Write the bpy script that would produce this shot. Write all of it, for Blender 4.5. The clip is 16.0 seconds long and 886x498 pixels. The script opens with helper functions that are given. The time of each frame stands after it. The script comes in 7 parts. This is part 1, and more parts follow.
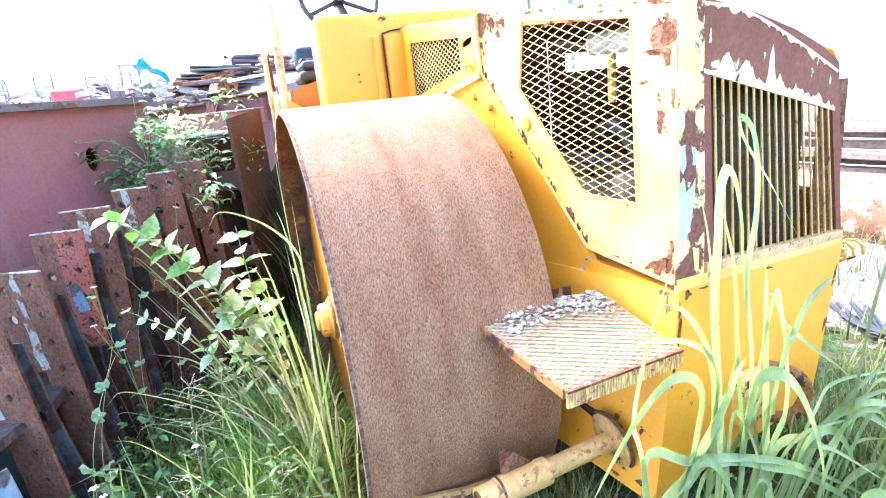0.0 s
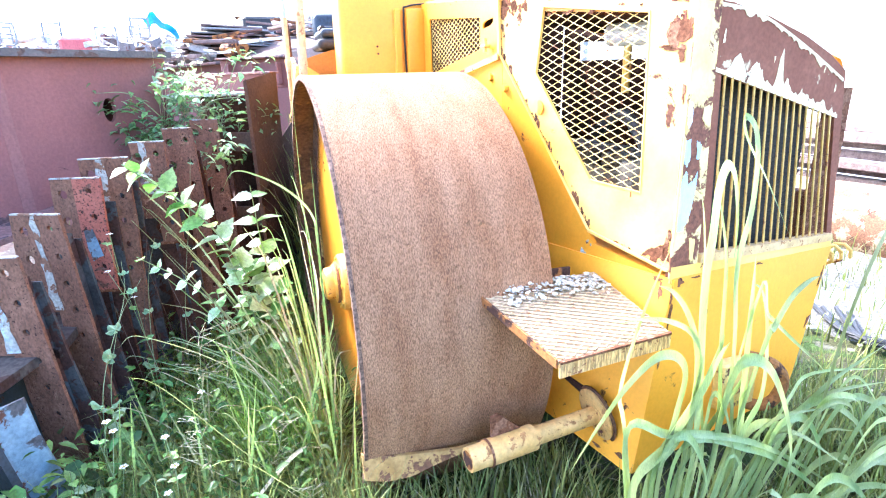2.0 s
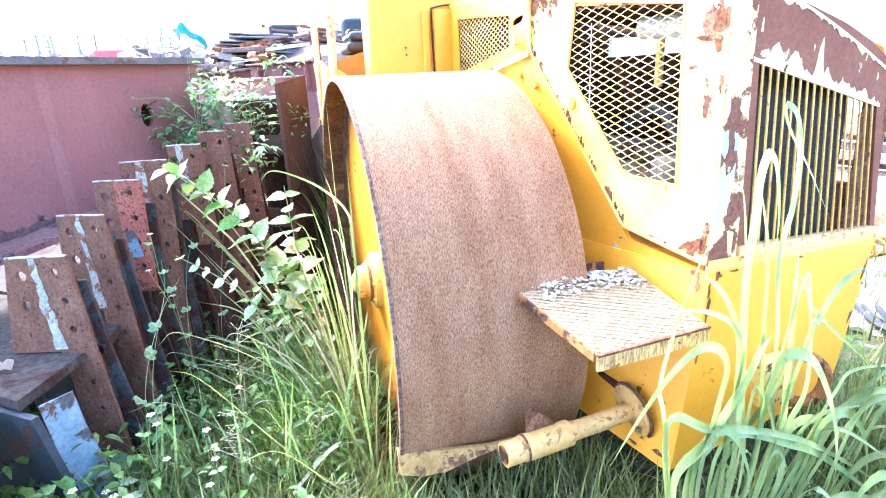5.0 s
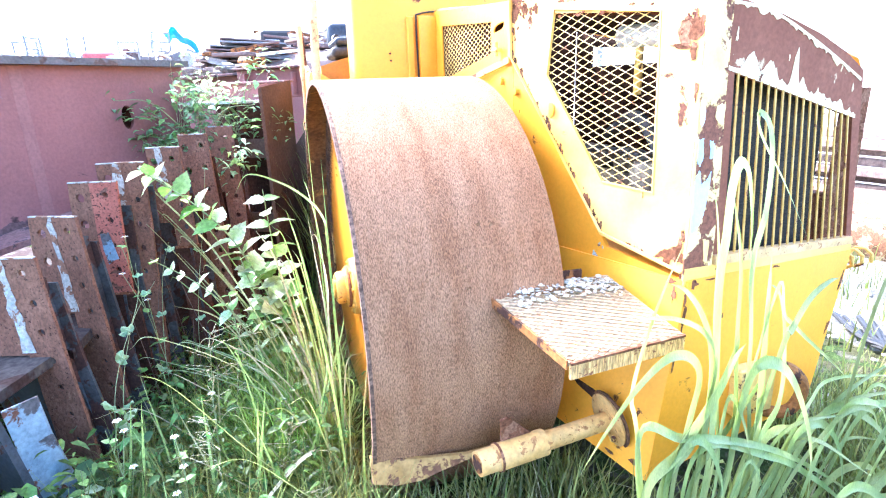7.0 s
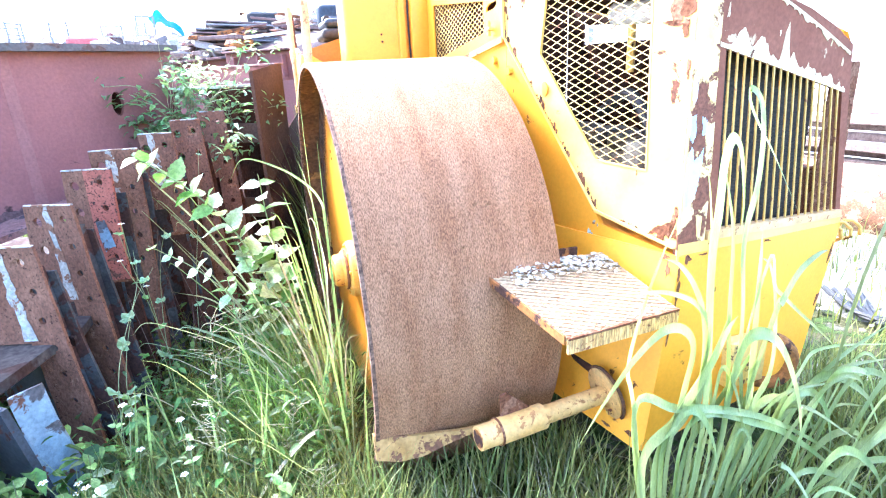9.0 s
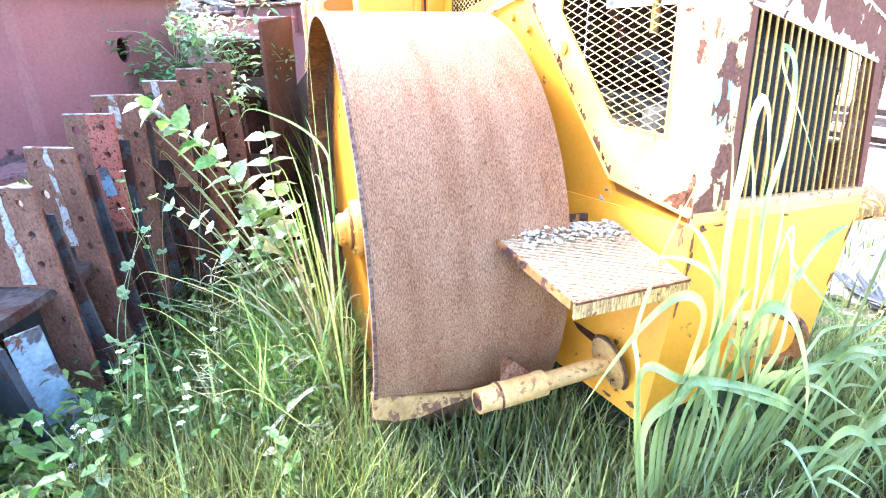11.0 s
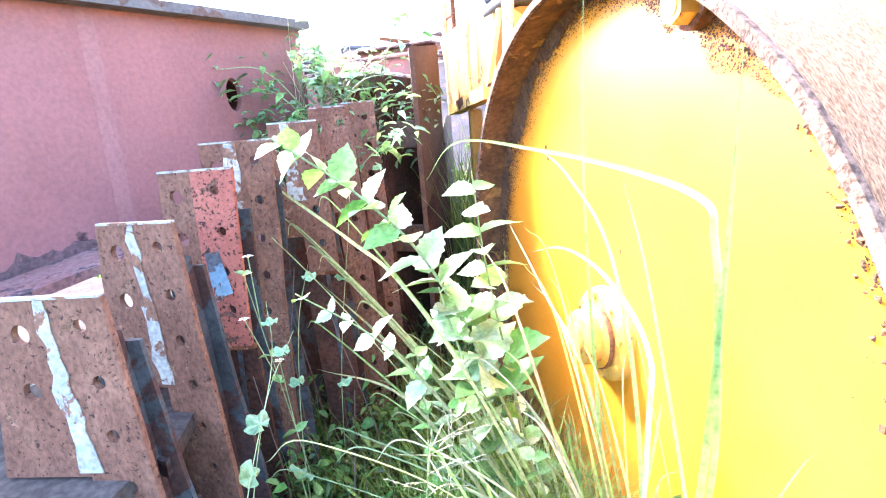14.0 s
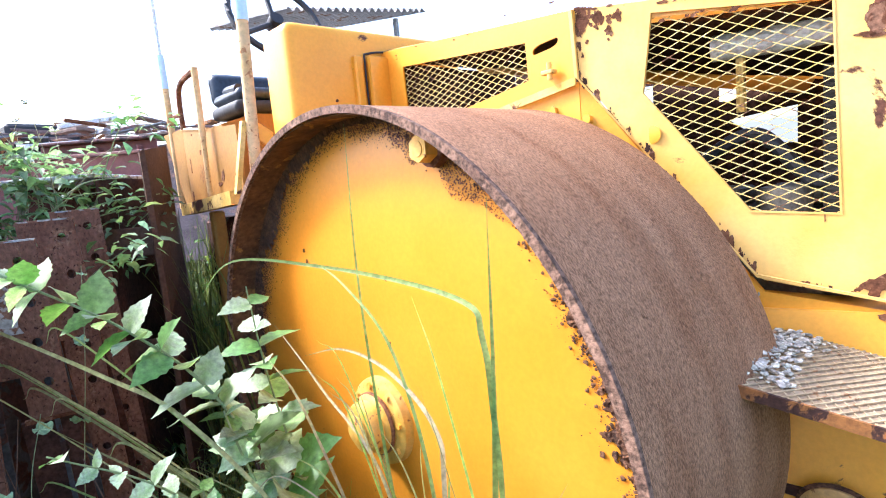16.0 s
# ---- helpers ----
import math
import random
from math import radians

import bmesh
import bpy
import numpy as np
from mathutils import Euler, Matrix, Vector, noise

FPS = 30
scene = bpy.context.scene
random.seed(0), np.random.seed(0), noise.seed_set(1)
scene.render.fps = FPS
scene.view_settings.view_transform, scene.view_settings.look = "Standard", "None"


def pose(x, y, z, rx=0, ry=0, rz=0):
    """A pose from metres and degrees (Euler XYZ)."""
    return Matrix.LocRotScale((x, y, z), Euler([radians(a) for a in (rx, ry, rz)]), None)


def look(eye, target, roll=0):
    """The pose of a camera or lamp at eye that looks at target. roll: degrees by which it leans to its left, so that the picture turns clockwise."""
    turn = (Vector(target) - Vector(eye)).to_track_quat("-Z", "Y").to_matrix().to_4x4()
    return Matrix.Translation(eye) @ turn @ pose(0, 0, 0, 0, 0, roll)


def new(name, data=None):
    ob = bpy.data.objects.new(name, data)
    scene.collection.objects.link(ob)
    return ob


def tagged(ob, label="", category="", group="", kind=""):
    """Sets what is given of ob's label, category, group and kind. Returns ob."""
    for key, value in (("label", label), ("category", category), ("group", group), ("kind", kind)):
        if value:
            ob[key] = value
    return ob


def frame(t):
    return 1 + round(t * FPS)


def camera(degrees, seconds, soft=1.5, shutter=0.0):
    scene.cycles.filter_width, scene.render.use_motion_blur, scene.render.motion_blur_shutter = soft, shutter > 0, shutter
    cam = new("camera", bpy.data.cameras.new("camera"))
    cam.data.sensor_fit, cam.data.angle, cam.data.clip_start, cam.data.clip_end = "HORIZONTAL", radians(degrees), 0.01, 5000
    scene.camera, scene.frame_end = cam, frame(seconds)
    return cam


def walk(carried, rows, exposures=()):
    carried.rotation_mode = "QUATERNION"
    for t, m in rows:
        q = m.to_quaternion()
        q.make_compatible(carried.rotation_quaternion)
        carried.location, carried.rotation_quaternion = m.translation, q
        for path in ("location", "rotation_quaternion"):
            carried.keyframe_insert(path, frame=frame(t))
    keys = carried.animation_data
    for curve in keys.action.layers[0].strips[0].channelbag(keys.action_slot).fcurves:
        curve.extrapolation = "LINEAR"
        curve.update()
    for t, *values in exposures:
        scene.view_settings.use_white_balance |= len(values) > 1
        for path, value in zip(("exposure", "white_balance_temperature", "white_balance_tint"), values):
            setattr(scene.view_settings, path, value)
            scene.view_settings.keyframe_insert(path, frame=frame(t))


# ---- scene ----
cam = camera(79.06, 16.0, soft=1.1)
PATH = [
    (0.0, -0.140, -1.882, 1.477, 74.46, 5.93, -20.70),
    (0.5, -0.112, -1.915, 1.486, 73.74, 5.16, -21.83),
    (1.0, -0.122, -1.927, 1.491, 73.57, 3.00, -21.77),
    (1.5, -0.170, -1.933, 1.478, 73.37, 2.26, -20.88),
    (2.0, -0.195, -1.935, 1.476, 72.40, 1.61, -19.91),
    (2.5, -0.199, -1.926, 1.462, 71.68, 1.30, -19.10),
    (3.0, -0.198, -1.919, 1.452, 71.11, 1.37, -18.72),
    (3.5, -0.198, -1.918, 1.465, 70.52, 3.00, -18.34),
    (4.0, -0.231, -1.939, 1.456, 71.26, 3.41, -17.91),
    (6.5, -0.206, -1.938, 1.461, 73.77, 1.54, -18.03),
    (7.0, -0.184, -1.941, 1.445, 73.75, 1.93, -18.37),
    (7.5, -0.192, -1.938, 1.442, 73.09, 2.41, -19.24),
    (8.0, -0.205, -1.949, 1.455, 72.51, 2.86, -19.45),
    (8.5, -0.203, -1.954, 1.454, 72.16, 2.89, -19.43),
    (11.0, -0.198, -1.931, 1.397, 69.09, 0.56, -18.04),
    (11.5, -0.302, -1.848, 1.426, 68.30, -0.46, -17.37),
    (12.0, -0.420, -1.771, 1.480, 71.23, 1.12, -15.61),
    (12.5, -0.522, -1.752, 1.396, 72.98, 0.21, -12.02),
    (13.0, -0.566, -1.590, 1.302, 70.74, 0.10, -3.29),
    (13.3, -0.573, -1.433, 1.240, 71.90, 1.00, 0.70),
    (13.5, -0.580, -1.270, 1.180, 74.60, 1.30, -2.00),
    (14.0, -0.499, -1.044, 1.240, 76.92, 4.52, -12.85),
    (14.5, -0.656, -1.010, 1.247, 82.32, 5.19, -26.87),
    (15.0, -0.657, -1.021, 1.336, 82.16, 4.88, -29.54),
    (15.5, -0.654, -1.035, 1.334, 82.13, 4.29, -33.69),
    (16.0, -0.622, -1.068, 1.325, 82.50, 5.28, -42.38),
]
EXPOSURES = [(0.0, 3.36, 5400, 14), (2.0, 3.48, 5350, 14), (4.0, 3.70, 5300, 14), (6.5, 3.60, 5300, 15), (8.7, 3.70, 5300, 15), (11.5, 3.74, 5300, 15), (12.5, 3.30, 5400, 14), (13.0, 3.45, 5400, 14), (13.5, 4.12, 5400, 14), (14.0, 4.12, 5400, 14), (14.5, 2.95, 5450, 14), (15.2, 2.64, 5500, 15), (16.0, 2.28, 5550, 15)]
walk(cam, [(t, pose(x, y, z, rx, ry, rz)) for t, x, y, z, rx, ry, rz in PATH], EXPOSURES)

# ---- world and light ----
SUN_EL, SUN_AZ = radians(45), radians(-36)      # azimuth from +y towards +x
sky_world = bpy.data.worlds.new("sky")
scene.world = sky_world
sky_world.use_nodes = True
wn = sky_world.node_tree
sky = wn.nodes.new("ShaderNodeTexSky")
sky.sky_type, sky.sun_disc = "NISHITA", False
sky.sun_elevation, sky.sun_rotation = SUN_EL, SUN_AZ
sky.air_density, sky.dust_density, sky.ozone_density = 1.0, 4.0, 1.0
wn.links.new(sky.outputs[0], wn.nodes["Background"].inputs[0])
wn.nodes["Background"].inputs[1].default_value = 0.15
sun_data = bpy.data.lights.new("sun", "SUN")
sun_data.energy, sun_data.angle, sun_data.color = 1.65, radians(9), (1.0, 0.95, 0.87)
sun = new("sun", sun_data)
to_sun = Vector((math.sin(SUN_AZ) * math.cos(SUN_EL), math.cos(SUN_AZ) * math.cos(SUN_EL), math.sin(SUN_EL)))
sun.matrix_world = look(to_sun * 20, (0, 0, 0))

# ---- materials ----


def shade(name, c0, c1, scale=6.0, rough=0.6, metal=0.0, bump=0.25, fine=90.0, stretch=(1, 1, 1), chip=None, chip2=None, per_object=0.0,
          island=0.0, translucent=0.0, bump_dist=0.004, fine_mix=0.35, spec=0.4, sharp=0.2, glow=(1.25, 1.3, 0.8)):
    """Two-scale procedural surface. chip: (colour, how much 0..1, scale, roughness)."""
    m = bpy.data.materials.new(name)
    m.use_nodes = True
    nt = m.node_tree
    n, ln = nt.nodes, nt.links
    bsdf = n["Principled BSDF"]
    tc = n.new("ShaderNodeTexCoord")
    mp = n.new("ShaderNodeMapping")
    mp.inputs["Scale"].default_value = stretch
    ln.new(tc.outputs["Object"], mp.inputs["Vector"])

    def noise_at(s, detail=4.0, src=mp, r=0.6, dist=0.0):
        t = n.new("ShaderNodeTexNoise")
        t.inputs["Scale"].default_value, t.inputs["Detail"].default_value = s, detail
        t.inputs["Roughness"].default_value, t.inputs["Distortion"].default_value = r, dist
        ln.new(src.outputs[0] if src is mp else src.outputs["Object"], t.inputs["Vector"])
        return t

    def mix(fac, a, b, kind="MIX"):
        x = n.new("ShaderNodeMix")
        x.data_type, x.blend_type = "RGBA", kind
        for sock, v in ((x.inputs["Factor"], fac), (x.inputs["A"], a), (x.inputs["B"], b)):
            if isinstance(v, (int, float)):
                sock.default_value = v
            elif isinstance(v, (tuple, list)):
                sock.default_value = (*v[:3], 1.0)
            else:
                ln.new(v, sock)
        return x.outputs["Result"]

    def ramp(src, a, b, lo=0.0, hi=1.0):
        r = n.new("ShaderNodeMapRange")
        r.clamp = True
        r.inputs["From Min"].default_value, r.inputs["From Max"].default_value = a, b
        r.inputs["To Min"].default_value, r.inputs["To Max"].default_value = lo, hi
        ln.new(src, r.inputs["Value"])
        return r.outputs[0]

    big = noise_at(scale, 5)
    small = noise_at(fine, 3)
    col = mix(ramp(big.outputs["Fac"], 0.33, 0.68), c0, c1)
    grey = ramp(small.outputs["Fac"], 0.5 - sharp, 0.5 + sharp, 1 - fine_mix, 1 + fine_mix)
    comb = n.new("ShaderNodeCombineColor")
    for i in range(3):
        ln.new(grey, comb.inputs[i])
    col = mix(1.0, col, comb.outputs[0], "MULTIPLY")
    height, rough_out = small.outputs["Fac"], rough
    for k, c in enumerate((chip, chip2)):
        if c is None:
            continue
        colour, amount, cs, cr = c
        cn = noise_at(cs, 6, tc, 0.62, 0.4)
        lo = 0.75 - amount * 0.5
        mask = ramp(cn.outputs["Fac"], lo, lo + 0.025)
        edge = ramp(cn.outputs["Fac"], lo - 0.012, lo + 0.01)
        dark = mix(ramp(small.outputs["Fac"], 0.3, 0.7), [v * 0.55 for v in colour], [min(1, v * 1.35) for v in colour])
        col = mix(edge, col, mix(0.45, col, colour))
        col = mix(mask, col, dark)
        rr = n.new("ShaderNodeMix")
        ln.new(mask, rr.inputs["Factor"])
        if isinstance(rough_out, float):
            rr.inputs["A"].default_value = rough_out
        else:
            ln.new(rough_out, rr.inputs["A"])
        rr.inputs["B"].default_value = cr
        rough_out = rr.outputs[0]
        hh = n.new("ShaderNodeMath")
        hh.operation = "SUBTRACT"
        ln.new(height, hh.inputs[0])
        ln.new(mask, hh.inputs[1])
        height = hh.outputs[0]
    if per_object or island:
        if per_object:
            rnd = n.new("ShaderNodeObjectInfo").outputs["Random"]
        else:
            rnd = n.new("ShaderNodeNewGeometry").outputs["Random Per Island"]
        hsv = n.new("ShaderNodeHueSaturation")
        amt = per_object or island
        ln.new(ramp(rnd, 0, 1, 1 - amt, 1 + amt), hsv.inputs["Value"])
        r2 = n.new("ShaderNodeMath")
        r2.operation, r2.inputs[1].default_value = "MULTIPLY", 7.31
        ln.new(rnd, r2.inputs[0])
        r3 = n.new("ShaderNodeMath")
        r3.operation = "FRACT"
        ln.new(r2.outputs[0], r3.inputs[0])
        ln.new(ramp(r3.outputs[0], 0, 1, 0.5 - 0.06 * amt, 0.5 + 0.06 * amt), hsv.inputs["Hue"])
        ln.new(col, hsv.inputs["Color"])
        col = hsv.outputs[0]
    ln.new(col, bsdf.inputs["Base Color"])
    if isinstance(rough_out, float):
        bsdf.inputs["Roughness"].default_value = rough_out
    else:
        ln.new(rough_out, bsdf.inputs["Roughness"])
    bsdf.inputs["Metallic"].default_value = metal
    bsdf.inputs["Specular IOR Level"].default_value = spec
    if bump:
        bp = n.new("ShaderNodeBump")
        bp.inputs["Strength"].default_value, bp.inputs["Distance"].default_value = bump, bump_dist
        ln.new(height, bp.inputs["Height"])
        ln.new(bp.outputs[0], bsdf.inputs["Normal"])
    if translucent:
        tr = n.new("ShaderNodeBsdfTranslucent")
        bright = mix(1.0, col, glow, "MULTIPLY")
        ln.new(bright, tr.inputs["Color"])
        ms = n.new("ShaderNodeMixShader")
        ms.inputs[0].default_value = translucent
        ln.new(bsdf.outputs[0], ms.inputs[1])
        ln.new(tr.outputs[0], ms.inputs[2])
        ln.new(ms.outputs[0], n["Material Output"].inputs["Surface"])
    return m


RUST = (0.115, 0.042, 0.022)
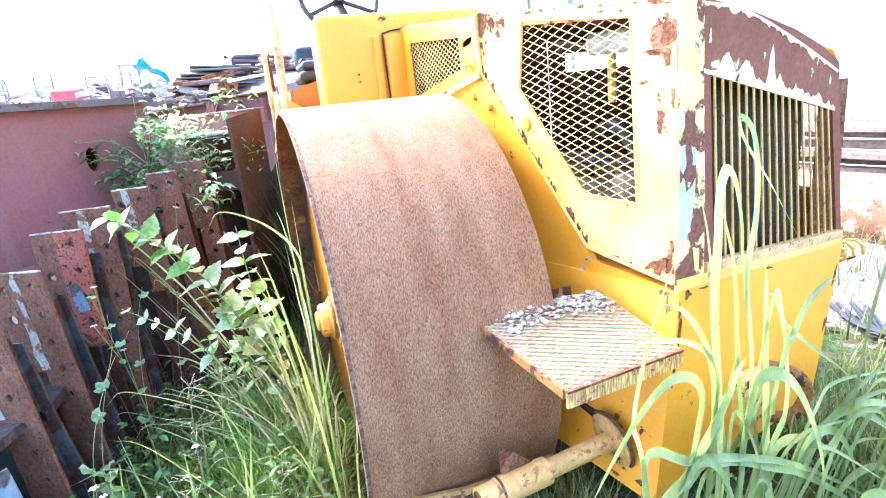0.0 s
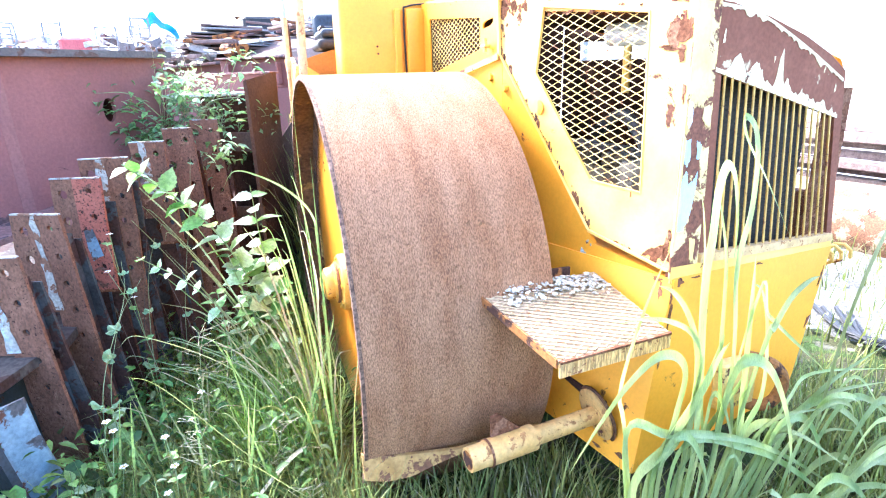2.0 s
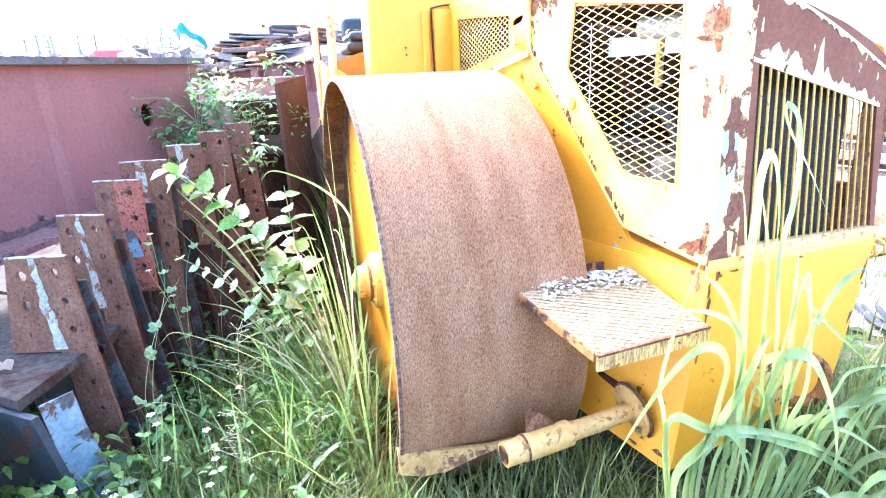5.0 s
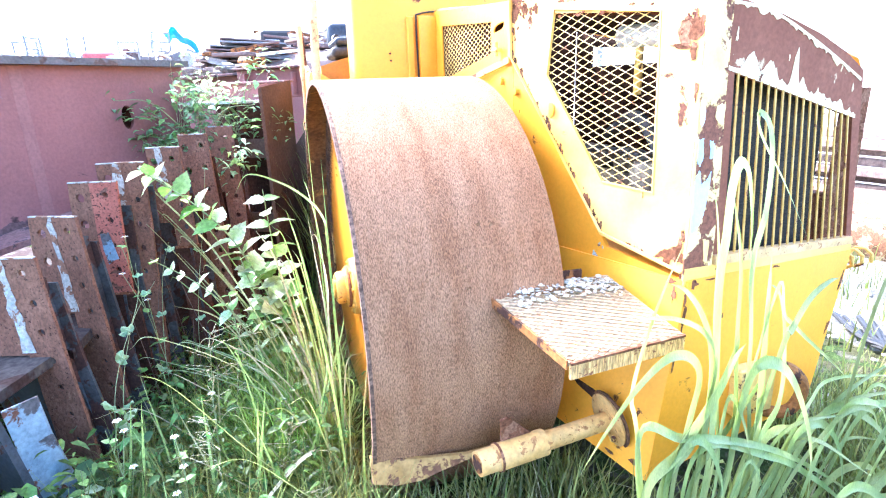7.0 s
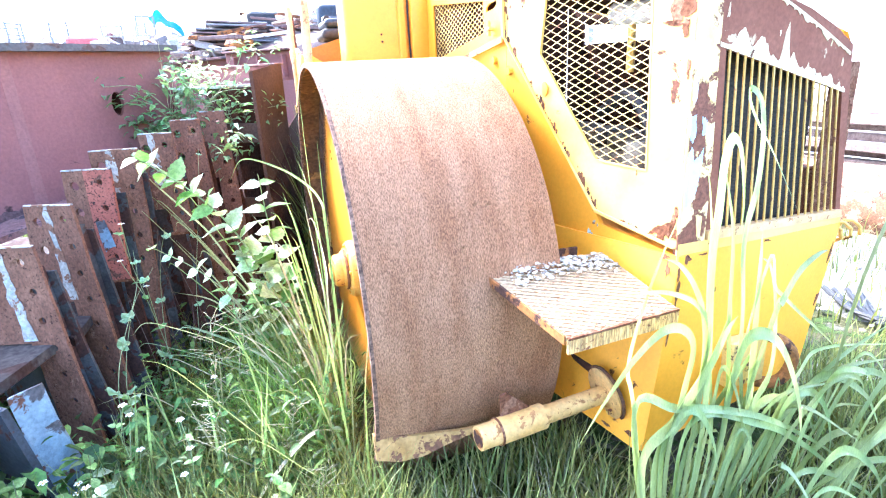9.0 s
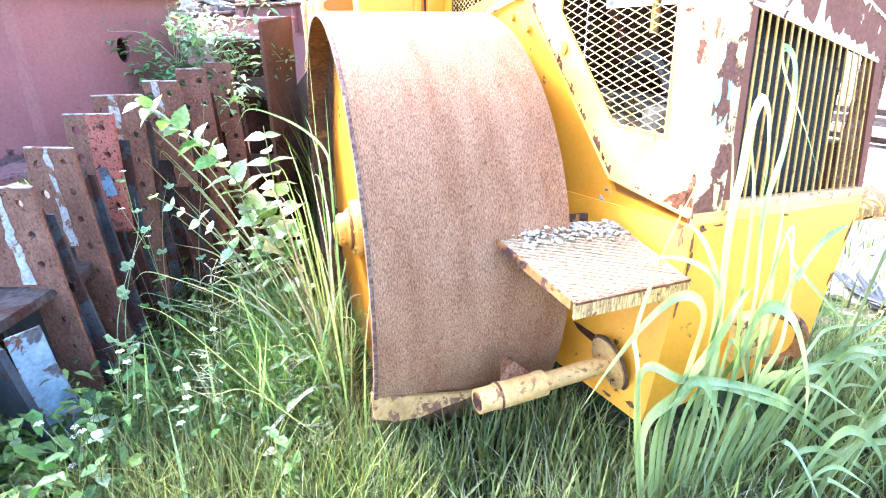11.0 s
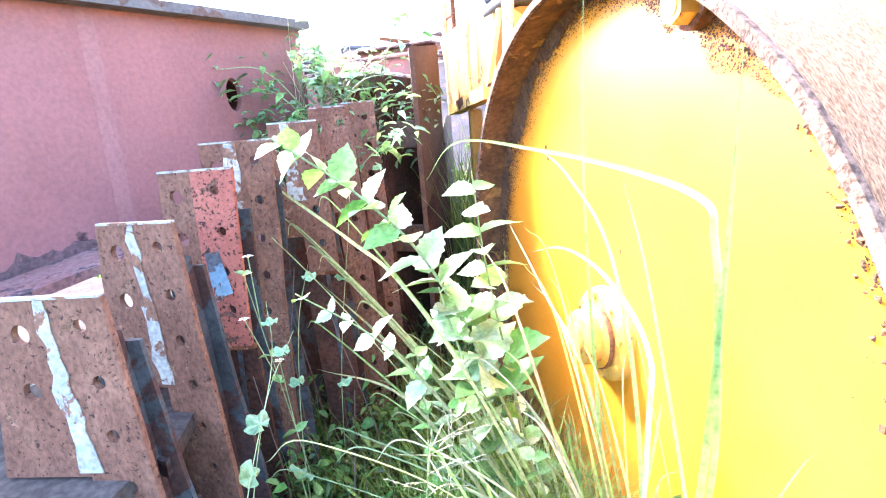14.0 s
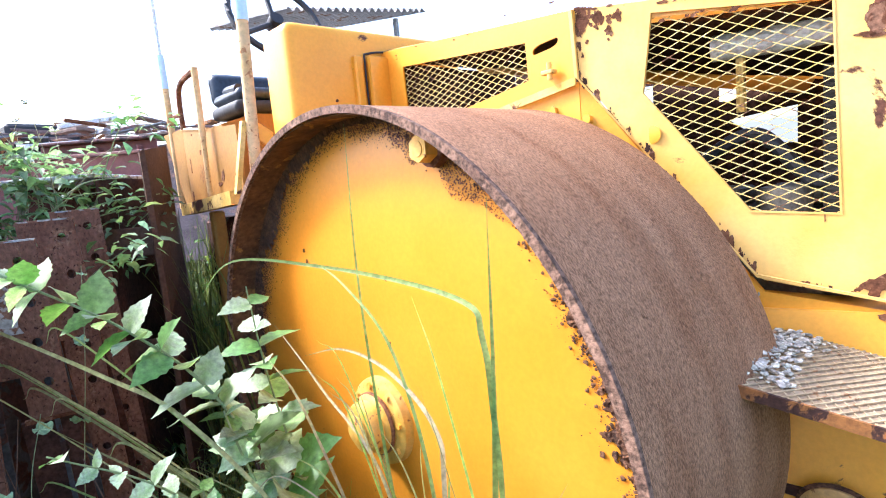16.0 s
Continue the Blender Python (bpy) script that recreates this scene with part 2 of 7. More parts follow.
M = {
    "yellow": shade("yellow_paint", (0.80, 0.325, 0.016), (0.85, 0.39, 0.032), 3, 0.42, chip=(RUST, 0.16, 9, 0.9), fine_mix=0.05, bump=0.12),
    "yellow_chipped": shade("chipped_yellow_paint", (0.82, 0.41, 0.05), (0.88, 0.56, 0.17), 3, 0.45, chip=(RUST, 0.17, 7, 0.9), fine_mix=0.05, bump=0.15),
    "yellow_dirty": shade("dirty_yellow_paint", (0.62, 0.36, 0.05), (0.72, 0.50, 0.17), 9, 0.6, chip=(RUST, 0.36, 14, 0.9), fine_mix=0.15, bump=0.25),
    "disc": shade("drum_disc_paint", (0.72, 0.258, 0.012), (0.77, 0.315, 0.024), 2.5, 0.38, fine_mix=0.05, bump=0.06, chip=(RUST, 0.06, 20, 0.9)),
    "tread": shade("rusted_drum_steel", (0.265, 0.122, 0.058), (0.385, 0.205, 0.110), 7, 0.80, 0.0, bump=1.4, fine=270, stretch=(1.7, 0.50, 0.50), fine_mix=0.42, sharp=0.12, spec=0.14, bump_dist=0.003, chip=((0.43, 0.235, 0.115), 0.20, 80, 0.8)),
    "rust": shade("brown_rust", (0.095, 0.036, 0.018), (0.20, 0.086, 0.044), 12, 0.88, spec=0.12, bump=0.5, fine=120, fine_mix=0.4, chip=((0.24, 0.12, 0.07), 0.42, 30, 0.9)),
    # real dark rust, and the dark used where shade is painted in
    "rust_and_shade": shade("dark_rust_and_shade", (0.04, 0.02, 0.015), (0.09, 0.04, 0.026), 9, 0.9, spec=0.15, bump=0.4, fine=90, fine_mix=0.4),
    "rust_orange": shade("orange_rust", (0.22, 0.08, 0.02), (0.34, 0.14, 0.035), 8, 0.85, bump=0.4, fine=90, chip=((0.06, 0.025, 0.016), 0.45, 14, 0.95)),
    "crust": shade("flaking_rust", (0.060, 0.027, 0.015), (0.19, 0.085, 0.038), 40, 0.95, bump=1.0, fine=160, fine_mix=0.5),
    "hood_rust": shade("bare_hood_primer", (0.195, 0.070, 0.040), (0.255, 0.102, 0.060), 6, 0.75, spec=0.15, bump=0.15, fine_mix=0.15, chip=((0.74, 0.60, 0.36), 0.20, 6, 0.6)),
    "wing": shade("stained_ochre_paint", (0.27, 0.120, 0.014), (0.36, 0.175, 0.030), 4, 0.65, fine_mix=0.12, bump=0.2, chip=((0.30, 0.13, 0.03), 0.24, 6, 0.8), chip2=(RUST, 0.13, 16, 0.9)),
    "hub_paint": shade("greasy_hub_paint", (0.66, 0.33, 0.03), (0.78, 0.50, 0.14), 14, 0.45, fine_mix=0.15, bump=0.3, fine=60, chip=((0.30, 0.12, 0.04), 0.26, 34, 0.8)),
    "peel": shade("peeling_paint", (0.78, 0.50, 0.12), (0.84, 0.64, 0.28), 4, 0.5, chip=((0.20, 0.075, 0.042), 0.50, 9, 0.9), chip2=((0.36, 0.50, 0.62), 0.18, 7, 0.6), fine_mix=0.1),
    "oxide": shade("red_oxide_primer", (0.200, 0.079, 0.068), (0.250, 0.104, 0.090), 2.5, 0.66, bump=0.15, fine_mix=0.12, chip=((0.055, 0.026, 0.024), 0.13, 5, 0.85), chip2=((0.27, 0.165, 0.15), 0.08, 12, 0.8)),
    "oxide_pale": shade("rubbed_red_oxide", (0.225, 0.100, 0.087), (0.27, 0.125, 0.11), 5, 0.7, bump=0.1, fine_mix=0.15),
    "oxide_scuffed": shade("scuffed_oxide_flange", (0.18, 0.080, 0.066), (0.25, 0.14, 0.118), 10, 0.8, bump=0.4, chip=((0.07, 0.045, 0.045), 0.36, 14, 0.9)),
    "blister": shade("blistered_primer", (0.36, 0.25, 0.18), (0.48, 0.37, 0.29), 9, 0.9, bump=0.7, fine=110, fine_mix=0.22, sharp=0.15, chip=((0.26, 0.17, 0.125), 0.27, 50, 0.9), spec=0.1),
    "blue": shade("peeling_blue_paint", (0.125, 0.195, 0.255), (0.235, 0.335, 0.405), 9, 0.7, chip=((0.085, 0.085, 0.09), 0.36, 9, 0.9), chip2=((0.11, 0.05, 0.03), 0.30, 15, 0.9), fine_mix=0.2),
    # beam blue with the shade under the deck mixed in
    "blue_shaded": shade("shaded_blue_steel", (0.020, 0.028, 0.038), (0.043, 0.056, 0.072), 6, 0.6, chip=((0.07, 0.03, 0.02), 0.4, 8, 0.9)),
    "pale": shade("pale_weld_paint", (0.27, 0.27, 0.245), (0.39, 0.37, 0.32), 12, 0.85, fine_mix=0.35, chip=((0.19, 0.095, 0.055), 0.46, 26, 0.9), chip2=((0.36, 0.43, 0.46), 0.34, 9, 0.7)),
    "pitted": shade("pitted_rust", (0.130, 0.060, 0.037), (0.212, 0.108, 0.068), 9, 0.88, bump=0.8, fine=110, fine_mix=0.30, sharp=0.18, stretch=(1.2, 1.2, 0.8), chip=((0.25, 0.135, 0.082), 0.25, 16, 0.9), chip2=((0.06, 0.028, 0.02), 0.27, 120, 0.95), spec=0.2),
    "pitted_red": shade("pitted_red_primer", (0.30, 0.085, 0.055), (0.36, 0.12, 0.075), 7, 0.72, bump=0.7, fine=120, fine_mix=0.2, chip=((0.15, 0.07, 0.045), 0.24, 12, 0.9), chip2=((0.05, 0.024, 0.018), 0.35, 110, 0.95)),
    "rim": shade("pitted_rim_edge", (0.11, 0.06, 0.04), (0.22, 0.13, 0.085), 14, 0.85, bump=1.0, fine=95, fine_mix=0.55, sharp=0.12, spec=0.2),
    "primer": shade("brown_primer", (0.18, 0.068, 0.036), (0.24, 0.098, 0.054), 8, 0.75, spec=0.15, bump=0.2, fine_mix=0.15, chip=((0.10, 0.035, 0.025), 0.35, 18, 0.85)),
    "old_yellow": shade("faded_yellow_paint", (0.80, 0.52, 0.12), (0.86, 0.66, 0.28), 6, 0.5, fine_mix=0.08, chip=(RUST, 0.14, 14, 0.9)),
    "sky_blue": shade("old_sky_blue_paint", (0.42, 0.60, 0.72), (0.56, 0.70, 0.78), 12, 0.55, fine_mix=0.1, chip=(RUST, 0.2, 16, 0.9)),
    "blade_green": shade("green_grass_blades", (0.19, 0.31, 0.075), (0.34, 0.44, 0.17), 3, 0.4, per_object=0.2, translucent=0.3, bump=0),
    "stipple": shade("stippled_rust", (0.13, 0.05, 0.022), (0.28, 0.115, 0.045), 60, 0.9, bump=0.4, fine=150, fine_mix=0.4),
    "lip": shade("rust_fringed_lip", (0.52, 0.28, 0.09), (0.62, 0.40, 0.17), 24, 0.75, fine=60, fine_mix=0.45, stretch=(4, 4, 0.6), sharp=0.12, chip=((0.25, 0.10, 0.045), 0.30, 55, 0.9), bump=0.6),
    "arm_paint": shade("worn_ochre_tube", (0.56, 0.30, 0.075), (0.64, 0.40, 0.15), 9, 0.6, fine_mix=0.2, fine=60, chip=((0.36, 0.17, 0.06), 0.30, 40, 0.9), chip2=((0.16, 0.07, 0.035), 0.16, 60, 0.9)),
    "blade_paint": shade("rusty_ochre_blade", (0.34, 0.18, 0.045), (0.46, 0.27, 0.09), 12, 0.75, fine_mix=0.25, fine=60, bump=0.4, chip=((0.17, 0.075, 0.035), 0.40, 26, 0.9)),
    "post_cream": shade("flecked_cream_paint", (0.60, 0.36, 0.13), (0.68, 0.46, 0.22), 9, 0.6, fine_mix=0.2, fine=60, chip=((0.40, 0.19, 0.075), 0.30, 48, 0.9), chip2=((0.16, 0.07, 0.035), 0.17, 60, 0.9)),
    "brown_sheet": shade("smooth_brown_rust", (0.066, 0.036, 0.024), (0.118, 0.066, 0.042), 5, 0.85, spec=0.15, fine_mix=0.25, chip=((0.13, 0.06, 0.032), 0.25, 9, 0.9)),
    "flange_grey": shade("dusty_grey_flange", (0.075, 0.066, 0.060), (0.135, 0.118, 0.106), 5, 0.8, fine_mix=0.25, chip=((0.10, 0.06, 0.045), 0.3, 9, 0.9)),
    "bar": shade("stained_yellow_bars", (0.50, 0.285, 0.05), (0.60, 0.37, 0.10), 12, 0.6, fine_mix=0.15, chip=((0.26, 0.12, 0.05), 0.24, 30, 0.9)),
    "smear": shade("sooty_smear", (0.07, 0.042, 0.04), (0.13, 0.07, 0.065), 14, 0.9, bump=0.3, fine_mix=0.4),
    "step_base": shade("rust_stained_step", (0.29, 0.20, 0.115), (0.40, 0.29, 0.18), 22, 0.85, fine_mix=0.3, chip=((0.24, 0.12, 0.06), 0.2, 30, 0.9), spec=0.1),
    # blue-grey with the shade between the posts mixed in
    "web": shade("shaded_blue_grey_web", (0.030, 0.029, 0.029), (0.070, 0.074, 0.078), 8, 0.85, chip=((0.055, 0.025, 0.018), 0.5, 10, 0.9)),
    "rim_inside": shade("sooty_inner_rim", (0.050, 0.026, 0.016), (0.21, 0.098, 0.038), 7, 0.85, bump=0.5, fine=60, fine_mix=0.4, chip=((0.33, 0.16, 0.045), 0.32, 12, 0.9)),
    "soot": shade("sooty_rust_stain", (0.055, 0.026, 0.014), (0.17, 0.075, 0.030), 30, 0.95, bump=0.8, fine=150, fine_mix=0.5),
    "cream": shade("old_cream_paint", (0.70, 0.55, 0.28), (0.76, 0.66, 0.42), 9, 0.6, fine_mix=0.1, chip=(RUST, 0.2, 20, 0.9)),
    # gravel yard, raised pale to paint in the bright haze over it
    "yard": shade("pale_hazy_yard", (0.55, 0.54, 0.52), (0.62, 0.61, 0.58), 0.6, 0.95, fine=8, fine_mix=0.2, bump=0.3, spec=0.05),
    "deck_flaked": shade("flaking_deck", (0.060, 0.044, 0.037), (0.098, 0.074, 0.062), 6, 0.95, spec=0.08, bump=0.5, fine=70, chip=((0.46, 0.50, 0.52), 0.34, 11, 0.8), chip2=((0.075, 0.04, 0.03), 0.3, 9, 0.9)),
    "lime": shade("narrow_leaf_weed", (0.16, 0.29, 0.05), (0.27, 0.40, 0.10), 2, 0.5, island=0.3, translucent=0.35, bump=0),
    "creeper_leaf": shade("pale_creeper_leaves", (0.17, 0.30, 0.14), (0.28, 0.42, 0.23), 18, 0.5, per_object=0.25, translucent=0.25, bump=0.1),
    "deck": shade("weathered_deck", (0.046, 0.038, 0.034), (0.078, 0.066, 0.058), 5, 0.95, spec=0.08, bump=0.35, fine=60, stretch=(1, 1, 1), chip=((0.19, 0.178, 0.168), 0.24, 7, 0.9), chip2=((0.05, 0.03, 0.025), 0.34, 5, 0.9), per_object=0.2),
    # distant haze is mixed into this pale junk colour
    "junk": shade("haze_paled_junk", (0.22, 0.19, 0.18), (0.50, 0.48, 0.46), 4, 0.8, island=0.6, chip=((0.25, 0.13, 0.09), 0.35, 5, 0.9)),
    "grate": shade("yellow_step_grating", (0.38, 0.27, 0.14), (0.48, 0.36, 0.215), 12, 0.75, chip=((0.32, 0.17, 0.08), 0.30, 34, 0.9), fine_mix=0.3, spec=0.15),
    "stone": shade("crushed_stone", (0.40, 0.355, 0.28), (0.60, 0.54, 0.43), 30, 1.0, per_object=0.28, bump=0.4, spec=0.08),
    "wire": shade("yellow_expanded_metal", (0.62, 0.43, 0.10), (0.72, 0.56, 0.24), 20, 0.55, chip=((0.20, 0.10, 0.05), 0.3, 30, 0.9)),
    "black": shade("black_rubber", (0.015, 0.016, 0.018), (0.03, 0.03, 0.032), 8, 0.6),
    "vinyl": shade("dark_blue_vinyl", (0.018, 0.028, 0.042), (0.035, 0.05, 0.068), 5, 0.38, bump=0.1),
    "core": shade("radiator_core", (0.016, 0.014, 0.012), (0.05, 0.045, 0.035), 60, 0.7, metal=0.4, stretch=(1, 1, 4)),
    "engine": shade("oily_engine", (0.08, 0.068, 0.05), (0.17, 0.145, 0.10), 8, 0.6),
    # chalky white paint; on the rack's ledge it stands for sunlight
    "steel_white": shade("chalky_and_sunlit_white", (0.62, 0.63, 0.63), (0.76, 0.76, 0.74), 8, 0.6, chip=((0.30, 0.24, 0.18), 0.28, 12, 0.9)),
    "cream_rust": shade("cream_and_rust_pipe", (0.34, 0.23, 0.13), (0.46, 0.34, 0.21), 5, 0.8, chip=((0.22, 0.10, 0.05), 0.50, 5, 0.9), chip2=((0.12, 0.055, 0.03), 0.30, 14, 0.9), bump=0.3),
    "timber": shade("grey_weathered_timber", (0.13, 0.085, 0.07), (0.25, 0.18, 0.155), 4, 0.9, stretch=(1, 6, 6), per_object=0.2),
    "scrap": shade("mixed_scrap_steel", (0.10, 0.065, 0.055), (0.22, 0.15, 0.13), 3, 0.85, per_object=0.3, chip=((0.30, 0.16, 0.12), 0.35, 5, 0.9)),
    "grey_steel": shade("dull_grey_steel", (0.16, 0.17, 0.18), (0.28, 0.28, 0.28), 5, 0.7, per_object=0.2),
    "teal": shade("teal_plastic", (0.03, 0.28, 0.42), (0.06, 0.36, 0.50), 6, 0.5),
    "plastic_red": shade("faded_red_paint", (0.45, 0.09, 0.09), (0.52, 0.15, 0.14), 6, 0.6),
    "zinc": shade("corrugated_zinc", (0.20, 0.20, 0.20), (0.32, 0.31, 0.30), 3, 0.6, chip=((0.20, 0.12, 0.08), 0.3, 3, 0.8)),
    "soil": shade("grassy_soil", (0.045, 0.05, 0.02), (0.085, 0.075, 0.04), 3, 0.95, fine=40, bump=0.8, bump_dist=0.02, chip=((0.05, 0.075, 0.022), 0.5, 9.0, 0.9), spec=0.05, chip2=((0.10, 0.095, 0.065), 0.38, 5.0, 0.95)),
    "gravel": shade("pale_gravel", (0.105, 0.10, 0.09), (0.19, 0.18, 0.16), 4, 0.95, fine=50, fine_mix=0.4, bump=1.0, bump_dist=0.02),
    "grass": shade("grass_blades", (0.112, 0.148, 0.032), (0.235, 0.250, 0.074), 2, 0.5, island=0.65, translucent=0.30, bump=0, fine_mix=0.1),
    "grass_dry": shade("dry_grass", (0.36, 0.33, 0.20), (0.50, 0.46, 0.31), 3, 0.7, island=0.3, translucent=0.3, bump=0),
    "reed": shade("reed_blades", (0.21, 0.285, 0.090), (0.43, 0.48, 0.23), 2, 0.34, per_object=0.32, translucent=0.38, bump=0.1, stretch=(8, 8, 1), fine=60, fine_mix=0.2, spec=0.6, glow=(1.1, 1.15, 0.7)),
    "blade": shade("long_grass_blades", (0.24, 0.275, 0.105), (0.41, 0.42, 0.22), 2, 0.4, per_object=0.4, translucent=0.35, bump=0),
    "leaf": shade("shrub_leaves", (0.10, 0.22, 0.04), (0.22, 0.34, 0.12), 18, 0.45, per_object=0.35, translucent=0.3, bump=0.1),
    "leaf_pale": shade("pale_shrub_leaves", (0.20, 0.33, 0.10), (0.50, 0.57, 0.40), 30, 0.45, per_object=0.3, translucent=0.3, bump=0.1),
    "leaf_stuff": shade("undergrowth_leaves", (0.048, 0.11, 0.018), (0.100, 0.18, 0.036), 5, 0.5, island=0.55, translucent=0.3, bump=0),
    "vine_leaf": shade("vine_leaves", (0.13, 0.25, 0.09), (0.31, 0.43, 0.21), 5, 0.4, island=0.5, translucent=0.35, bump=0, glow=(1.15, 1.2, 0.8)),
    "stem": shade("green_stem", (0.18, 0.24, 0.09), (0.28, 0.33, 0.16), 9, 0.6, bump=0.1),
    "twig": shade("brown_twig", (0.07, 0.04, 0.03), (0.13, 0.085, 0.06), 9, 0.8),
    "petal": shade("white_petals", (0.75, 0.74, 0.72), (0.82, 0.80, 0.80), 9, 0.6, translucent=0.3, bump=0),
    "pollen": shade("yellow_flower_heart", (0.65, 0.42, 0.04), (0.7, 0.5, 0.06), 9, 0.7, bump=0),
}

# ---- builders ----


def mesh_of(bm, name, material):
    me = bpy.data.meshes.new(name)
    bmesh.ops.recalc_face_normals(bm, faces=bm.faces)
    bm.to_mesh(me)
    bm.free()
    me.materials.append(material)
    return me


def smooth(ob, angle=35):
    me = ob.data
    me.polygons.foreach_set("use_smooth", [True] * len(me.polygons))
    me.set_sharp_from_angle(angle=radians(angle))
    return ob


def part(name, bm, material, parent=None, label="", soft=True):
    ob = new(name, mesh_of(bm, name, M[material] if isinstance(material, str) else material))
    if parent is not None:
        ob.parent = parent
        ob.matrix_parent_inverse = parent.matrix_basis.inverted() if parent.type == "EMPTY" else Matrix()
    if soft:
        smooth(ob)
    return tagged(ob, label)


def thing(name, label, category, group="", kind="", at=(0, 0, 0)):
    ob = new(name)
    ob.empty_display_size = 0.1
    return tagged(ob, label, category, group, kind)


def box(bm, x0, x1, y0, y1, z0, z1, bevel=0.0, m=None, seg=1):
    r = bmesh.ops.create_cube(bm, size=1.0)["verts"]
    bmesh.ops.scale(bm, vec=(x1 - x0, y1 - y0, z1 - z0), verts=r)
    bmesh.ops.translate(bm, vec=((x0 + x1) / 2, (y0 + y1) / 2, (z0 + z1) / 2), verts=r)
    if bevel:
        es = list({e for v in r for e in v.link_edges})
        out = bmesh.ops.bevel(bm, geom=es, offset=bevel, segments=seg, affect="EDGES", profile=0.5)
        r = list({v for f in out["faces"] for v in f.verts} | {v for v in r if v.is_valid})
    if m is not None:
        bmesh.ops.transform(bm, matrix=m, verts=r)
    return r


def boxed(x0, x1, y0, y1, z0, z1, bevel=0.004, m=None, seg=1):
    bm = bmesh.new()
    box(bm, x0, x1, y0, y1, z0, z1, bevel, m, seg)
    return bm


def plate(outer, holes, to3d, thick):
    """A sheet with holes: 2D outlines, a map (u, v, w) -> place, and its thickness along w."""
    from mathutils.geometry import tessellate_polygon
    bm = bmesh.new()
    rings = [outer] + list(holes)
    flat = [p for r in rings for p in r]
    tris = tessellate_polygon([[Vector((u, v, 0)) for u, v in r] for r in rings])
    a = [bm.verts.new(to3d(u, v, 0)) for u, v in flat]
    b = [bm.verts.new(to3d(u, v, thick)) for u, v in flat]
    for t in tris:
        if len(set(t)) == 3:
            for side in (a, b):
                try:
                    bm.faces.new([side[i] for i in t])
                except ValueError:
                    pass
    s = 0
    for r in rings:
        k = len(r)
        for i in range(k):
            j = (i + 1) % k
            bm.faces.new((a[s + i], a[s + j], b[s + j], b[s + i]))
        s += k
    return bm


def rod(bm, p, q, r, seg=10, r2=None):
    p, q = Vector(p), Vector(q)
    d = q - p
    m = Matrix.Translation((p + q) / 2) @ d.to_track_quat("Z", "Y").to_matrix().to_4x4()
    bmesh.ops.create_cone(bm, cap_ends=True, segments=seg, radius1=r, radius2=r if r2 is None else r2, depth=d.length, matrix=m)
    return bm


def tube(points, r, seg=7, taper=1.0):
    """A bent rod through the points."""
    bm = bmesh.new()
    pts = [Vector(p) for p in points]
    rings = []
    for i, p in enumerate(pts):
        d = (pts[min(i + 1, len(pts) - 1)] - pts[max(i - 1, 0)]).normalized()
        u = d.cross(Vector((0.13, 0.31, 0.94))).normalized()
        v = d.cross(u)
        rr = r * (1 + (taper - 1) * i / (len(pts) - 1))
        rings.append([bm.verts.new(p + rr * (math.cos(a) * u + math.sin(a) * v)) for a in [2 * math.pi * k / seg for k in range(seg)]])
    for a, b in zip(rings, rings[1:]):
        for k in range(seg):
            bm.faces.new((a[k], a[(k + 1) % seg], b[(k + 1) % seg], b[k]))
    bm.faces.new(rings[0])
    bm.faces.new(rings[-1])
    return bm


def bent(pts, n=12):
    """Catmull-Rom through a few points."""
    p = [Vector(q) for q in pts]
    p = [2 * p[0] - p[1]] + p + [2 * p[-1] - p[-2]]
    out = []
    for i in range(1, len(p) - 2):
        for k in range(n):
            t = k / n
            a, b, c, d = p[i - 1:i + 3]
            out.append(0.5 * ((2 * b) + (c - a) * t + (2 * a - 5 * b + 4 * c - d) * t * t + (3 * b - a - 3 * c + d) * t ** 3))
    return out + [p[-2]]


def ring(r_out, r_in, x0, x1, cy, cz, seg=96):
    """A ring round an axis along x."""
    bm = bmesh.new()
    loops = []
    for x, r in ((x0, r_out), (x1, r_out), (x1, r_in), (x0, r_in)):
        loops.append([bm.verts.new((x, cy + r * math.sin(2 * math.pi * k / seg), cz + r * math.cos(2 * math.pi * k / seg))) for k in range(seg)])
    for i in range(4):
        a, b = loops[i], loops[(i + 1) % 4]
        for k in range(seg):
            bm.faces.new((a[k], a[(k + 1) % seg], b[(k + 1) % seg], b[k]))
    return bm


def turned(profile, m, seg=48):
    """A turned body: (radius, height) pairs round the z axis of m."""
    bm = bmesh.new()
    loops = [[bm.verts.new(m @ Vector((r * math.cos(2 * math.pi * k / seg), r * math.sin(2 * math.pi * k / seg), h))) for k in range(seg)] for r, h in profile]
    for a, b in zip(loops, loops[1:]):
        for k in range(seg):
            bm.faces.new((a[k], a[(k + 1) % seg], b[(k + 1) % seg], b[k]))
    for lp in (loops[0], loops[-1]):
        bm.faces.new(lp)
    return bm


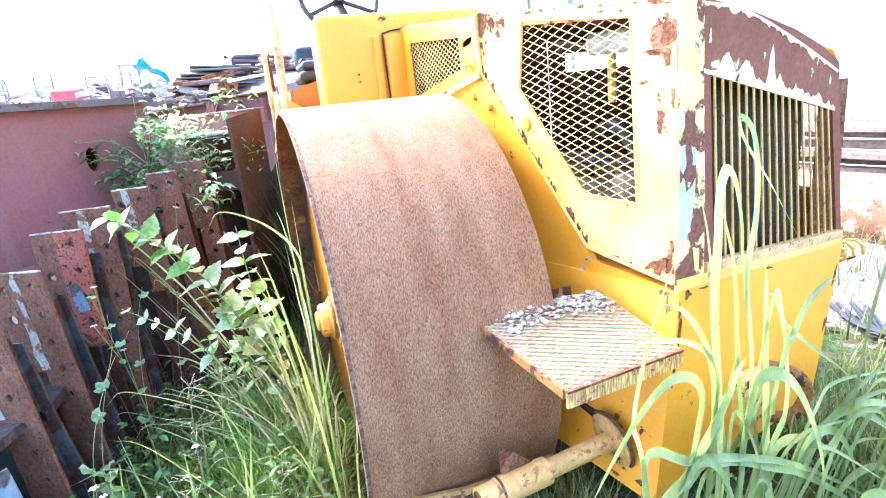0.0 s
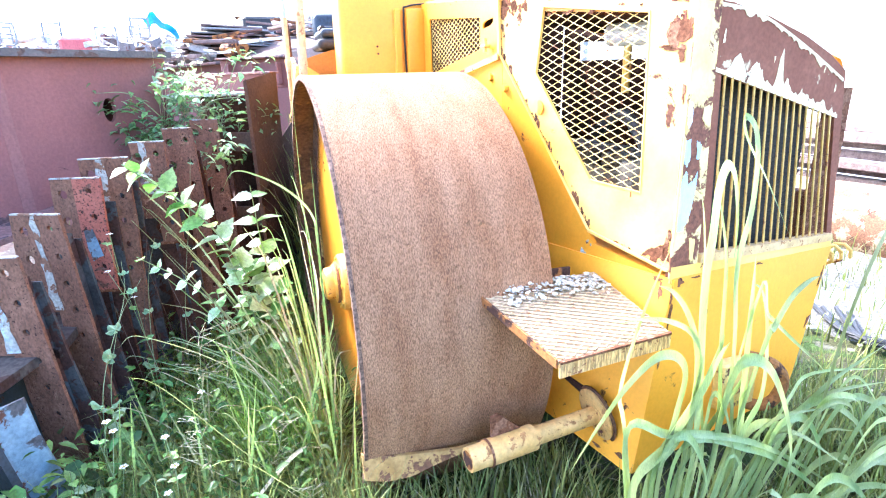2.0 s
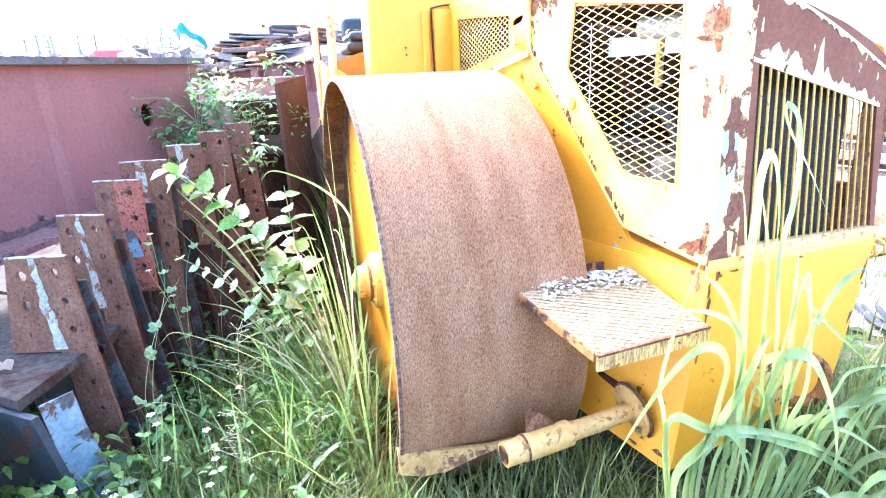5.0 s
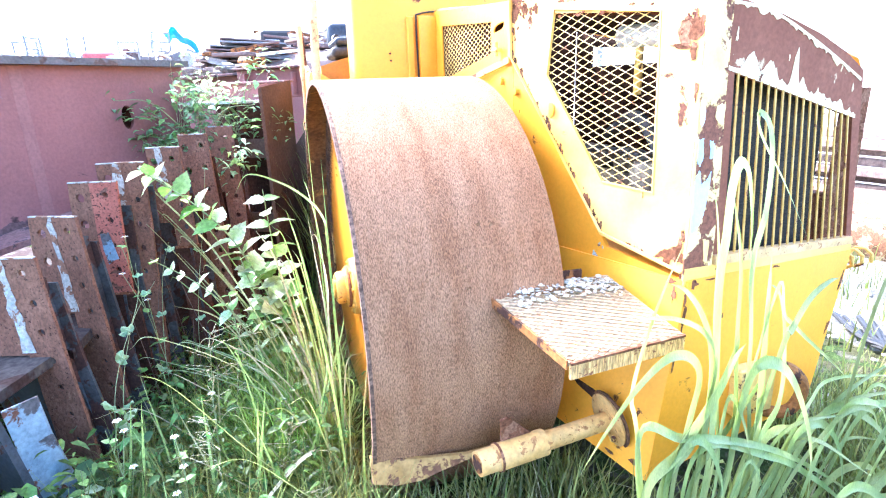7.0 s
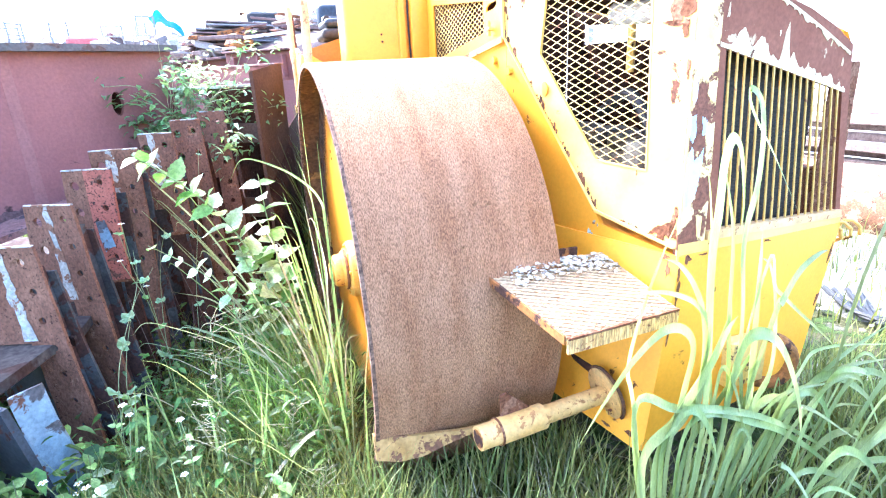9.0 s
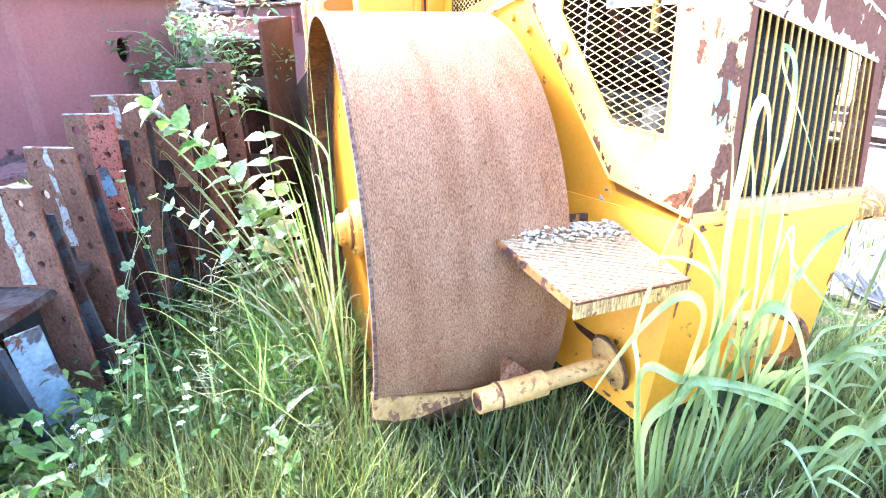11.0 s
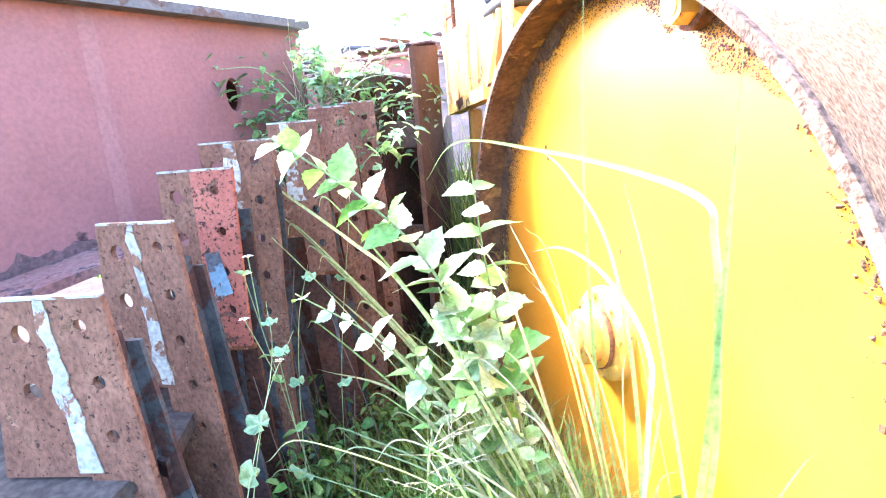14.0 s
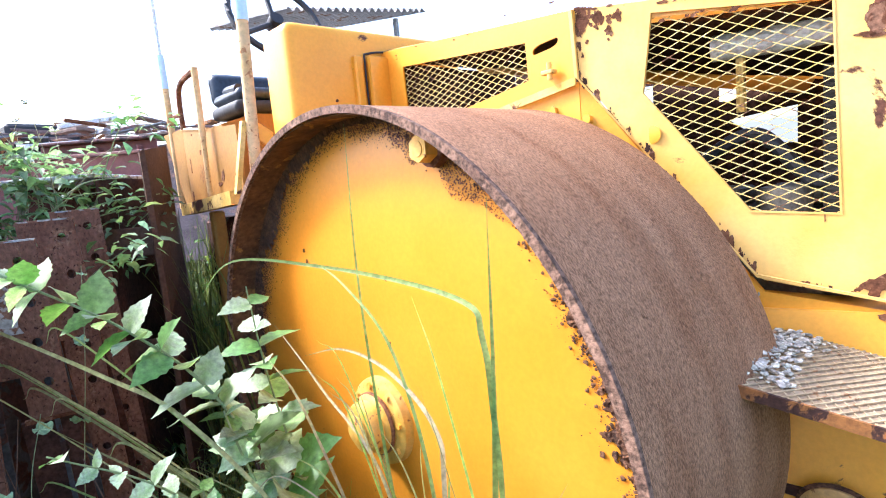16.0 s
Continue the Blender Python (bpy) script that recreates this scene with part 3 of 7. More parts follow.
def strands(window, pitch_u, pitch_v, to3d, width, depth):
    """Expanded metal: two families of slanting strands cut off at the window's outline."""
    bm = bmesh.new()

    def crossings(o, d):
        hits = []
        k = len(window)
        for i in range(k):
            a, b = Vector(window[i]), Vector(window[(i + 1) % k])
            e = b - a
            den = d.x * e.y - d.y * e.x
            if abs(den) < 1e-9:
                continue
            w = a - o
            s = (w.x * e.y - w.y * e.x) / den
            t = (w.x * d.y - w.y * d.x) / den
            if 0 <= t < 1:
                hits.append(s)
        return sorted(hits)

    us, vs = [p[0] for p in window], [p[1] for p in window]
    for sign in (1, -1):
        d = Vector((pitch_u, sign * pitch_v)).normalized()
        nrm = Vector((-d.y, d.x))
        step = 2 * abs(pitch_u * d.y)
        c = Vector((sum(us) / len(us), sum(vs) / len(vs)))
        for i in range(-80, 81):
            o = c + nrm * (i * step)
            h = crossings(o, d)
            for s0, s1 in zip(h[::2], h[1::2]):
                p, q = o + d * s0, o + d * s1
                w = nrm * width / 2
                lo = 0.0 if sign > 0 else 0.0012
                vv = [bm.verts.new(to3d(a.x, a.y, z)) for z in (lo, lo + depth) for a in (p - w, q - w, q + w, p + w)]
                for f in ((0, 1, 2, 3), (4, 5, 6, 7), (0, 1, 5, 4), (1, 2, 6, 5), (2, 3, 7, 6), (3, 0, 4, 7)):
                    bm.faces.new([vv[j] for j in f])
    return bm

# ---- ground ----


def ground_height(x, y):
    near = noise.noise(Vector((x * 0.6, y * 0.6, 3.1))) * 0.05 + noise.noise(Vector((x * 2.3, y * 2.3, 7.7))) * 0.025
    return near + 0.20


def build_ground():
    bm = bmesh.new()
    xs = [-900, -300, -100, -40, -20, -12, -8, -6] + [-5 + 0.25 * i for i in range(53)] + [9, 11, 14, 20, 40, 100, 300, 900]
    ys = [-300, -100, -40, -15, -8, -5] + [-4 + 0.25 * i for i in range(57)] + [11, 13, 16, 20, 30, 50, 100, 300, 1500]
    g = [[bm.verts.new((x, y, ground_height(x, y) if abs(x) < 12 and -8 < y < 16 else 0.0)) for x in xs] for y in ys]
    for a, b in zip(g, g[1:]):
        for k in range(len(xs) - 1):
            bm.faces.new((a[k], a[k + 1], b[k + 1], b[k]))
    ob = part("ground", bm, "soil")
    # far faces take a paler colour in place of haze
    ob.data.materials.append(M["yard"])
    for p in ob.data.polygons:
        if p.center.x > 5.5 or p.center.y > 14:
            p.material_index = 1
    return tagged(ob, "uneven scrapyard ground of soil, low weeds and gravel", "ground", kind="structure")


build_ground()

# ---- the road roller ----
roller = thing("road_roller", "old yellow road roller with peeling paint and a rusty drum", "road roller")
R, DRUM_W = 0.75, 0.550

drum = part("drum", ring(R, R - 0.015, 0.0, DRUM_W, 0, R, 144), "tread", roller, "brown rusted smooth steel drum shell")
part("rim_edge", ring(R + 0.001, R - 0.016, -0.006, 0.004, 0, R, 144), "rim", drum, "pitted rusty rim edge")
part("inner_rim", ring(R - 0.0153, R - 0.019, 0.003, 0.110, 0, R, 96), "rim_inside", drum, "rust-streaked inner face of the rim")
M_AXIS = Matrix.Translation((0, 0, R)) @ Matrix.Rotation(radians(-90), 4, "Y")      # z of the turned body runs to -x
disc = part("disc", turned([(0.2, -0.125), (0.733, -0.125), (0.733, -0.099), (0.715, -0.094), (0.3, -0.090), (0.12, -0.088), (0.001, -0.088)], M_AXIS, 96), "disc", drum,
            "bright yellow painted steel disc closing the drum")
# flaking rust along the upper front edge of the disc
rng = random.Random(5)


def rust_reach(deg):
    """How far the flaking band runs in from the rim at this angle."""
    core = math.exp(-((deg + 76) / 24.0) ** 2) * 0.070 + 0.030 * math.exp(-((deg + 44) / 24.0) ** 2) + 0.010 * math.exp(-((deg - 5) / 30.0) ** 2) + 0.004
    v = Vector((deg * 0.11, 0.3, 0.7))
    return core * (0.85 + 0.45 * noise.noise(v) + 0.40 * noise.noise(v * 4.3) + 0.18 * noise.noise(v * 13.0)) + 0.004


bm = bmesh.new()
inner, outer = [], []
for i in range(0, 561):
    deg = 35 - 0.25 * i
    a = radians(deg)
    ri = 0.731 - max(0.002, rust_reach(deg))
    for lst, r, x in ((inner, ri, 0.0892), (outer, 0.732, 0.080)):
        lst.append(bm.verts.new((x + 0.0015 * noise.noise(Vector((deg * 1.7, r * 30, 1))), r * math.sin(a), R + r * math.cos(a))))
for k in range(560):
    bm.faces.new((inner[k], inner[k + 1], outer[k + 1], outer[k]))
part("rust_band", bm, "crust", drum, "ragged band of flaking rust at the disc's edge", soft=False)
bm = bmesh.new()
inner, outer = [], []
for i in range(0, 520):                               # sooty stain round the rear edge
    deg = 140 - 0.25 * i
    v = Vector((deg * 0.09, 1.7, 0.2))
    wide = 0.046 * math.exp(-((deg - 52) / 40.0) ** 2) + 0.006
    ri = 0.731 - max(0.002, wide * (1.0 + 0.8 * noise.noise(v) + 0.5 * noise.noise(v * 6) + 0.4 * noise.noise(v * 17)))
    for lst, r, x in ((inner, ri, 0.0888), (outer, 0.732, 0.079)):
        lst.append(bm.verts.new((x, r * math.sin(radians(deg)), R + r * math.cos(radians(deg)))))
for k in range(519):
    bm.faces.new((inner[k], inner[k + 1], outer[k + 1], outer[k]))
part("soot_band", bm, "soot", drum, "sooty brown stain under the rim", soft=False)
bm = bmesh.new()
for i in range(3000):
    deg = rng.gauss(-55, 26) if i % 3 == 0 else rng.gauss(-14, 17) if i % 3 == 1 else rng.choice((rng.uniform(-112, 30), rng.gauss(62, 24)))
    a = radians(deg)
    rr = 0.728 - rust_reach(deg) * rng.uniform(0.5, 1.1) - abs(rng.gauss(0, 0.014)) - (0.022 * rng.random() if i % 3 == 1 else 0.0) - (0.022 if deg > 40 else 0.0)
    s = (0.0006 + 0.0016 * rng.random() ** 2) if i % 3 else (0.0008 + 0.0038 * rng.random() ** 2.5)
    c = Vector((0.0902, rr * math.sin(a), R + rr * math.cos(a)))
    k = rng.randint(5, 7)
    ph = rng.random() * 6
    base = [bm.verts.new(c + Vector((0, s * rng.uniform(0.5, 1.6) * math.cos(ph + 6.283 * j / k), s * rng.uniform(0.5, 1.4) * math.sin(ph + 6.283 * j / k)))) for j in range(k)]
    top = bm.verts.new(c + Vector((-rng.uniform(0.001, 0.003), 0, 0)))
    for j in range(k):
        bm.faces.new((base[j], base[(j + 1) % k], top))
tagged(part("flaking_rust", bm, "crust", drum, "flaking rust and bare steel along the disc's edge", soft=False), kind="stuff")
bm = bmesh.new()
for i in range(3400):                                 # fine stipple above and before the plug
    deg = rng.gauss(-27, 11) if i % 5 else rng.gauss(8, 12)
    depth = 0.100 * math.exp(-((deg + 30) / 20.0) ** 2) + 0.020
    rr = 0.727 - depth * rng.random() ** 1.5 * (0.8 + 0.6 * noise.noise(Vector((deg * 0.15, 2, 5))))
    s = 0.0007 + 0.0017 * rng.random() ** 2
    c = Vector((0.0908, rr * math.sin(radians(deg)), R + rr * math.cos(radians(deg))))
    ph = rng.random() * 6
    base = [bm.verts.new(c + Vector((0, s * rng.uniform(0.6, 1.9) * math.cos(ph + 1.2566 * j), s * rng.uniform(0.6, 1.6) * math.sin(ph + 1.2566 * j)))) for j in range(5)]
    top = bm.verts.new(c - Vector((0.0012, 0, 0)))
    for j in range(5):
        bm.faces.new((base[j], base[(j + 1) % 5], top))
tagged(part("rust_stipple", bm, "stipple", drum, "reddish-brown rust stipple on the paint", soft=False), kind="stuff")
bm = bmesh.new()
for i in range(3600):                                 # brown specks thinning out from the sooty stain
    deg = rng.gauss(58, 30)
    wide = 0.046 * math.exp(-((deg - 52) / 40.0) ** 2) + 0.006
    rr = 0.731 - wide * 0.7 - abs(rng.gauss(0, 0.55 * wide + 0.006))
    s = 0.0006 + 0.0019 * rng.random() ** 2
    c = Vector((0.0906, rr * math.sin(radians(deg)), R + rr * math.cos(radians(deg))))
    ph = rng.random() * 6
    base = [bm.verts.new(c + Vector((0, s * rng.uniform(0.6, 2.0) * math.cos(ph + 1.2566 * j), s * rng.uniform(0.6, 1.6) * math.sin(ph + 1.2566 * j)))) for j in range(5)]
    top = bm.verts.new(c - Vector((0.001, 0, 0)))
    for j in range(5):
        bm.faces.new((base[j], base[(j + 1) % 5], top))
tagged(part("stain_specks", bm, "stipple", drum, "brown specks round the sooty stain", soft=False), kind="stuff")
bm = bmesh.new()
for i in range(150):                                  # curled chunks of rust scale
    deg = rng.gauss(-72, 15)
    rr = 0.735 - rust_reach(deg) * rng.uniform(0.55, 1.05) - abs(rng.gauss(0, 0.006))
    s = rng.uniform(0.003, 0.0095)
    c = Vector((0.088, rr * math.sin(radians(deg)), R + rr * math.cos(radians(deg))))
    q = Euler((rng.uniform(-3, 3), rng.uniform(-0.5, 0.5), rng.uniform(-0.5, 0.5))).to_matrix()
    lo_v, hi_v = [], []
    for j in range(7):
        f = rng.uniform(0.5, 1.2)
        p = Vector((rng.uniform(-0.25, 0.25) * s, f * s * math.cos(0.8976 * j), 0.7 * f * s * math.sin(0.8976 * j)))
        lo_v.append(bm.verts.new(c + q @ p))
        hi_v.append(bm.verts.new(c + q @ (p * 0.8 - Vector((0.003, 0, 0)))))
    for j in range(7):
        bm.faces.new((lo_v[j], lo_v[(j + 1) % 7], hi_v[(j + 1) % 7], hi_v[j]))
    bm.faces.new(hi_v)
tagged(part("rust_scale", bm, "crust", drum, "curled dark scales of rust", soft=False), kind="stuff")
HUB = [(0.001, -0.008), (0.050, -0.008), (0.058, -0.012), (0.062, -0.020), (0.062, -0.040), (0.070, -0.044), (0.074, -0.048), (0.074, -0.062), (0.100, -0.064), (0.106, -0.068), (0.108, -0.076), (0.108, -0.086), (0.112, -0.095)]
hub = part("hub", turned(HUB, M_AXIS, 44), "hub_paint", drum, "stepped yellow wheel hub with grease and chipped paint")
part("hub_cap", turned([(0.001, 0.004), (0.030, 0.004), (0.036, 0.000), (0.036, -0.010)], M_AXIS, 28), "hub_paint", drum, "worn round hub cap")
part("hub_groove", turned([(0.0745, -0.049), (0.0775, -0.052), (0.0775, -0.057), (0.0745, -0.060)], M_AXIS, 40), "stipple", drum, "rusty seam round the hub")
for a in range(0, 360, 45):
    c = M_AXIS @ Vector((0.091 * math.cos(radians(a + 10)), 0.091 * math.sin(radians(a + 10)), -0.066))
    part("hub_bolt", rod(bmesh.new(), c + Vector((0.01, 0, 0)), c - Vector((0.009, 0, 0)), 0.008, 6), "hub_paint", drum)
for a, rad in ((40, 0.068), (75, 0.066), (120, 0.070)):
    c = M_AXIS @ Vector((rad * math.cos(radians(a)), rad * math.sin(radians(a)), -0.043))
    part("hub_crack", rod(bmesh.new(), c, c - Vector((0.004, 0, 0)), 0.006, 5), "rust", drum)
c = Vector((0.088, -0.282, 1.384))
bm = rod(bmesh.new(), c, c - Vector((0.022, 0, 0)), 0.036, 20)
plug = part("plug_collar", bm, "rust", drum, "rusty collar of the filler plug")
bm = rod(bmesh.new(), c - Vector((0.020, 0, 0)), c - Vector((0.052, 0, 0)), 0.027, 6)
rod(bm, c - Vector((0.050, 0, 0)), c - Vector((0.054, 0, 0)), 0.015, 12)
part("filler_plug", bm, "hub_paint", drum, "chipped hexagonal filler plug")
for y, z in ((-0.61, 0.86), (0.32, 1.16), (0.31, 1.13), (-0.05, 0.95)):
    bm = boxed(0.0878, 0.090, y - 0.004, y + 0.005, z - 0.006, z + 0.005, 0.0009)
    part("rust_spot", bm, "crust", drum)

# the side of the engine hood: x runs out with falling y


def side_x(y):
    return 0.612 if y > -0.262 else 0.612 + (-0.262 - y) * 0.300


def side(off):
    return lambda y, z, w: Vector((side_x(y) + off + w, y, z))


WINDOW = [(-0.438, 1.666), (-0.414, 1.484), (-0.628, 1.187), (-0.786, 1.174), (-0.772, 1.616)]
PANEL = [(-0.262, 1.716), (-0.268, 1.545), (-0.31, 1.49), (-0.495, 1.225), (-0.640, 1.033), (-0.652, 1.025), (-0.765, 1.001), (-0.888, 0.978), (-0.888, 1.634), (-0.6, 1.678)]
hood = part("side_door", plate(PANEL, [WINDOW], side(0.0), 0.006), "yellow_chipped", roller, "chipped yellow engine side door with a mesh window")
part("window_mesh", strands(WINDOW, 0.0232, 0.0111, side(0.007), 0.0020, 0.0015), "wire", hood, "yellow expanded-metal mesh")
rimw = [(-0.434, 1.670), (-0.410, 1.482), (-0.626, 1.183), (-0.790, 1.170), (-0.776, 1.620)]
part("window_frame", plate(rimw, [WINDOW], side(-0.002), 0.003), "yellow_chipped", hood)
# edge fold of the door along the slanting seam
EDGE = [(-0.262, 1.716), (-0.268, 1.545), (-0.640, 1.033), (-0.888, 0.978), (-0.888, 0.983), (-0.638, 1.041), (-0.260, 1.552), (-0.252, 1.716)]
part("door_fold", plate(EDGE, [], side(-0.011), 0.008), "yellow_chipped", hood)

VENT = [(0.435, 1.722), (-0.104, 1.672), (-0.108, 1.570), (0.43, 1.495)]
SLOT = [(-0.170 + 0.043 * math.copysign(abs(math.cos(a)) ** 0.6, math.cos(a)), 1.648 + 0.011 * math.copysign(abs(math.sin(a)) ** 0.6, math.sin(a)) - 0.008 * math.cos(a)) for a in [2 * math.pi * k / 14 for k in range(14)]]
VPANEL = [(0.545, 1.795), (0.545, 1.44), (0.35, 1.468), (-0.264, 1.550), (-0.264, 1.716)]
vent = part("vent_door", plate(VPANEL, [VENT, SLOT], side(-0.004), 0.006), "yellow", roller, "yellow rear side door with a mesh vent")
part("vent_mesh", strands(VENT, 0.0210, 0.0096, side(0.004), 0.0017, 0.0012), "wire", vent, "yellow expanded-metal mesh")
bm = boxed(-0.012, 0.012, -0.02, 0.02, -0.006, 0.006, 0.003)
bmesh.ops.transform(bm, matrix=Matrix.Translation((0.590, -0.19, 1.575)), verts=bm.verts)
latch = part("latch", bm, "yellow_dirty", vent, "small chipped latch")
part("latch_pin", rod(bmesh.new(), (0.586, -0.195, 1.600), (0.586, -0.195, 1.555), 0.007, 8), "yellow_dirty", vent)
STRIP = [(0.2, 1.485), (-0.262, 1.550), (-0.262, 1.530), (0.2, 1.466)]
part("seam_strip", plate(STRIP, [], side(-0.012), 0.006), "yellow_dirty", roller, "sloping joint strip under the vent door")

# fixed side frame under the doors, behind the drum
REAR = [(0.62, 1.79), (0.62, 0.45), (-0.261, 0.43), (-0.261, 1.540), (0.3, 1.47), (0.58, 1.43), (0.58, 1.79)]
FORE = [(-0.263, 1.540), (-0.263, 0.43), (-0.70, 0.40), (-0.90, 0.45), (-0.90, 0.955), (-0.78, 0.975), (-0.648, 0.996)]
part("side_frame", plate(REAR, [], side(0.006), 0.012), "yellow", roller, "yellow side frame plate rising behind the drum")
part("side_frame", plate(FORE, [], side(0.006), 0.012), "yellow", roller, "yellow side frame plate under the engine door")
for y, z in ((-0.180, 1.477), (-0.281, 1.441)):
    p = Vector((side_x(y) + 0.008, y, z))
    part("rivet", rod(bmesh.new(), p, p - Vector((0.014, 0, 0)), 0.013, 6), "yellow", roller)
part("mark_lens", turned([(0.022, 0), (0.022, 0.002), (0.017, 0.003), (0.001, 0.003)], Matrix.Translation((side_x(-0.43) + 0.001, -0.43, 1.383)) @ Matrix.Rotation(radians(-90), 4, "Y"), 24), "yellow", hood, "painted-over round cap")


def chip_patch(parent, to3d, u, v, r, mat, seed, su=1.0, sv=1.0, name="paint_chip"):
    """A ragged bare patch, a hair proud of the paint."""
    q = random.Random(seed)
    k = 26
    o = Vector((q.uniform(0, 50), q.uniform(0, 50), q.uniform(0, 50)))
    out = []
    for j in range(k):
        e = Vector((math.cos(6.283 * j / k), math.sin(6.283 * j / k), 0))
        f = 0.75 + 0.75 * noise.noise(o + e * 0.9) + 0.35 * noise.noise(o + e * 3.1)
        f = max(0.2, f)
        out.append((u + su * r * f * math.cos(6.283 * j / k), v + sv * r * f * math.sin(6.283 * j / k)))
    return part(name, plate(out, [], to3d, 0.0012), mat, parent, soft=False)


qc = random.Random(41)
out_face = side(-0.0016)
for i in range(34):                                   # bare brown patches in the door's upper rear corner
    y, z = -0.275 - abs(qc.gauss(0, 0.045)), 1.705 - abs(qc.gauss(0, 0.035))
    chip_patch(hood, out_face, y, z - 0.13 * max(0.0, -0.30 - y), 0.003 + 0.016 * qc.random() ** 2, "rust" if i % 3 else "primer", 500 + i, 0.9, 1.2)
for i in range(18):                                   # torn burst near the front corner
    a, d = qc.uniform(0, 6.283), 0.034 * qc.random() ** 0.7
    chip_patch(hood, side(-0.0020), -0.862 + 0.6 * d * math.cos(a), 1.582 + d * math.sin(a), 0.004 + 0.012 * qc.random() ** 2, "primer", 560 + i, 0.7, 1.2)
for i in range(12):
    chip_patch(hood, out_face, -0.45 - 0.42 * qc.random(), 1.655 + 0.012 * qc.random() - 0.02, 0.003 + 0.008 * qc.random() ** 2, "rust", 590 + i, 1.2, 0.7)
for i in range(70):                                   # ragged chips on the slanting seam and the lower edge
    t = qc.random()
    if i < 54:
        y, z = -0.270 - 0.370 * t, 1.541 - 0.508 * t
        y -= abs(qc.gauss(0, 0.005)) + 0.001
        size = 0.0015 + 0.011 * qc.random() ** 3
    else:
        y, z = -0.655 - 0.225 * t, 1.027 - 0.047 * t
        z += abs(qc.gauss(0, 0.006)) + 0.001
        size = 0.002 + 0.012 * qc.random() ** 2.5
    chip_patch(hood, out_face, y, z, size, "rust" if i % 4 else "rust_and_shade", 100 + i, 0.7, 1.7 if i < 54 else 0.8)
for i in range(44):                                   # top edge and rear upright edge
    t = qc.random()
    if i < 24:
        y, z = -0.27 - 0.60 * t, 1.716 - 0.078 * t - abs(qc.gauss(0, 0.005))
    else:
        y, z = -0.266 - abs(qc.gauss(0, 0.007)), 1.555 + 0.16 * t
    chip_patch(hood, out_face, y, z, 0.002 + 0.014 * qc.random() ** 2.2, "rust", 200 + i, 1.2 if i < 24 else 0.6, 0.6 if i < 24 else 1.4)
for i in range(26):                                   # scratches and small bare spots over the door
    y, z = -0.30 - 0.56 * qc.random(), 1.03 + 0.62 * qc.random()
    inside_pane = -0.80 < y < -0.40 and 1.17 < z < 1.69 and (y - z * 0.70 < -1.40 or y < -0.63)
    if not inside_pane:
        chip_patch(hood, out_face, y, z, 0.0012 + 0.004 * qc.random() ** 2, "rust_orange" if i % 2 else "rust", 250 + i, 0.5, 1.8)
for u, v, r, su, sv, k in ((-0.868, 1.575, 0.030, 0.9, 1.1, 1), (-0.885, 1.545, 0.02, 0.6, 1.2, 2), (-0.858, 1.555, 0.016, 1.9, 0.5, 3), (-0.872, 1.034, 0.034, 1.2, 0.8, 4), (-0.893, 1.050, 0.030, 0.6, 1.5, 5), (-0.898, 1.10, 0.014, 0.5, 2.0, 6), (-0.897, 1.45, 0.013, 0.4, 2.4, 7), (-0.29, 1.70, 0.02, 1.0, 0.8, 8)):
    chip_patch(hood, side(-0.0022), u + 0.018, v - 0.022, r, "rust", 300 + k, su, sv)
for i in range(8):
    chip_patch(vent, side(-0.0058), 0.55 - 0.8 * qc.random(), 1.745 + 0.03 * qc.random(), qc.uniform(0.003, 0.007), "rust", 400 + i, 1.5, 0.5)
for i in range(5):
    chip_patch(roller, side(0.004), -0.60 - 0.04 * qc.random(), 0.93 + 0.08 * qc.random(), qc.uniform(0.004, 0.009), "pale", 420 + i, 0.7, 1.4)

# hood top and corner column
YF = -0.884


def hood_top():
    bm = bmesh.new()
    rows = []
    for i in range(31):
        t = i / 30
        y = 0.545 + (YF - 0.545) * t
        z = 1.803 + (1.632 - 1.803) * t
        x0, x1 = side_x(y), 1.10 + 0.30 * t
        rows.append([bm.verts.new((p[0], p[1] + 0.085 * t * (p[0] - x0), p[2])) for p in ((x0 + 0.002, y, z - 0.03), (x0 + 0.004, y, z - 0.012), (x0 + 0.014, y, z), (x0 + 0.03, y, z + 0.006), ((x0 + x1) / 2, y, z + 0.016 - 0.075 * t),
                                               (x1 - 0.03, y, z - 0.135 * t), (x1 - 0.006, y, z - 0.012 - 0.155 * t), (x1, y, z - 0.05 - 0.165 * t))])
    for a, b in zip(rows, rows[1:]):
        for k in range(7):
            bm.faces.new((a[k], a[k + 1], b[k + 1], b[k]))
    bmesh.ops.solidify(bm, geom=list(bm.faces), thickness=0.004)
    return bm


part("hood_top", hood_top(), "yellow_chipped", roller, "chipped yellow engine hood top")
XL, XR = 0.800, 1.395                       # the front's edges
front = lambda off: (lambda x, z, w: Vector((x, YF + 0.085 * (x - XL) - off + w, z)))
GR = [(0.905, 1.468), (1.382, 1.340), (1.452, 0.985), (0.935, 1.008)]
FRONT = [(XL, 1.640), (0.92, 1.628), (1.05, 1.600), (1.20, 1.556), (1.32, 1.508), (XR, 1.465), (1.478, 0.960), (XL, 0.960)]
nose = part("hood_front", plate(FRONT, [GR], front(0.004), 0.012), "hood_rust", roller, "hood front with brown primer showing through flaked paint")
part("corner_column", plate([(XL - 0.004, 1.638), (XL + 0.075, 1.632), (XL + 0.080, 1.40), (XL + 0.092, 1.2), (XL + 0.095, 0.960), (XL - 0.004, 0.960)], [], front(0.009), 0.004), "peel", nose, "corner post with yellow, brown and pale blue paint layers")


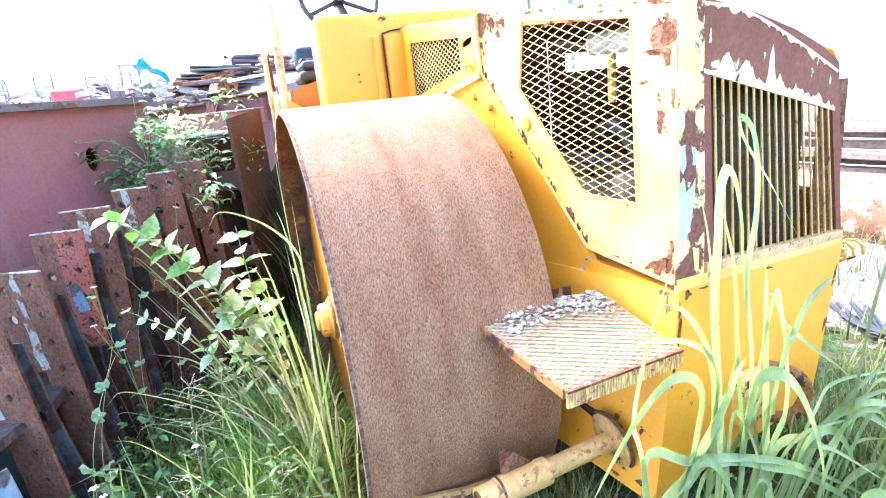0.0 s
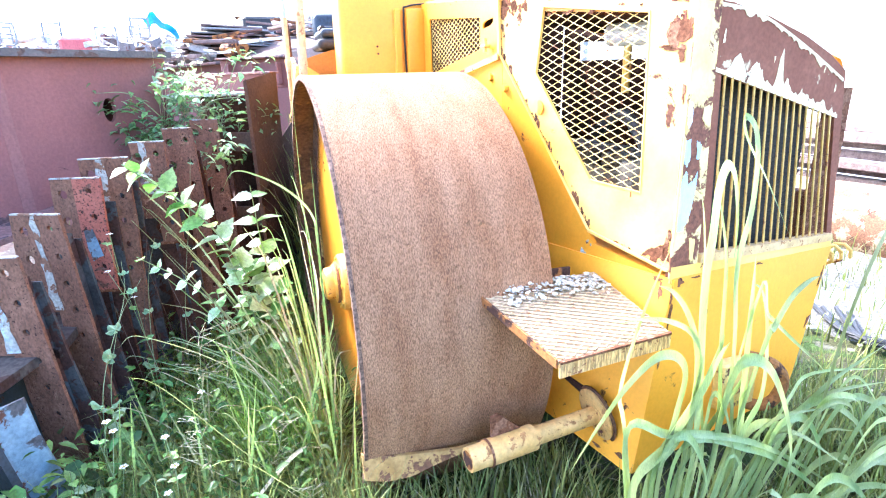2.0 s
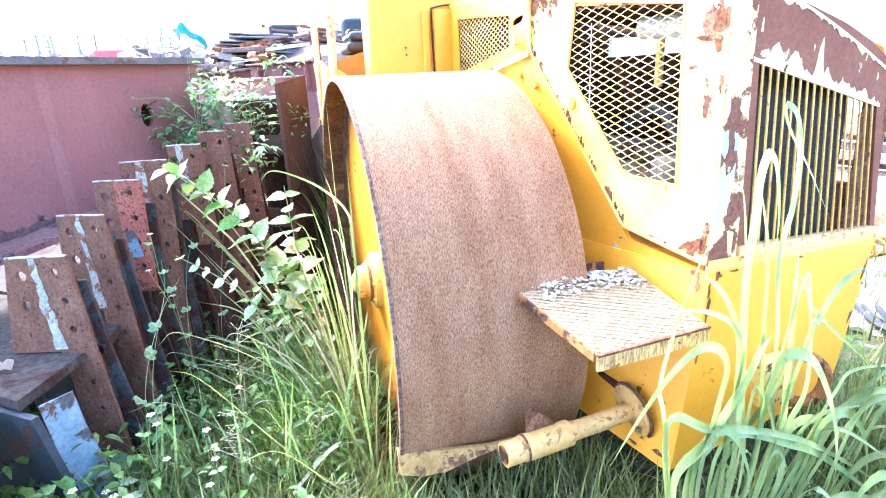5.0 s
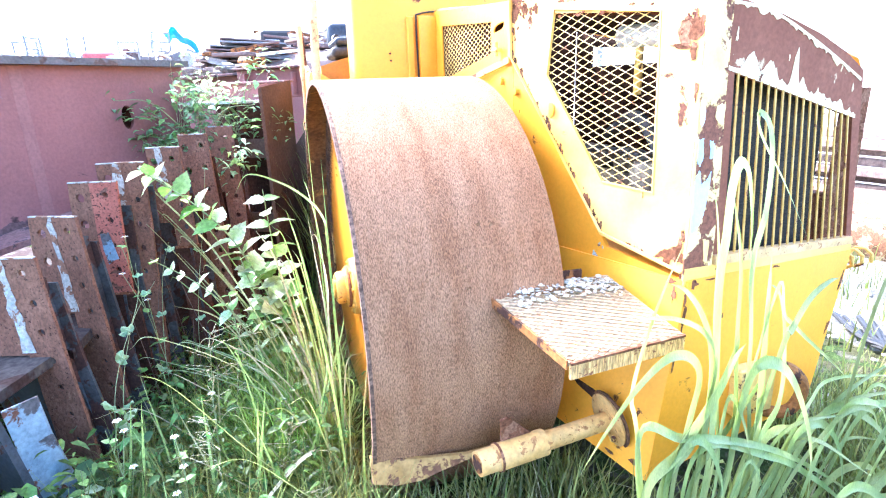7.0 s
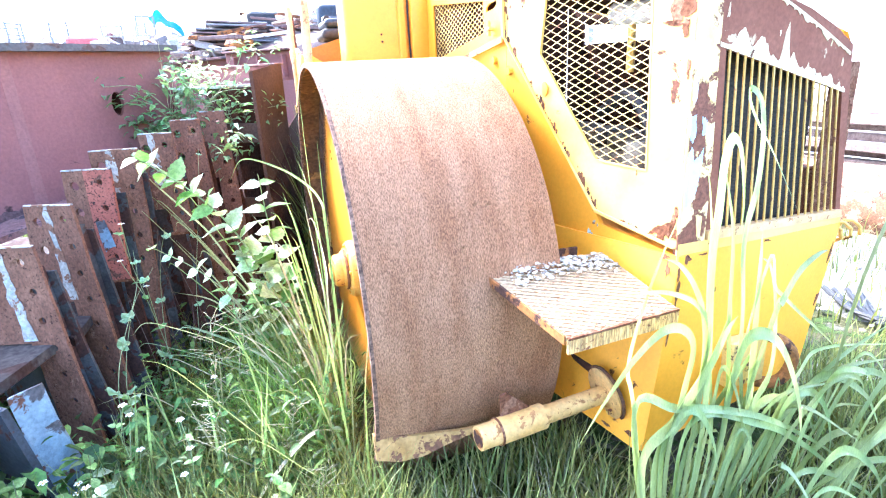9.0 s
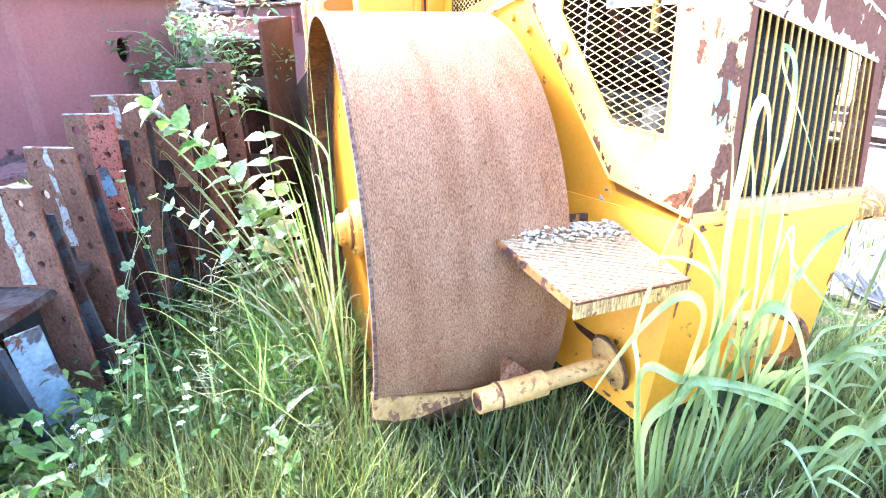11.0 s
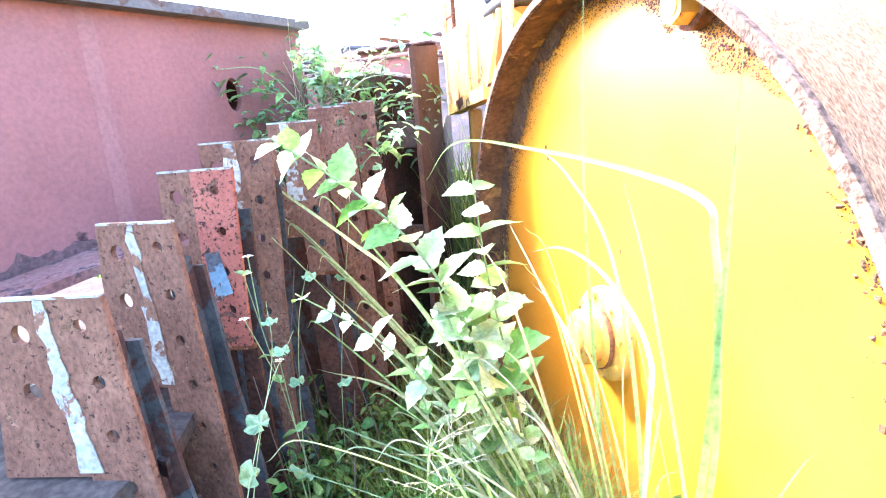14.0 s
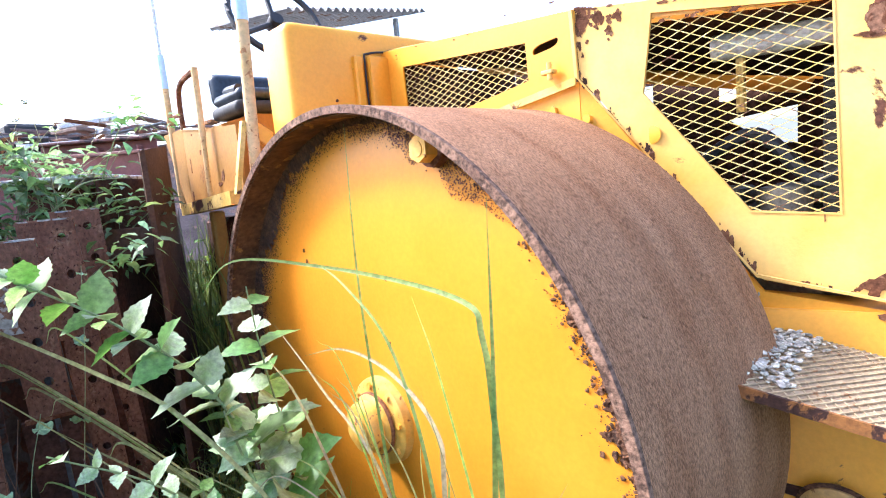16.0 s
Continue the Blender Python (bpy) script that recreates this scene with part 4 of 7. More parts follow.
def flake(pts, mat, off, label=""):
    """A ragged layer of old paint: (x from the corner, z) outline, roughened between its corners."""
    out = []
    for (a, b), (c, d) in zip(pts, pts[1:] + pts[:1]):
        for k in range(4):
            t = k / 4
            out.append((XL + 1.55 * (a + (c - a) * t) + qc.uniform(-0.0016, 0.0016), 0.960 + 0.985 * (b + (d - b) * t - 0.985) + qc.uniform(-0.004, 0.004)))
    return part("paint_layer", plate(out, [], front(off), 0.0015), mat, nose, label, soft=False)


flake([(-0.003, 1.664), (0.032, 1.664), (0.030, 1.61), (0.028, 1.565), (0.046, 1.535), (0.048, 1.515), (0.022, 1.495), (0.012, 1.465), (-0.003, 1.455)], "old_yellow", 0.0105, "faded yellow paint")
flake([(0.036, 1.425), (0.052, 1.430), (0.052, 1.375), (0.040, 1.380), (0.033, 1.40)], "old_yellow", 0.0105)
flake([(0.002, 1.440), (0.010, 1.435), (0.012, 1.39), (0.006, 1.375), (0.002, 1.39)], "steel_white", 0.0105, "pale lilac undercoat")
flake([(0.004, 1.345), (0.013, 1.348), (0.016, 1.295), (0.009, 1.28), (0.003, 1.30)], "sky_blue", 0.0105, "pale blue undercoat")
flake([(0.028, 1.345), (0.038, 1.335), (0.037, 1.30), (0.030, 1.297)], "sky_blue", 0.0105)
flake([(0.006, 1.262), (0.012, 1.27), (0.018, 1.235), (0.030, 1.245), (0.036, 1.262), (0.034, 1.20), (0.026, 1.145), (0.016, 1.115), (0.002, 1.11), (0.0, 1.19)], "sky_blue", 0.0105, "pale blue undercoat")
flake([(-0.003, 1.36), (0.003, 1.35), (0.002, 1.22), (0.004, 1.10), (-0.003, 1.05)], "old_yellow", 0.0108)
flake([(0.034, 1.09), (0.048, 1.085), (0.048, 1.02), (0.04, 1.03)], "old_yellow", 0.0105)


def ragged(lo, hi, n, mat, off, label=""):
    """A paint remnant between two height curves over x from the corner to the far edge, torn along its upper line."""
    us = [0.86 + 0.53 * k / n for k in range(n + 1)]
    outline = [(u, lo(u)) for u in us] + [(u, hi(u)) for u in reversed(us)]
    return part("paint_remnant", plate(outline, [], front(off), 0.0014), mat, nose, label, soft=False)


grille_top = lambda u: 1.480 - 0.268 * (u - 0.86)
hood_edge = lambda u: 1.634 - 0.10 * (u - 0.80) - 0.40 * max(0.0, u - 0.98) ** 1.25


def torn(u):
    """Height of the cream paint left standing above the grille."""
    h = 0.010 + 0.020 * max(0.0, noise.noise(Vector((u * 31, 2.3, 0.4)))) + 0.016 * max(0.0, noise.noise(Vector((u * 90, 7.1, 0.4))))
    for c, tall, wide in ((0.955, 0.055, 0.022), (1.030, 0.050, 0.026), (1.118, 0.125, 0.011), (1.150, 0.030, 0.02), (1.225, 0.022, 0.02)):
        h += tall * math.exp(-((u - c) / wide) ** 2) * (0.85 + 0.3 * noise.noise(Vector((u * 160, c, 3))))
    return grille_top(u) + h


ragged(grille_top, torn, 110, "cream", 0.0058, "torn remnant of cream paint above the grille")
ragged(lambda u: hood_edge(u) - 0.006 - 0.030 * max(0.0, noise.noise(Vector((u * 24, 5.0, 1.0)))) - 0.012 * max(0.0, noise.noise(Vector((u * 95, 5.0, 1.0)))), lambda u: hood_edge(u) + 0.001, 110, "cream", 0.0056, "flaking cream paint on the hood's edge")
for u, v, r in ((1.215, 1.41, 0.012), (1.30, 1.47, 0.006), (1.36, 1.42, 0.008), (1.09, 1.50, 0.005), (0.90, 1.55, 0.012)):
    chip_patch(nose, front(0.0056), u, v, r, "cream", int(u * 1000), 0.5, 1.6)
part("sill", plate([(XL + 0.10, 1.012), (1.462, 0.988), (1.470, 0.965), (XL + 0.10, 0.987)], [], front(0.016), 0.024), "post_cream", nose, "chipped yellow sill under the grille")
part("lower_band", plate([(XL, 0.990), (1.470, 0.966), (1.478, 0.940), (XL, 0.945)], [], front(0.010), 0.005), "yellow_chipped", nose)
for i in range(17):
    t = (i + 0.35) / 17
    xt, xb = 0.908 + 0.470 * t, 0.938 + 0.510 * t
    zt, zb = 1.470 - 0.126 * t, 1.004 - 0.022 * t
    part("grille_bar", plate([(xb - 0.0032, zb), (xb + 0.0032, zb), (xt + 0.0028, zt), (xt - 0.0028, zt)], [], front(0.006), 0.004), "bar", nose)
# radiator with a bare gap at one end
part("radiator", boxed(0.86, 1.335, YF + 0.09, YF + 0.15, 0.97, 1.50, 0.004), "core", roller, "dark finned radiator core")
part("radiator_tail", boxed(1.352, 1.46, YF + 0.060, YF + 0.066, 0.97, 1.42, 0.002), "rust", roller, "rusty blanking strip beside the radiator")
GAPW = [(1.320, 1.41), (1.405, 1.385), (1.405, 1.12), (1.320, 1.12)]
part("gap_mesh", strands(GAPW, 0.02, 0.022, front(-0.09), 0.002, 0.002), "rust_and_shade", roller)
part("gap_sill", boxed(1.320, 1.405, YF + 0.10, YF + 0.15, 0.97, 1.12, 0.003), "rust", roller)
# engine seen through the mesh
part("engine_block", boxed(0.92, 1.18, -0.75, 0.35, 0.75, 1.17, 0.03, seg=2), "engine", roller, "oily engine block")
for k in range(5):
    part("rocker_cover", boxed(0.94, 1.13, -0.72 + 0.2 * k, -0.56 + 0.2 * k, 1.17, 1.225, 0.02, seg=2), "engine", roller)
part("intake_pipe", tube(bent([(0.86, -0.50, 1.585), (0.88, -0.62, 1.58), (0.90, -0.80, 1.575)]), 0.032, 12), "steel_white", roller, "pale tank under the hood")
part("intake_stub", rod(bmesh.new(), (0.875, -0.56, 1.58), (0.875, -0.56, 1.42), 0.012, 8), "yellow_dirty", roller)
part("hose", tube(bent([(0.86, -0.45, 1.3), (0.85, -0.6, 1.36), (0.87, -0.72, 1.24), (0.88, -0.8, 1.3)]), 0.018, 8), "black", roller)
part("filter_can", turned([(0.001, 0), (0.05, 0), (0.055, 0.01), (0.055, 0.13), (0.045, 0.15), (0.001, 0.15)], Matrix.Translation((0.86, -0.66, 1.08)), 20), "engine", roller)
FARW = [(-0.36, 1.43), (-0.56, 1.45), (-0.56, 1.335), (-0.47, 1.345)]
# engine bay shade painted in: an added sheet and dark inner faces
part("hood_liner", plate([(0.53, 1.775), (-0.80, 1.615), (-0.80, 1.605), (0.53, 1.765)], [], lambda y, z, w: Vector((side_x(y) + 0.02 + w * (0.66 - 0.17 * (0.55 - y) / 1.43), y, z - w * 0.13 * (0.55 - y) / 1.43)), 1.0), "rust_and_shade", roller, "dark sheet added as the shade under the hood")
part("far_door", plate([(0.54, 1.76), (-0.69, 1.50), (-0.69, 0.6), (0.54, 0.6)], [FARW, [(0.40, 1.625), (-0.10, 1.59), (-0.10, 1.53), (0.40, 1.54)], [(-0.33, 1.545), (-0.435, 1.525), (-0.36, 1.49), (-0.33, 1.495)]], lambda y, z, w: Vector((1.345 + w, y, z)), 0.006), "rust_and_shade", roller, "far engine door with an open window")
part("floor_pan", boxed(0.66, 1.34, -0.82, 0.53, 0.55, 0.57, 0.003), "rust_and_shade", roller)
part("firewall", boxed(0.63, 1.34, 0.535, 0.547, 0.5, 1.76, 0.003), "rust_and_shade", roller)

# lower nose: box under the step, front plate, tow hook
bm = bmesh.new()
NOSE_LO = ((0.59, -0.40, 0.41), (0.668, -0.935, 0.425), (0.683, -0.953, 0.425), (1.365, -0.86, 0.465), (1.365, -0.4, 0.45))
NOSE_HI = ((0.652, -0.40, 0.960), (0.797, -0.878, 0.958), (0.812, -0.893, 0.958), (1.478, -0.838, 0.945), (1.43, -0.4, 0.95))
lo, hi = [bm.verts.new(p) for p in NOSE_LO], [bm.verts.new(p) for p in NOSE_HI]
for k in range(5):
    bm.faces.new((lo[k], lo[(k + 1) % 5], hi[(k + 1) % 5], hi[k]))
bm.faces.new(lo)
bm.faces.new(hi)
nose_box = part("nose_box", bm, "yellow", roller, "yellow front frame box, orange in the shade")


def nose_face(i, j, off):
    """A face of the nose box between its upright edges i and j: u across, v up."""
    a, b, c, d = [Vector(q) for q in (NOSE_LO[i], NOSE_LO[j], NOSE_HI[j], NOSE_HI[i])]
    n = (b - a).cross(d - a).normalized()
    return lambda u, v, w: a.lerp(b, u).lerp(d.lerp(c, u), v) + n * (off + w)


for k, (u, v, r, su, sv) in enumerate([(0.01, 0.93, 0.045, 0.35, 1.2), (0.02, 0.80, 0.05, 0.25, 1.6), (0.015, 0.62, 0.04, 0.2, 1.8), (0.03, 0.97, 0.05, 0.7, 0.5), (0.235, 0.74, 0.05, 0.25, 1.3), (0.245, 0.66, 0.03, 0.15, 1.7), (0.60, 0.52, 0.02, 0.5, 1.5), (0.12, 0.985, 0.02, 1.3, 0.5), (0.75, 0.40, 0.03, 0.3, 1.2), (0.98, 0.5, 0.04, 0.3, 1.6), (0.985, 0.8, 0.04, 0.25, 1.8), (0.5, 0.985, 0.018, 1.5, 0.4), (0.44, 0.12, 0.02, 1.0, 0.6), (0.18, 0.05, 0.02, 1.4, 0.6)]):
    chip_patch(nose_box, nose_face(2, 3, 0.0006), u, v, r, "rust" if k % 3 else "primer", 700 + k, su, sv)
for k, (u, v, r, su, sv) in enumerate([(0.99, 0.93, 0.04, 0.4, 1.3), (0.985, 0.75, 0.03, 0.3, 1.8), (0.97, 0.985, 0.03, 1.2, 0.5), (0.93, 0.30, 0.02, 0.6, 1.0), (0.96, 0.06, 0.03, 1.2, 0.5), (0.80, 0.03, 0.02, 1.6, 0.5)]):
    chip_patch(nose_box, nose_face(0, 1, 0.0006), u, v, r, "rust", 730 + k, su, sv)
part("flange_ring", turned([(0.001, 0.0), (0.082, 0.0), (0.085, 0.004), (0.085, 0.008), (0.001, 0.008)], Matrix.Translation((0.668, -0.812, 0.535)) @ Matrix.Rotation(radians(-12), 4, 'Y') @ Matrix.Rotation(radians(-90), 4, "Y"), 28), "crust", roller, "rusty gasket edge")
flange = part("flange", turned([(0.001, 0.008), (0.076, 0.008), (0.078, 0.014), (0.07, 0.018), (0.001, 0.018)], Matrix.Translation((0.668, -0.812, 0.535)) @ Matrix.Rotation(radians(-12), 4, 'Y') @ Matrix.Rotation(radians(-90), 4, "Y"), 28), "arm_paint", roller, "round bolted flange")
for a in (35, 145, 215, 325):
    p = Vector((0.654 + 0.012 * math.sin(radians(a)), -0.812 + 0.056 * math.cos(radians(a)), 0.535 + 0.055 * math.sin(radians(a))))
    part("flange_bolt", rod(bmesh.new(), p, p - Vector((0.012, 0, 0)), 0.009, 6), "yellow_dirty", flange)
PA, PB = Vector((0.665, -0.812, 0.532)), Vector((0.240, -0.848, 0.525))
arm = part("scraper_arm", rod(bmesh.new(), PA, PB + 0.12 * (PA - PB), 0.026, 20), "arm_paint", roller, "dented cream-yellow scraper tube")
pd = (PB - PA).normalized()
part("arm_sleeve", rod(bmesh.new(), PB - pd * 0.20, PB - pd * 0.055, 0.036, 22), "arm_paint", arm)
part("arm_collar", rod(bmesh.new(), PB - pd * 0.058, PB, 0.033, 22), "arm_paint", arm)
part("arm_groove", rod(bmesh.new(), PB - pd * 0.062, PB - pd * 0.056, 0.0385, 22), "rust", arm)
part("arm_bore", rod(bmesh.new(), PB - pd * 0.01, PB + pd * 0.002, 0.025, 18), "rust_orange", arm)
lug = plate([(0.0, 0.0), (0.10, 0.0), (0.02, 0.075), (0.0, 0.07)], [], lambda u, v, w: PB - pd * (0.075 + u) + Vector((0, 0.012 + w, 0.025 + v)), 0.008)
part("arm_lug", lug, "rust", arm, "small rusty bracket ear")
blade = plate([(-0.012, 0.436), (0.05, 0.420), (0.12, 0.420), (0.19, 0.436), (0.26, 0.448), (0.52, 0.456), (0.52, 0.478), (0.26, 0.462), (0.20, 0.468), (0.10, 0.478), (-0.012, 0.502)], [], lambda x, z, w: Vector((x, -0.715 - 0.05 * x + w + (z - 0.45) * 0.35, z)), 0.012)
part("scraper_blade", blade, "blade_paint", roller, "worn yellow scraper blade against the drum")
part("tow_eye", tube(bent([(1.09, -0.92, 0.685), (1.13, -0.965, 0.675), (1.165, -0.98, 0.63), (1.165, -0.975, 0.57), (1.14, -0.955, 0.53), (1.10, -0.91, 0.52)]), 0.017, 10), "rust_orange", roller, "chipped yellow towing eye")
part("tow_plate", boxed(0.98, 1.115, -0.942, -0.90, 0.535, 0.685, 0.006), "yellow_dirty", roller)

# step with gravel


def on_step(u, v, w):
    """u, v from 0 to 1 across and towards the rear; w up."""
    p00, p10, p11, p01 = Vector((0.400, -1.005, 0.860)), Vector((0.728, -0.985, 0.862)), Vector((0.722, -0.675, 0.918)), Vector((0.332, -0.692, 0.925))
    return p00.lerp(p10, u).lerp(p01.lerp(p11, u), v) + Vector((0, 0, w))


UNIT = [(0, 0), (1, 0), (1, 1), (0, 1)]
step = part("step", plate(UNIT, [], lambda u, v, w: on_step(u, v, -w), 0.008), "step_base", roller, "rusty cream-yellow expanded-metal step")
part("step_grating", strands([(0.01, 0.01), (0.99, 0.01), (0.99, 0.97), (0.01, 0.97)], 0.046, 0.030, lambda u, v, w: on_step(u, v, 0.0005 + w), 0.0085, 0.0022), "grate", step)
part("step_lip", plate(UNIT, [], lambda u, v, w: on_step(u, -0.004 - 0.02 * w, 0.002 - 0.040 * v), 1.0), "lip", step, "corroded front lip")
part("lip_edge", plate(UNIT, [], lambda u, v, w: on_step(u, -0.030 + 0.022 * w, 0.004 - 0.006 * v), 1.0), "rust", step, "rusty bead along the lip")
part("step_edge", plate(UNIT, [], lambda u, v, w: on_step(-0.004 - 0.016 * w, u, 0.006 - 0.022 * v), 1.0), "rust_orange", step, "rusty side edge")
part("step_upstand", plate([(0, 0), (0.78, 0), (0.78, 0.8), (0, 1)], [], lambda u, v, w: on_step(u, 1.0 + 0.02 * w, 0.034 * v), 1.0), "rust_orange", step)

def pebble(seed, r):
    g = random.Random(seed)
    bm = bmesh.new()
    bmesh.ops.create_icosphere(bm, subdivisions=1, radius=r)
    for v in bm.verts:
        v.co *= g.uniform(0.72, 1.2)
        v.co.z *= 0.42
    return bm


pebbles = [mesh_of(pebble(k, 0.011), "pebble", M["stone"]) for k in range(6)]
g = random.Random(11)
for i in range(290):
    u = 0.10 + 0.86 * g.random()
    v = 0.965 - g.random() ** 1.6 * (0.30 - 0.10 * u) - max(0.0, u - 0.55) * 0.5 * g.random()
    heap = 0.022 * max(0, 1 - abs(v - 0.9) / 0.2) * max(0.2, 1 - abs(u - 0.4) / 0.5)
    s = g.uniform(0.30, 0.90)
    ob = new("pebble", pebbles[g.randrange(6)])
    ob.matrix_basis = Matrix.LocRotScale(on_step(u, v, 0.004 + heap * g.random() + 0.005 * s), Euler((g.uniform(-0.5, 0.5), g.uniform(-0.5, 0.5), g.random() * 6)), (s, s, s))
    tagged(ob, "grey crushed stone lying on the roller's step", "stone", "stones on the step")

# console, platform, seat, posts
part("console", boxed(0.238, 1.02, 0.552, 0.74, 1.30, 1.872, 0.034, seg=3), "yellow", roller, "plain yellow instrument console")
part("console_flange", boxed(0.478, 0.512, 0.530, 0.560, 1.3, 1.775, 0.006), "yellow", roller)
part("console_seal", tube(bent([(0.528, 0.540, 1.45), (0.524, 0.540, 1.74), (0.545, 0.540, 1.785), (0.70, 0.540, 1.80)]), 0.0036, 6), "black", roller, "black rubber hood seal")
part("hood_back_lip", boxed(0.530, 0.616, 0.515, 0.546, 1.44, 1.775, 0.012, seg=2), "yellow", roller, "rounded rear lip of the hood")
for x, z in ((0.400, 1.62), (0.402, 1.59)):
    part("console_screw", rod(bmesh.new(), (x, 0.554, z), (x, 0.546, z), 0.005, 6), "rust", roller)


def on_wing(u, z, w):
    """Along the platform's side, from the canopy post backwards."""
    return Vector((0.045 + 0.032 * u + w, 0.57 + 0.60 * u, z))


part("platform_wing", plate([(0.0, 1.345), (1.0, 1.312), (1.0, 1.606), (0.46, 1.566), (0.0, 1.545)], [], on_wing, 0.010), "wing", roller, "rust-stained ochre platform side panel")
part("wing_end", plate([(0.0, 1.606), (1.0, 1.600), (0.30, 1.312), (0.0, 1.312)], [], lambda u, z, w: Vector((0.077 - 0.022 * u + w, 1.172 + 0.16 * u, z)), 0.010), "wing", roller, "shaded ochre end panel of the platform")
part("wing_trim", plate([(0.46, 1.562), (1.0, 1.602), (1.0, 1.610), (0.46, 1.570)], [], lambda u, z, w: on_wing(u, z, -0.005 + w), 0.016), "post_cream", roller, "chipped top edge of the side panel")
part("platform_rail", plate([(0.03, 1.304), (1.04, 1.274), (1.04, 1.314), (0.03, 1.348)], [], lambda u, z, w: on_wing(u, z, -0.040 + w), 0.050), "yellow_dirty", roller, "worn yellow platform edge rail")
part("platform_leg", boxed(0.040, 0.084, 0.86, 0.90, 0.25, 1.285, 0.006), "wing", roller, "ochre leg under the platform")
part("leg_brace", boxed(0.085, 0.100, 0.70, 0.72, 0.55, 1.30, 0.004), "yellow_dirty", roller)
for k, (u, z, r, su, sv) in enumerate([(0.30, 1.40, 0.026, 1.0, 0.8), (0.36, 1.375, 0.015, 1.6, 0.6), (0.90, 1.46, 0.014, 0.5, 2.2), (0.66, 1.50, 0.009, 0.8, 1.2), (0.95, 1.345, 0.022, 0.8, 1.0), (0.56, 1.36, 0.010, 1.5, 0.7), (0.80, 1.57, 0.007, 2.0, 0.6)]):
    chip_patch(roller, lambda a, b, w: on_wing(a, b, -0.0016 + w), u, z, r, "rust", 820 + k, su * 1.6, sv, "rust_patch")
# dark block added in place of the shadowed space under the platform
part("rear_frame", boxed(0.17, 1.2, 1.08, 1.35, 0.30, 1.25, 0.02), "rust_and_shade", roller, "dark block added as the shaded underside of the platform")
part("platform_floor", boxed(0.10, 1.1, 0.75, 1.30, 1.345, 1.362, 0.004), "rust_and_shade", roller)
post = part("canopy_post", rod(bmesh.new(), (0.054, 0.490, 1.335), (0.076, 0.494, 1.835), 0.0175, 14), "post_cream", roller, "rust-flecked pale yellow canopy post")
part("post_upper", rod(bmesh.new(), (0.076, 0.494, 1.828), (0.098, 0.498, 2.5), 0.0195, 14), "sky_blue", post, "pale blue upper tube")
part("post_gusset", plate([(0.0, 0.0), (0.014, 0.0), (0.060, 0.21), (0.046, 0.21)], [], lambda u, v, w: Vector((-0.010 + u, 0.494 + w, 1.335 + v)), 0.02), "yellow_dirty", post, "slanting flat brace")
part("post_foot", plate([(0.0, 0.0), (0.05, -0.035), (0.065, 0.01), (0.012, 0.045)], [], lambda u, v, w: Vector((0.063 + u, 0.494 + w, 1.50 + v)), 0.012), "yellow", post)
rear = part("rear_post", rod(bmesh.new(), (0.070, 1.27, 1.30), (0.070, 1.27, 1.785), 0.013, 12), "post_cream", roller, "rust-flecked rear canopy post")
part("rear_post_sleeve", rod(bmesh.new(), (0.070, 1.27, 1.775), (0.070, 1.272, 1.905), 0.0145, 12), "sky_blue", rear, "pale blue sleeve")
part("rear_post_upper", rod(bmesh.new(), (0.070, 1.272, 1.90), (0.076, 1.278, 2.6), 0.0075, 10), "steel_white", rear, "thin chalky upper tube")
FOOT = on_wing(0.42, 1.338, -0.030)
part("rail_post", rod(bmesh.new(), FOOT, FOOT + Vector((0.004, 0, 0.21)), 0.0085, 10), "post_cream", roller, "thin pale yellow rail post")
part("rail_post_sleeve", rod(bmesh.new(), FOOT + Vector((0.004, 0, 0.20)), FOOT + Vector((0.008, 0, 0.425)), 0.0115, 10), "post_cream", roller)
part("hand_rail", tube(bent([(0.074, 1.14, 1.60), (0.072, 1.13, 1.715), (0.062, 1.05, 1.758), (FOOT.x + 0.008, FOOT.y, 1.755)]), 0.010, 8), "rust", roller, "bent rusty grab rail")
part("rail_link", rod(bmesh.new(), (0.070, 1.27, 1.66), (0.072, 1.13, 1.655), 0.008, 8), "rust", roller)
part("seat_cushion", boxed(0.205, 0.56, 0.90, 1.16, 1.682, 1.728, 0.022, seg=3), "vinyl", roller, "dark blue vinyl seat cushion")
part("seat_shell", boxed(0.188, 0.55, 0.89, 1.15, 1.628, 1.680, 0.022, seg=3), "black", roller, "black torn underside of the seat")
back_m = Matrix.Translation((0.380, 1.165, 1.755)) @ Matrix.Rotation(radians(-9), 4, "X")
part("seat_back", boxed(-0.175, 0.175, -0.028, 0.03, -0.07, 0.068, 0.034, back_m, seg=4), "vinyl", roller, "dark blue padded seat back")
part("seat_roll", tube(bent([(0.222, 0.93, 1.722), (0.228, 1.04, 1.730), (0.26, 1.10, 1.736), (0.38, 1.12, 1.738), (0.50, 1.10, 1.736), (0.54, 1.04, 1.730)], 6), 0.018, 10), "vinyl", roller, "rolled padded armrest of the seat")
part("seat_base", plate([(0.0, 1.36), (1.0, 1.36), (1.0, 1.628), (0.30, 1.628), (0.0, 1.590)], [], lambda u, z, w: Vector((0.13 + 0.42 * u, 0.90 + 0.24 * w, z)), 1.0), "wing", roller, "ochre box under the seat")
wheel_c = Matrix.Translation((0.455, 1.02, 2.02)) @ Matrix.Rotation(radians(62), 4, "X")
rim_pts = [wheel_c @ Vector((0.19 * math.cos(a), 0.19 * math.sin(a), 0)) for a in [2 * math.pi * k / 32 for k in range(33)]]
wheel = part("steering_wheel", tube(rim_pts, 0.013, 8), "black", roller, "black steering wheel with three spokes")
